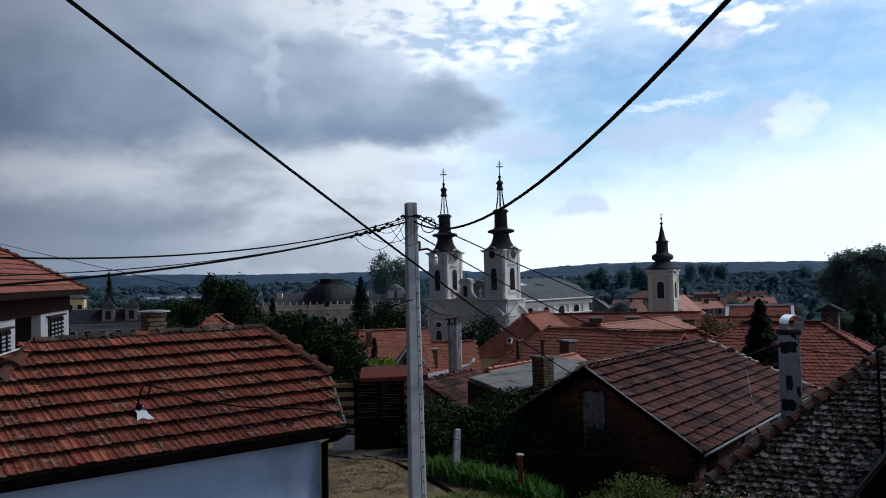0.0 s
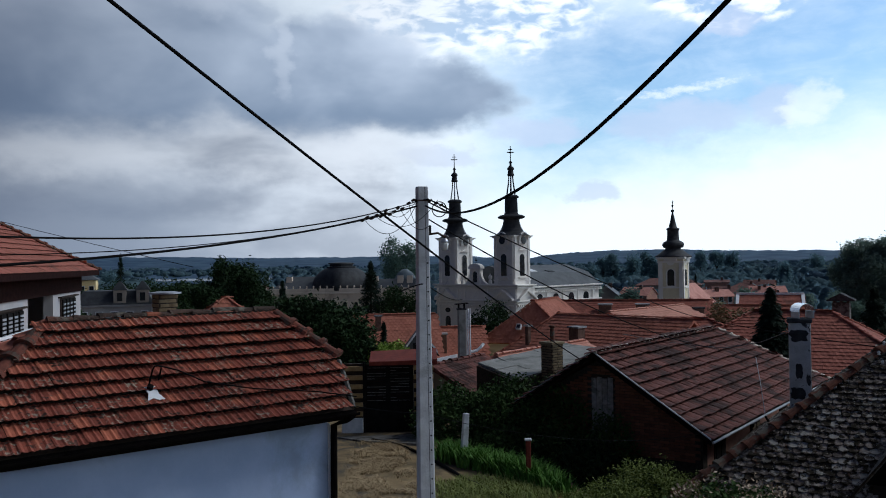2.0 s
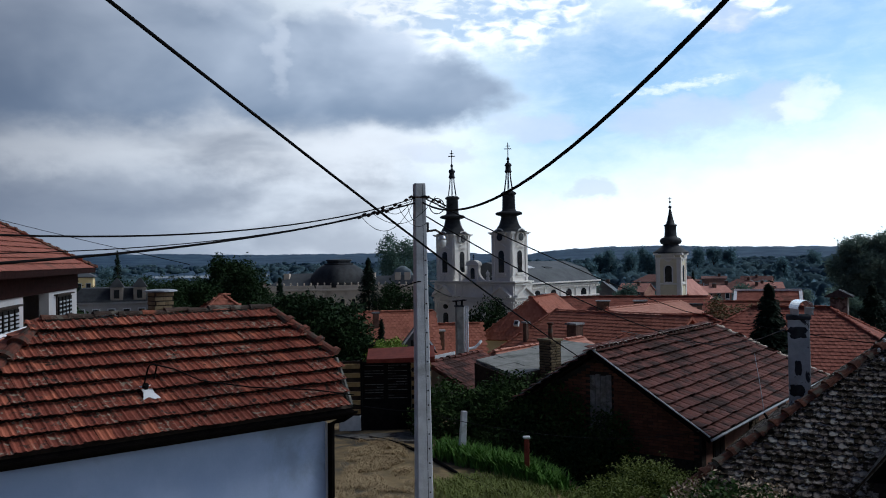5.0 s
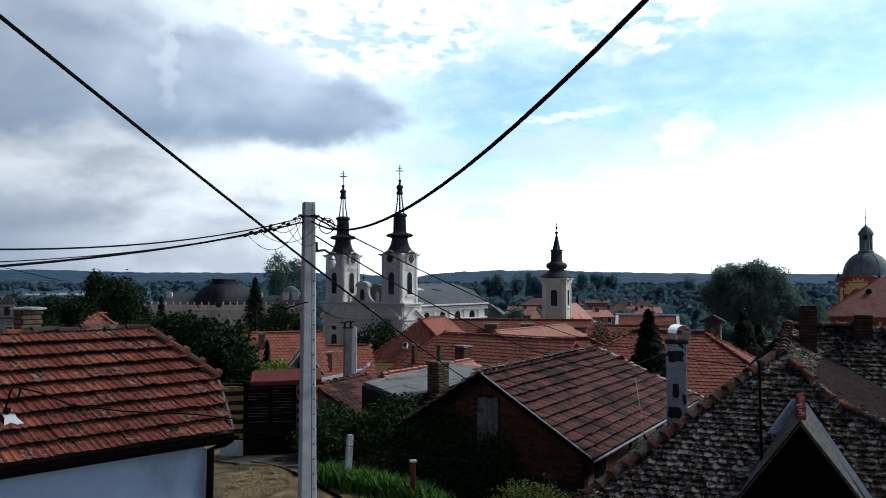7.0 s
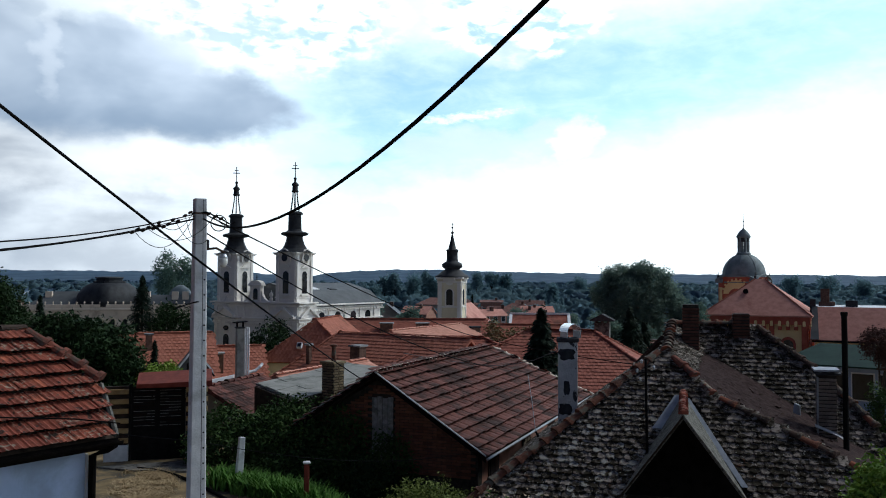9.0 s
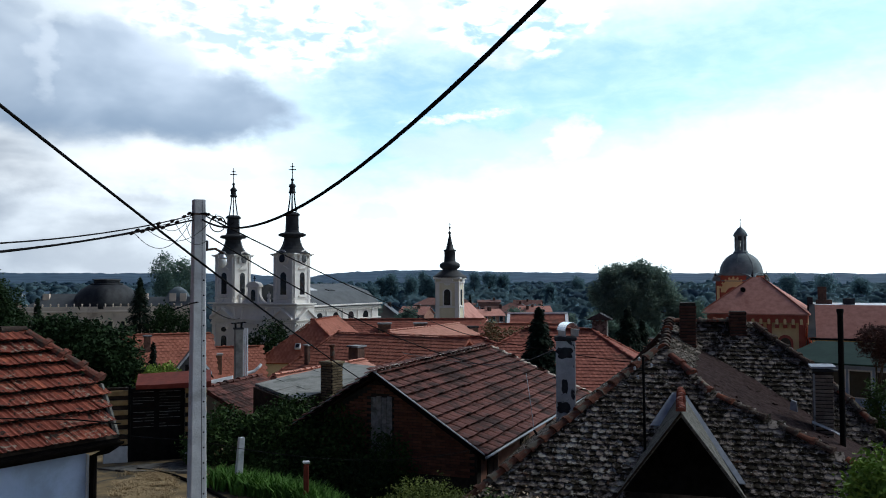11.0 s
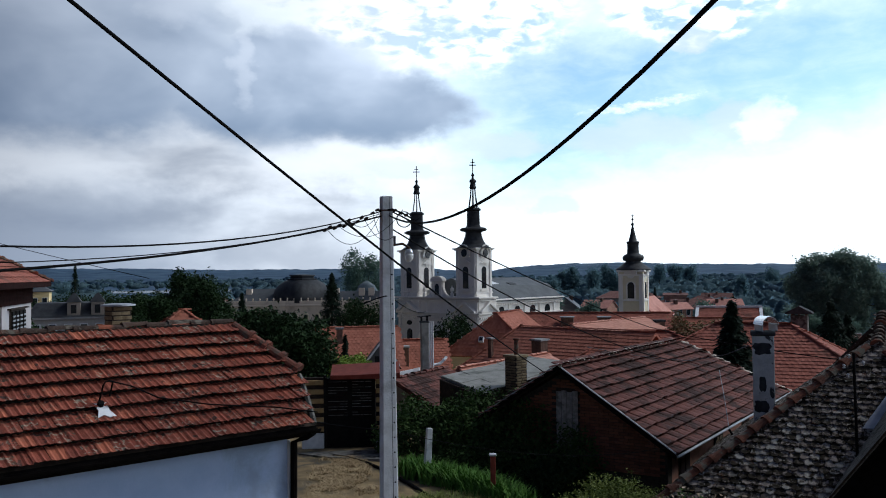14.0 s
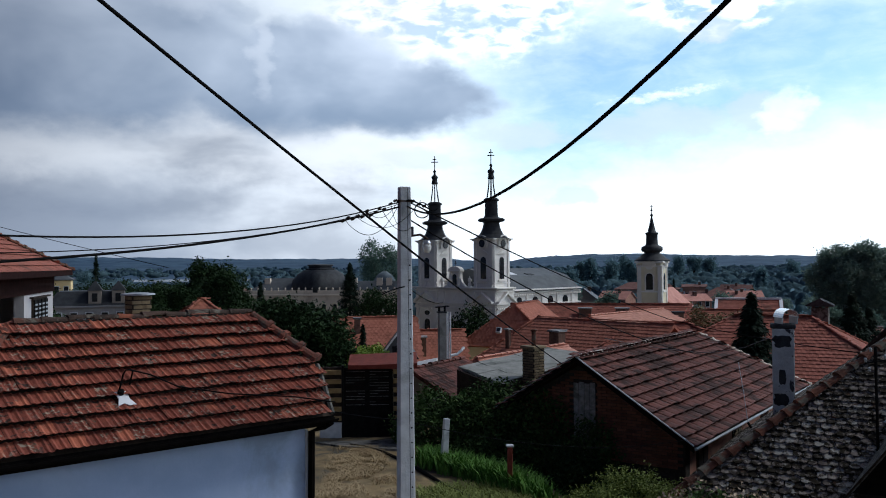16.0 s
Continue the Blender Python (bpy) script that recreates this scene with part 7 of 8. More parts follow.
    for a, b in (((-L, -W, e), (-1.0, 0, top)), ((L, -W, e), (0.7, 0, top))):
        Shape().tube([a, b], 0.13, 6).done("hip_cap", tile_orange, f)
    for a, b, g, h in ((-L + 0.3, L - 0.3, -W + 0.3, -W + 1.0), (-L + 0.3, -L + 1.0, -W + 1.0, W - 0.3), (L - 1.0, L - 0.3, -W + 1.0, W - 0.3)):
        Shape().box(a, b, g, h, 9.3, e - 0.22).done("cornice", red_trim, f)
    for side, half in ((0, L), (-90, W), (90, W)):
        m = pose(0, 0, 0, 0, 0, side)
        other = W if half == L else L
        n = int(2 * (half - 1.2) / 1.25)
        for k in range(n + 1):
            x = -half + 1.3 + k * (2 * half - 2.6) / n
            Shape().extrude([(a + x, z + 8.35) for a, z in arch(0.62, 1.15)], -other + 0.55, -other + 1.0, m).done("cornice_arch", red_trim, f)
            Shape().extrude([(a + x, z + 9.0) for a, z in arch(0.48, 0.95)], -other + 0.24, -other + 0.5, m).done("cornice_niche", plaster_yellow, f)
        n = int(2 * (half - 1) / 4.2)
        for k in range(n + 1):
            x = -half + 1.35 + k * (2 * half - 2.7) / n
            Shape().box(x - 0.4, x + 0.4, -other + 0.7, -other + 1.0, -1, 9.3, m).done("pilaster", red_trim, f)
        for k in range(n):
            x = -half + 1.35 + (k + 0.5) * (2 * half - 2.7) / n
            Shape().extrude([(a + x, z + 2.2) for a, z in arch(2.5, 5.0)], -other + 0.84, -other + 1.0, m).done("window", red_trim, f)
            Shape().extrude([(a + x, z + 2.4) for a, z in arch(1.7, 4.3)], -other + 0.78, -other + 1.0, m).done("window_pane", glass_dark, f)
    Shape().lathe([(0.45, -0.3), (0.45, 0.3)], 10).done("roof_vent", iron_dark, f).matrix_basis = pose(-2.2, -3.0, 14.8, 60, 0, 0)
    w = thing("public_building", "long red-roofed side wing with flat white roof edge", "hall", pose(107.0, 120.5, -12, 0, 0, -40))
    Shape().box(-10.5, 16, -5.4, 6, -1, 7.2).done("wall", plaster_yellow, w)
    Shape().slab([(-11.0, -6.2, 7.0), (16.6, -6.2, 7.0), (16.6, 0.2, 12.3), (-11.0, 0.2, 12.3)], (0, 0, -0.2)).done("roof", tile_hall, w, "smooth brown-red roof slope")
    Shape().slab([(-11.0, 0.2, 12.3), (16.6, 0.2, 12.3), (16.6, 6.8, 12.5), (-11.0, 6.8, 12.5)], (0, 0, -0.2)).done("flat_roof", paint_white, w, "pale flat roof strip")
    Shape().slab([(-11.0, -6.3, 6.9), (16.6, -6.3, 6.9), (16.6, -6.3, 6.6), (-11.0, -6.3, 6.6)], (0, 0.2, 0)).done("gutter", iron_dark, w)
    Shape().slab([(-11.2, -6.3, 7.1), (-9.9, -6.3, 7.1), (-10.3, 0.1, 12.45), (-11.2, 0.1, 12.45)], (0, 0, -0.1)).done("valley_sheet", lead_roof, w, "grey sheet metal valley")
    Shape().box(-9.9, -8.5, 3, 4.2, 12.3, 15.4).done("chimney", brick_chim, w)
    Shape().box(-10.2, -7.6, 2.6, 4.6, 12.3, 13.1).done("chimney_base", brick_chim, w)
    Shape().box(-11.5, -10.6, 0.0, 0.8, 10.5, 13.6).done("chimney", cement_dark, w)
    Shape().box(-5.9, -4.0, 1.2, 2.6, 12.3, 13.4).done("chimney", cement_dark, w)
    for k in range(7):
        Shape().extrude([(q - 8.5 + k * 3.4, r + 1.6) for q, r in arch(1.5, 3.4)], -5.5, -5.35).done("window", red_trim, w)


def green_pavilion():
    t = thing("pavilion", "low pavilion with dark green sheet roof and glazed front", "pavilion", pose(50.6, 58.4, -5.6, 0, 0, -52))
    Shape().box(-5.5, 5.5, -3.6, 3.6, -1, 4.0).done("wall", plaster_white, t)
    Shape().slab([(-6.2, -4.4, 3.9), (6.2, -4.4, 3.9), (6.2, 0, 5.3), (-4.0, 0, 5.3)], (0, 0, -0.12)).done("roof", green_sheet, t, "dark green sheet metal roof")
    Shape().slab([(-6.2, 4.4, 3.9), (6.2, 4.4, 3.9), (6.2, 0, 5.3), (-4.0, 0, 5.3)], (0, 0, -0.12)).done("roof", green_sheet, t, "dark green sheet metal roof")
    Shape().slab([(-6.2, -4.4, 3.9), (-4.0, 0, 5.3), (-6.2, 4.4, 3.9)], (0, 0, -0.12)).done("roof_hip", green_sheet, t, "dark green sheet metal roof")
    for k in range(5):
        x = -4.6 + k * 1.9
        f = Shape().box(x, x + 1.7, -3.72, -3.58, 1.2, 3.4).done("window", paint_white, t)
        Shape().box(x + 0.1, x + 1.6, -3.76, -3.7, 1.3, 3.3).done("pane", glass_dark, f)


green_sheet = surface("dark_green_sheet", (0.012, 0.035, 0.030), (0.022, 0.055, 0.046), 0.8, 0.75, 0.1, 0.0, sheen=0.1)
green_pavilion()
domed_hall()


palace_stone = surface("sand_stucco", (0.62, 0.53, 0.43), (0.74, 0.64, 0.53), 0.4, 0.9, 0.1, stain=(0.44, 0.36, 0.29), stain_scale=0.25)


def palace():
    t = thing("palace", "long beige palace with a grey mansard dome", "palace", pose(-19.5, 150.0, -10, 0, 0, -3))
    Shape().box(-12.6, 14, -4, 8, -1, 9.9).done("wall", palace_stone, t)
    for z in (9.6, 5.2):
        Shape().box(-12.9, 14.3, -4.3, 8.3, z, z + 0.35).done("cornice", palace_stone, t, bevel=0.05)
    Shape().box(-12.7, 14.1, -4.1, -3.8, 9.95, 10.6).done("parapet", palace_stone, t)
    for k in range(14):
        x = -11.8 + k * 1.9
        for z, h in ((1.2, 2.6), (6.0, 2.5)):
            w = Shape().extrude([(a + x, b + z) for a, b in arch(0.95, h)], -4.12, -3.95).done("window", plaster_cream, t)
            Shape().extrude([(a + x, b + z + 0.15) for a, b in arch(0.62, h - 0.4)], -4.18, -3.95).done("pane", glass_dark, w)
    prof = [(4.45, 10.2), (4.4, 11.2), (4.1, 12.3), (3.4, 13.3), (2.5, 14.0), (2.2, 14.1)]
    Shape().lathe(prof, 24, 0, 1, math.pi / 4, 0.5).done("dome", copper_dark, t, "dark grey metal mansard dome", smooth=True)
    Shape().lathe([(1.9, 13.9), (1.95, 14.0), (2.25, 14.1), (2.25, 14.3), (1.8, 14.4), (1.8, 14.75), (2.05, 14.85), (2.0, 15.0), (0.7, 15.1)], 20, 0, 1, math.pi / 4, 0.6).done("lantern", copper_dark, t)
    for k in range(23):
        x = -12.3 + k * 1.18
        Shape().lathe([(0.12, 10.5), (0.14, 10.6), (0.07, 10.7), (0.15, 10.85), (0.15, 10.95), (0.04, 11.1)], 8, x, -3.95).done("urn", palace_stone, t)
    for x in (-9.5, 6.0, 10.5, 12.2):
        Shape().box(x - 0.5, x + 0.5, 1, 2, 9.9, 12.6).done("chimney", palace_stone, t)
    Shape().slab([(-12.9, -2, 10.1), (-5, -2, 10.1), (-5, 3, 12.6), (-9, 3, 12.6)], (0, 0, -0.2)).done("roof", lead_roof, t)
    Shape().slab([(5, -2, 10.1), (14.3, -2, 10.1), (14.3, 3, 12.0), (5, 3, 12.0)], (0, 0, -0.2)).done("roof", lead_roof, t)
    Shape().lathe([(2.2, 10.2), (2.1, 11.8), (1.4, 13.0), (0.4, 13.7)], 18, 11.0, 5).done("side_dome", copper_grey, t, smooth=True)


palace()


def park_house():
    t = thing("house", "low white house with a dark mansard roof and turrets", "house", pose(-41.6, 105.0, -8.8, 0, 0, 18))
    Shape().box(-4.2, 4.2, -4.0, 4.0, -1, 9.2).done("wall", plaster_clean, t)
    Shape().add([(-4.6, -4.4, 9.2), (4.6, -4.4, 9.2), (4.6, 4.4, 9.2), (-4.6, 4.4, 9.2), (-3.6, -2.6, 10.8), (3.6, -2.6, 10.8), (3.6, 2.6, 10.8), (-3.6, 2.6, 10.8)], [(0, 1, 5, 4), (1, 2, 6, 5), (2, 3, 7, 6), (3, 0, 4, 7), (4, 5, 6, 7), (3, 2, 1, 0)]).done("roof", copper_dark, t, "dark sheet metal mansard roof")
    for x in (0.6, 3.2):
        Shape().box(x - 0.7, x + 0.7, -4.2, -2.6, 9.2, 10.9).done("turret", plaster_beige, t)
        Shape().taper(x, -3.4, 10.9, 12.0, 0.9, 0.9, 0.1, 0.1).done("turret_roof", copper_dark, t)
        Shape().box(x - 0.3, x + 0.3, -4.26, -4.15, 9.6, 10.6).done("window", glass_dark, t)
    for k in range(5):
        x = -3.4 + 1.7 * k
        f = Shape().box(x - 0.45, x + 0.45, -4.08, -3.98, 6.9, 8.4).done("window", paint_white, t)
        Shape().box(x - 0.35, x + 0.35, -4.12, -4.05, 7.0, 8.3).done("pane", glass_dark, f)
    Shape().box(-4.6, 4.6, -4.35, -4.0, 8.9, 9.15).done("cornice", plaster_clean, t, bevel=0.05)


park_house()
house("small yellow villa with white balustrades", (-59.2, 137.7, -10), 18, 3.4, 5.0, 12.9, 20, (1.6, 1.6), plaster_yellow, lead_roof, detail=False, windows=[("f", -0.7 + 1.4 * k, 10.3, 0.8, 1.6) for k in range(2)])
house("small house with an orange pyramid roof", (-10.3, 38.5, -3.3), 20, 3.2, 3.2, 5.6, 36, (1.55, 1.55), plaster_cream, tile_orange)


def town_rows():
    rnd = random.Random(91)
    spots = [(34, 250, 12, -8), (43, 262, 14, 5), (58, 290, 16, -20), (70, 300, 12, 10), (80, 310, 13, -6), (88, 290, 12, 0), (98, 330, 15, -25), (52, 235, 10, -35), (64, 210, 12, 12), (74, 225, 11, -15), (86, 240, 13, -30), (104, 280, 14, -10), (120, 330, 14, -30), (26, 210, 12, -5), (20, 240, 12, 10), (46, 205, 12, -20), (110, 220, 12, -40), (-60, 260, 14, 12), (-90, 240, 12, 20), (-38, 280, 16, 4), (150, 300, 16, -30), (130, 250, 14, -25), (44, 120, 11, -20), (52, 104, 10, -35), (60, 112, 12, -30), (36, 105, 10, -10), (24, 100, 12, 0), (68, 95, 11, -40), (12, 90, 10, -4), (50, 80, 11, -35)]
    for label, azi, r, l, d, yaw, e, pitch, hips, wall, tiles in (
            ("broad brown-roofed villa with a columned porch", 14.4, 300, 22, 11, -14, 8.3, 23, (5, 5), plaster_beige, tile_town),
            ("brown block with stacked balconies", 17.4, 288, 8, 8, -17, 9.4, 10, (0, 0), plaster_pink, tile_town),
            ("low pair of hipped red-roofed houses", 19.1, 310, 11, 9, -25, 6.6, 25, (4, 4), plaster_cream, tile_town),
            ("grey-roofed house with its gable to the town", 10.4, 205, 8, 6.5, 74, 7.4, 38, (0, 0), plaster_beige, lead_roof)):
        x, y = r * math.sin(radians(azi)), r * math.cos(radians(azi))
        wins = [("f", -l / 2 + 1.6 + 2.2 * i, zz, 1.1, 1.5) for i in range(int(l / 2.3)) for zz in (1.2, 3.6, 6.0) if zz + 1.8 < e]
        b = house(label, (x, y, G(x, y)), yaw, l, d, e, pitch, hips, wall, tiles, detail=False, windows=wins, chimneys=((l * 0.2, -0.8, 0.8, 0.9),))
        if l > 20 or "balconies" in label:
            for zz in (3.1, 5.6):
                Shape().box(-l * 0.42, l * 0.42, -d / 2 - 1.1, -d / 2 + 0.4, zz, zz + 0.25).done("balcony", plaster_clean, b)
                for q in np.linspace(-l * 0.4, l * 0.4, max(3, int(l / 3))):
                    Shape().box(q - 0.16, q + 0.16, -d / 2 - 1.05, -d / 2 - 0.75, zz + 0.25, zz + 2.4).done("column", paint_white, b)
    spots = [q for k, q in enumerate(spots) if k not in (0, 1, 2, 3, 4, 13, 14, 15)]
    for k, (x, y, l, yaw) in enumerate(spots):
        r = math.hypot(x, y)
        l *= 0.85
        e = rnd.uniform(5.2, 7.0) if r > 180 else rnd.uniform(3.6, 4.4)
        h = rnd.choice((0, 0, 3))
        wins = [("f", -l / 2 + 1.8 + 2.3 * i, zz, 1.1, 1.4) for i in range(int(l / 2.4)) for zz in ((1.0, 3.6, 5.2) if e > 5.4 else (1.2,))]
        house(rnd.choice(("plain town house with a red tiled roof", "pale town house with an orange tiled roof")), (x, y, G(x, y)), yaw, l, rnd.uniform(7, 9), e, rnd.uniform(23, 30), (h, h), rnd.choice((plaster_cream, plaster_clean, plaster_pink, plaster_pink)), rnd.choice((tile_town, tile_town, tile_hall)), detail=False, windows=wins, chimneys=((rnd.uniform(-2, 2), -0.8, 0.8, 0.9),), group="town houses")


town_rows()


# ---- trees ----
def round_lobes(rnd, w, h, n):
    out = [(0, 0, h * 0.62, w * 0.62, w * 0.62, h * 0.36)]
    for _ in range(n):
        a, z = rnd.uniform(0, 6.283), rnd.uniform(0.35, 0.86)
        r = w * 0.62 * math.sqrt(max(0.1, 1 - ((z - 0.55) / 0.42) ** 2)) * rnd.uniform(0.6, 1.0)
        q = rnd.uniform(0.24, 0.4)
        out.append((r * math.cos(a), r * math.sin(a), h * z, w * q, w * q, h * q * 0.55))
    return out


def grove():
    rnd = random.Random(101)
    # dense dark tree behind the white house
    tree("dense dark green garden tree beside the gate", "tree", (-4.2, 27.4, -0.3), 4.6, [(0.1, 0, 2.9, 1.7, 1.3, 1.45), (-0.7, 0.2, 3.2, 1.3, 1.1, 1.15), (1.0, -0.1, 2.4, 1.0, 0.9, 1.15), (0.2, -0.3, 1.8, 1.8, 1.1, 1.1)], 32000, 0.08, leaf_dark, 102, trunk_r=0.12)
    tree("purple-leaved tree by the hall", "tree", (41.6, 47.4, G(41.6, 47.4)), 8.2, [(0, 0, 6.6, 1.4, 1.4, 1.3), (1.3, 0.3, 6.2, 1.2, 1.2, 1.2), (0.6, -0.4, 5.6, 1.3, 1.2, 1.0)], 8000, 0.09, leaf_red, 77, trunk_r=0.14)
    big = [ ((-27.8, 106.0), 14.6, 4.5, leaf_dark, 20000, 0.20, "tall broad dark tree in the town"), ((-33.5, 104.0), 11.0, 4.0, leaf_dark, 9000, 0.2, "broad dark tree in the town"), ((-24.0, 106.0), 10.6, 3.6, leaf_dark, 8000, 0.2, "broad dark tree in the town"),
           ((-11.0, 189.6), 19.6, 7.4, leaf_far, 14000, 0.28, "high loose-crowned tree behind the palace"), ((3.2, 70.0), 8.6, 2.6, leaf_dark, 8000, 0.14, "dark tree in front of the white church"), 
           ((-6.5, 108.0), 10.4, 4.6, leaf_dark, 8000, 0.2, "green tree beside the palace"),  ((-42.0, 94.0), 6.0, 3.0, leaf_dark, 6000, 0.2, "green leafy tree in a garden"), ((-37.0, 92.0), 5.6, 3.0, leaf_mid, 6000, 0.2, "green leafy tree in a garden"), ((-46.5, 96.0), 5.6, 3.0, leaf_mid, 6000, 0.2, "green leafy tree in a garden"), ((-24.0, 55.5), 6.2, 1.7, leaf_dark, 7000, 0.11, "dark leafy bush before the white house"), ((-18.6, 57.0), 6.4, 2.0, leaf_dark, 6000, 0.11, "dark leafy bush before the white house"), ((-16.5, 68.0), 10.6, 2.2, leaf_dark, 7000, 0.14, "slim dark tree in a garden"), ((-52.0, 113.0), 12.6, 4.8, leaf_dark, 7000, 0.2, "dark leafy tree behind the white house"), ((-46.5, 116.0), 12.0, 5.0, leaf_dark, 7000, 0.2, "dark leafy tree behind the white house"), ((-40.5, 118.0), 12.4, 5.0, leaf_dark, 7000, 0.2, "dark leafy tree behind the white house"), ((-35.5, 119.0), 12.0, 4.8, leaf_dark, 7000, 0.2, "dark leafy tree behind the white house"), ((-30.4, 94.0), 10.6, 2.8, leaf_dark, 8000, 0.17, "dark leafy tree among the gardens"), ((-27.6, 95.0), 11.0, 2.8, leaf_dark, 8000, 0.17, "dark leafy tree among the gardens"), ((-22.5, 97.5), 12.6, 2.3, leaf_dark, 7000, 0.16, "slim dark tree before the palace"), ((-19.0, 60.0), 4.6, 3.2, leaf_dark, 7000, 0.13, "green leafy tree in a garden"), ((-15.0, 62.0), 4.2, 3.0, leaf_dark, 6000, 0.13, "green leafy tree in a garden"),
           ((14.6, 46.0), 7.9, 2.3, leaf_rust, 13000, 0.10, "brownish small tree between roofs"), ((16.5, 45.6), 7.5, 2.3, leaf_rust, 12000, 0.10, "brownish small tree between roofs"), ((20.2, 22.6), 4.0, 0.95, leaf_mid, 6000, 0.06, "green shrubby tree by the hall"),
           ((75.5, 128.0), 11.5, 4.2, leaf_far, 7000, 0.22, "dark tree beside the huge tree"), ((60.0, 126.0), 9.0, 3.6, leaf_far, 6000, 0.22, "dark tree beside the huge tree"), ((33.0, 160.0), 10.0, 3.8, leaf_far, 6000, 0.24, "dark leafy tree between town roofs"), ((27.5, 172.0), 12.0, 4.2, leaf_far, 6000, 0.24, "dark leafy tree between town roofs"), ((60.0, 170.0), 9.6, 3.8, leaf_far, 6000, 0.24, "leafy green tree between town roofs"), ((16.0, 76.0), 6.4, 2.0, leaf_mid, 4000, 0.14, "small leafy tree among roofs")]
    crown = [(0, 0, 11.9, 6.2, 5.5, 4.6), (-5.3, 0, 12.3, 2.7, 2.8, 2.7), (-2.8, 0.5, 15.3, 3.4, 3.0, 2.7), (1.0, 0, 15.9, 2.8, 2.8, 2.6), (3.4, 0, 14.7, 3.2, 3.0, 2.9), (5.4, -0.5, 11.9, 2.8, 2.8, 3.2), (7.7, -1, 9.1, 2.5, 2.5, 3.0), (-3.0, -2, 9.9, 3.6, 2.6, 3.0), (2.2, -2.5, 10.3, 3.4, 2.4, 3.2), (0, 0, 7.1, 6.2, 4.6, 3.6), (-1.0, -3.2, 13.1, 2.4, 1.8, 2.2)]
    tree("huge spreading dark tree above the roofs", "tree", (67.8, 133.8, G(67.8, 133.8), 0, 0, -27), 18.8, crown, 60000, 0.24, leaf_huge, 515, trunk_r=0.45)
    for azi, r, h, w in ((9.5, 430, 14.5, 3.4), (10.15, 455, 19.0, 3.6), (10.75, 450, 20.5, 4.2), (12.2, 450, 20.5, 4.4), (12.9, 470, 21.5, 4.6), (13.5, 470, 18.5, 3.6), (16.4, 800, 24, 9.0), (17.4, 820, 25, 10.0), (18.4, 800, 22, 9.0), (21.5, 520, 14, 3.0), (23.4, 700, 18, 8.0), (-14.2, 520, 15, 6.0), (-22.0, 420, 13, 5.0), (36.5, 640, 20, 9.0), (38.6, 660, 21, 10.0), (40.5, 640, 18, 8.0)):
        x, y = r * math.sin(radians(azi)), r * math.cos(radians(azi))
        tree("tall tree clump on the river plain, tinted blue for haze", "tree", (x, y, G(x, y)), h, round_lobes(rnd, w, h, 9), 1800, 0.5 + 0.0006 * r, leaf_plain, rnd.randint(0, 9999), trunk_r=h * 0.02, group="trees on the plain")
    for _ in range(46):
        azi, r = rnd.uniform(5, 33), rnd.uniform(115, 290)
        x, y = r * math.sin(radians(azi)), r * math.cos(radians(azi))
        h = rnd.uniform(5.0, 8.5)
        if math.hypot(x - 39.9, y - 151) < 9 or math.hypot(x - 100, y - 145) < 26:
            continue
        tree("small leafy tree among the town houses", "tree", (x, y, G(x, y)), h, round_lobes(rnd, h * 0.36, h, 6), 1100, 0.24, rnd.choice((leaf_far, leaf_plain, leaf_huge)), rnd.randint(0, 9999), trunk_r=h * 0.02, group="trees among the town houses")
    for (x, y), h, w, mat, n, size, label in big:
        z = G(x, y)
        tree(label, "tree", (x, y, z), h, round_lobes(rnd, w, h, 12), n, size, mat, rnd.randint(0, 9999), trunk_r=h * 0.02)
    for (x, y), h, w, n in (((-10.3, 109.4), 13.2, 4.0, 8000), ((-21.5, 108.0), 11.0, 2.2, 4200), ((11.75, 31.0), 6.4, 2.1, 14000), ((26.9, 53.8), 8.4, 3.4, 14000), ((28.6, 55.0), 7.6, 3.0, 11000), ((-3.1, 39.0), 4.6, 0.55, 2200), ((-54.6, 139.6), 15.4, 2.2, 2600), ((48.5, 168.0), 12.0, 1.6, 2600)):
        spruce("dark pointed conifer among the roofs", (x, y, G(x, y)), h, w, n, 0.22 if y > 80 else 0.13, needle, rnd.randint(0, 9999))


grove()


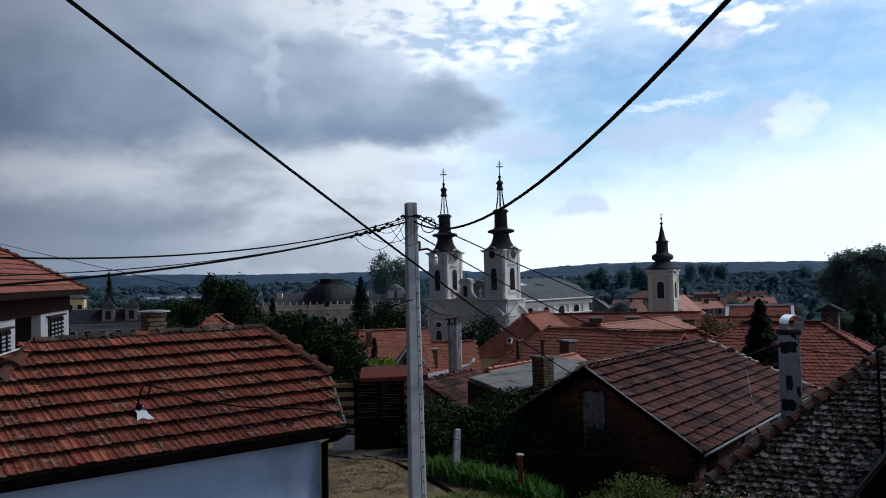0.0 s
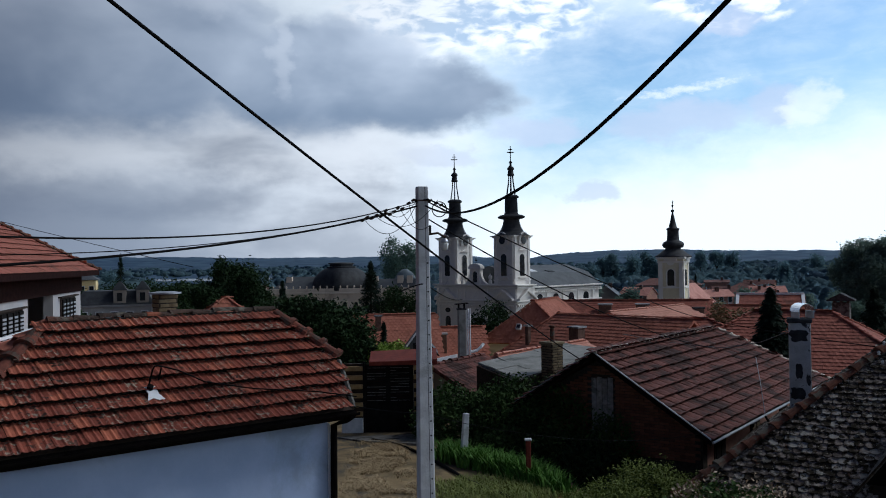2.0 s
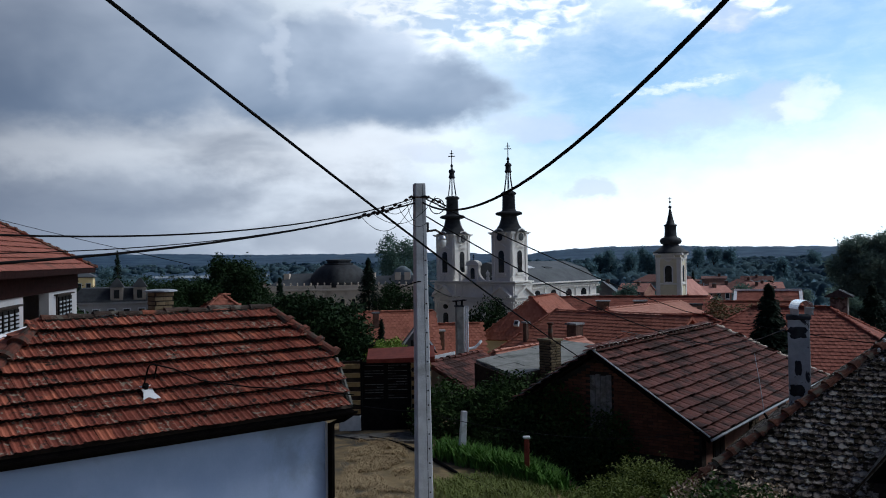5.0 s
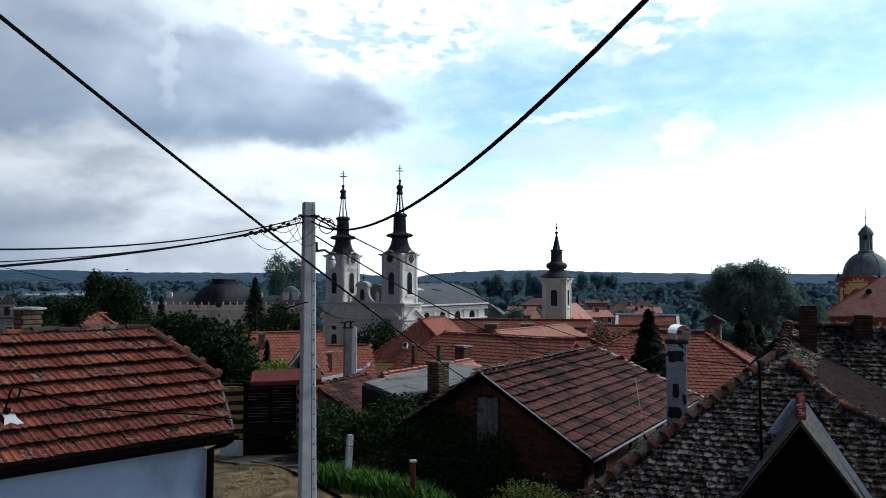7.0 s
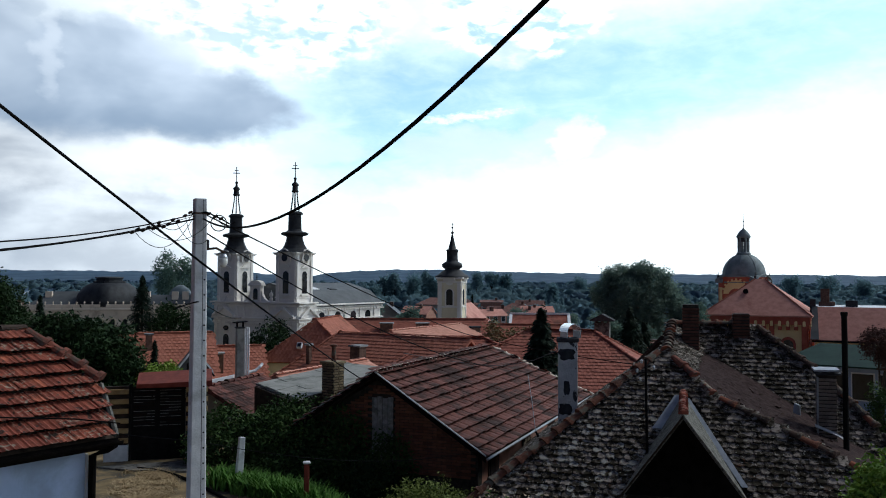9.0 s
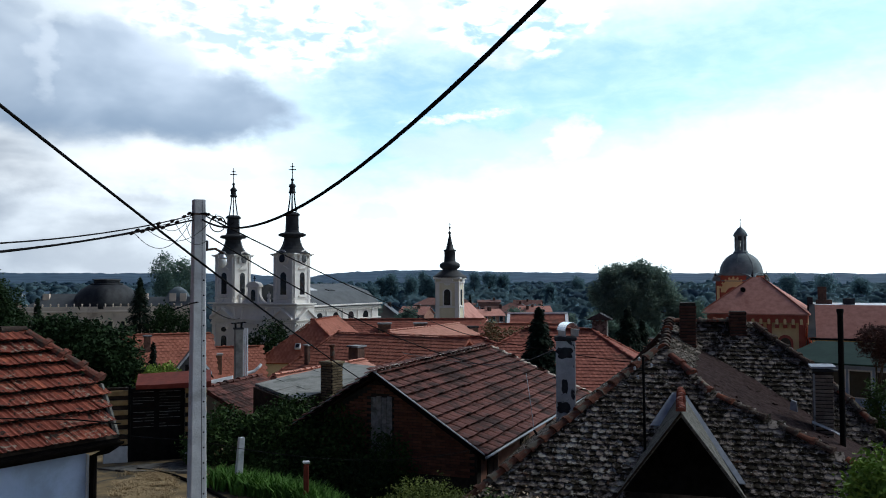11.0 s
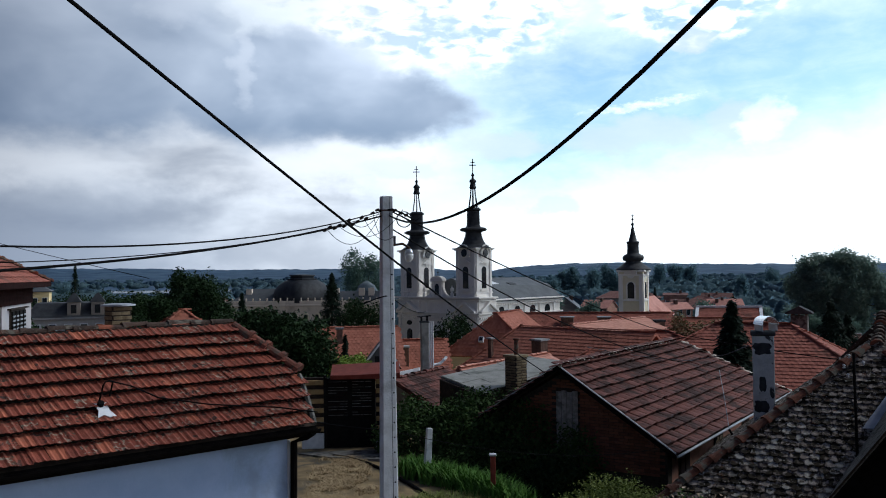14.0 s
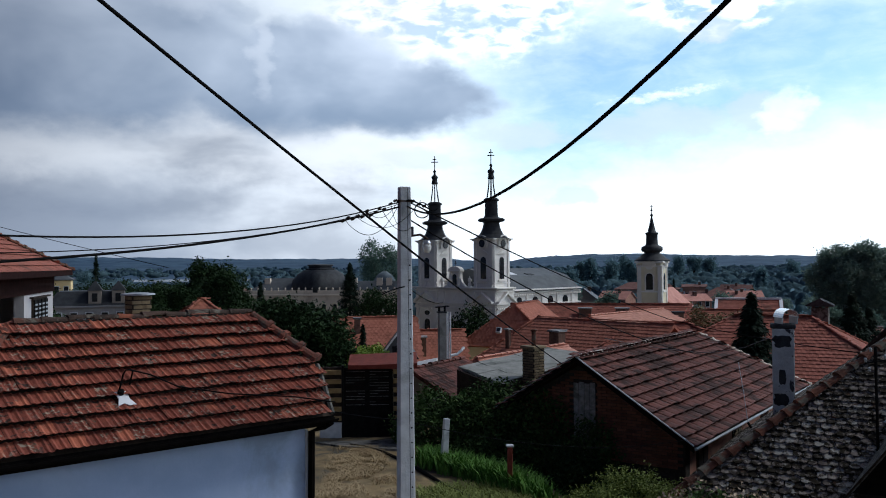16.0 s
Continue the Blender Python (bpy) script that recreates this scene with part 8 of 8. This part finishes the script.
def far_woods():
    """Woods of the plain: leafy crowns near by, plain lumpy crowns far off, in one mesh."""
    rnd = random.Random(111)
    gen = np.random.default_rng(12)
    forms = []
    for k in range(7):
        bm = bmesh.new()
        bmesh.ops.create_icosphere(bm, subdivisions=2, radius=1.0)
        bm.verts.ensure_lookup_table()
        co = np.array([(v.co * (1 + 0.40 * noise.noise(v.co * 2.1 + Vector((k * 7, 0, 3))) + 0.25 * noise.noise(v.co * 5.0 + Vector((k * 3, 5, 0)))))[:] for v in bm.verts])
        forms.append((co, [tuple(v.index for v in f.verts) for f in bm.faces]))
        bm.free()
    vs, fs, n0 = [], [], 0
    for _ in range(9000):
        r = 190 * (2500 / 190) ** rnd.random()
        az = rnd.uniform(-44, 46)
        x, y = r * math.sin(radians(az)), r * math.cos(radians(az))
        belt = noise.noise(Vector((x * 0.004, y * 0.004, 2.0)))
        if r < 340 and rnd.random() < 0.72:
            continue
        if (740 < y < 1120 and x < -150) or (690 < y < 900 and 100 < x < 215):
            continue
        if belt < -0.15 and rnd.random() < 0.6:
            continue
        h = rnd.uniform(4.5, 8.0) * (1 + 0.5 * belt)
        w = h * rnd.choice((rnd.uniform(0.2, 0.3), rnd.uniform(0.35, 0.55), rnd.uniform(0.5, 0.75))) * (1.3 if r < 900 else 1.8)
        if any(a < az < b for a, b in ((-19.4, -16.0), (9.95, 10.2), (11.05, 11.5), (13.05, 13.2))) and r < 840 and h > 15.0 - 0.021 * r:
            continue
        base = np.array((x, y, G(x, y) + h * 0.5))
        near = r < 1300
        co, ff = forms[rnd.randint(0, 6)]
        k = 0.98 if near else 1.0
        vs.append(co * np.array((w * k, w * k, h * 0.55 * k)) + base)
        fs += [tuple(i + n0 for i in q) for q in ff]
        n0 += len(co)
        if near:
            n = 300 if r < 450 else 150
            d = gen.normal(size=(n, 3))
            d /= np.linalg.norm(d, axis=1)[:, None]
            lump = 0.78 + 0.30 * np.sin(d[:, 0] * 5 + x) * np.sin(d[:, 2] * 6 + y) + gen.uniform(-0.12, 0.14, n)
            p = d * lump[:, None] * np.array((w, w, h * 0.55)) + base
            size = (0.34 + 0.0010 * r) * gen.uniform(0.6, 1.3, n)
            a = gen.normal(size=(n, 3))
            a /= np.linalg.norm(a, axis=1)[:, None]
            b = np.cross(a, d)
            b /= np.linalg.norm(b, axis=1)[:, None] + 1e-6
            q = np.stack((p - a * size[:, None], p + b * size[:, None] * 0.6, p + a * size[:, None], p - b * size[:, None] * 0.6), 1).reshape(-1, 3)
            vs.append(q)
            fs += [(n0 + 4 * i, n0 + 4 * i + 1, n0 + 4 * i + 2, n0 + 4 * i + 3) for i in range(n)]
            n0 += 4 * n
    me = bpy.data.meshes.new("woods")
    me.from_pydata(np.concatenate(vs).tolist(), [], fs)
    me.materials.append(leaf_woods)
    me.shade_smooth()
    tagged(new("woods", me), "mixed woods covering the river plain, tinted blue for haze", "woods", kind="stuff")


# Haze over the plain is painted into this pale blue-green canopy colour
leaf_woods = translucent(surface("hazed_wood_canopy", (0.150, 0.240, 0.280), (0.190, 0.285, 0.305), 0.02, 0.95, 0.0, pick="island", amount=0.15, stain=(0.090, 0.150, 0.215), stain_scale=0.004, stain_at=(0.45, 0.6), sheen=0.05), 0.7)


far_woods()
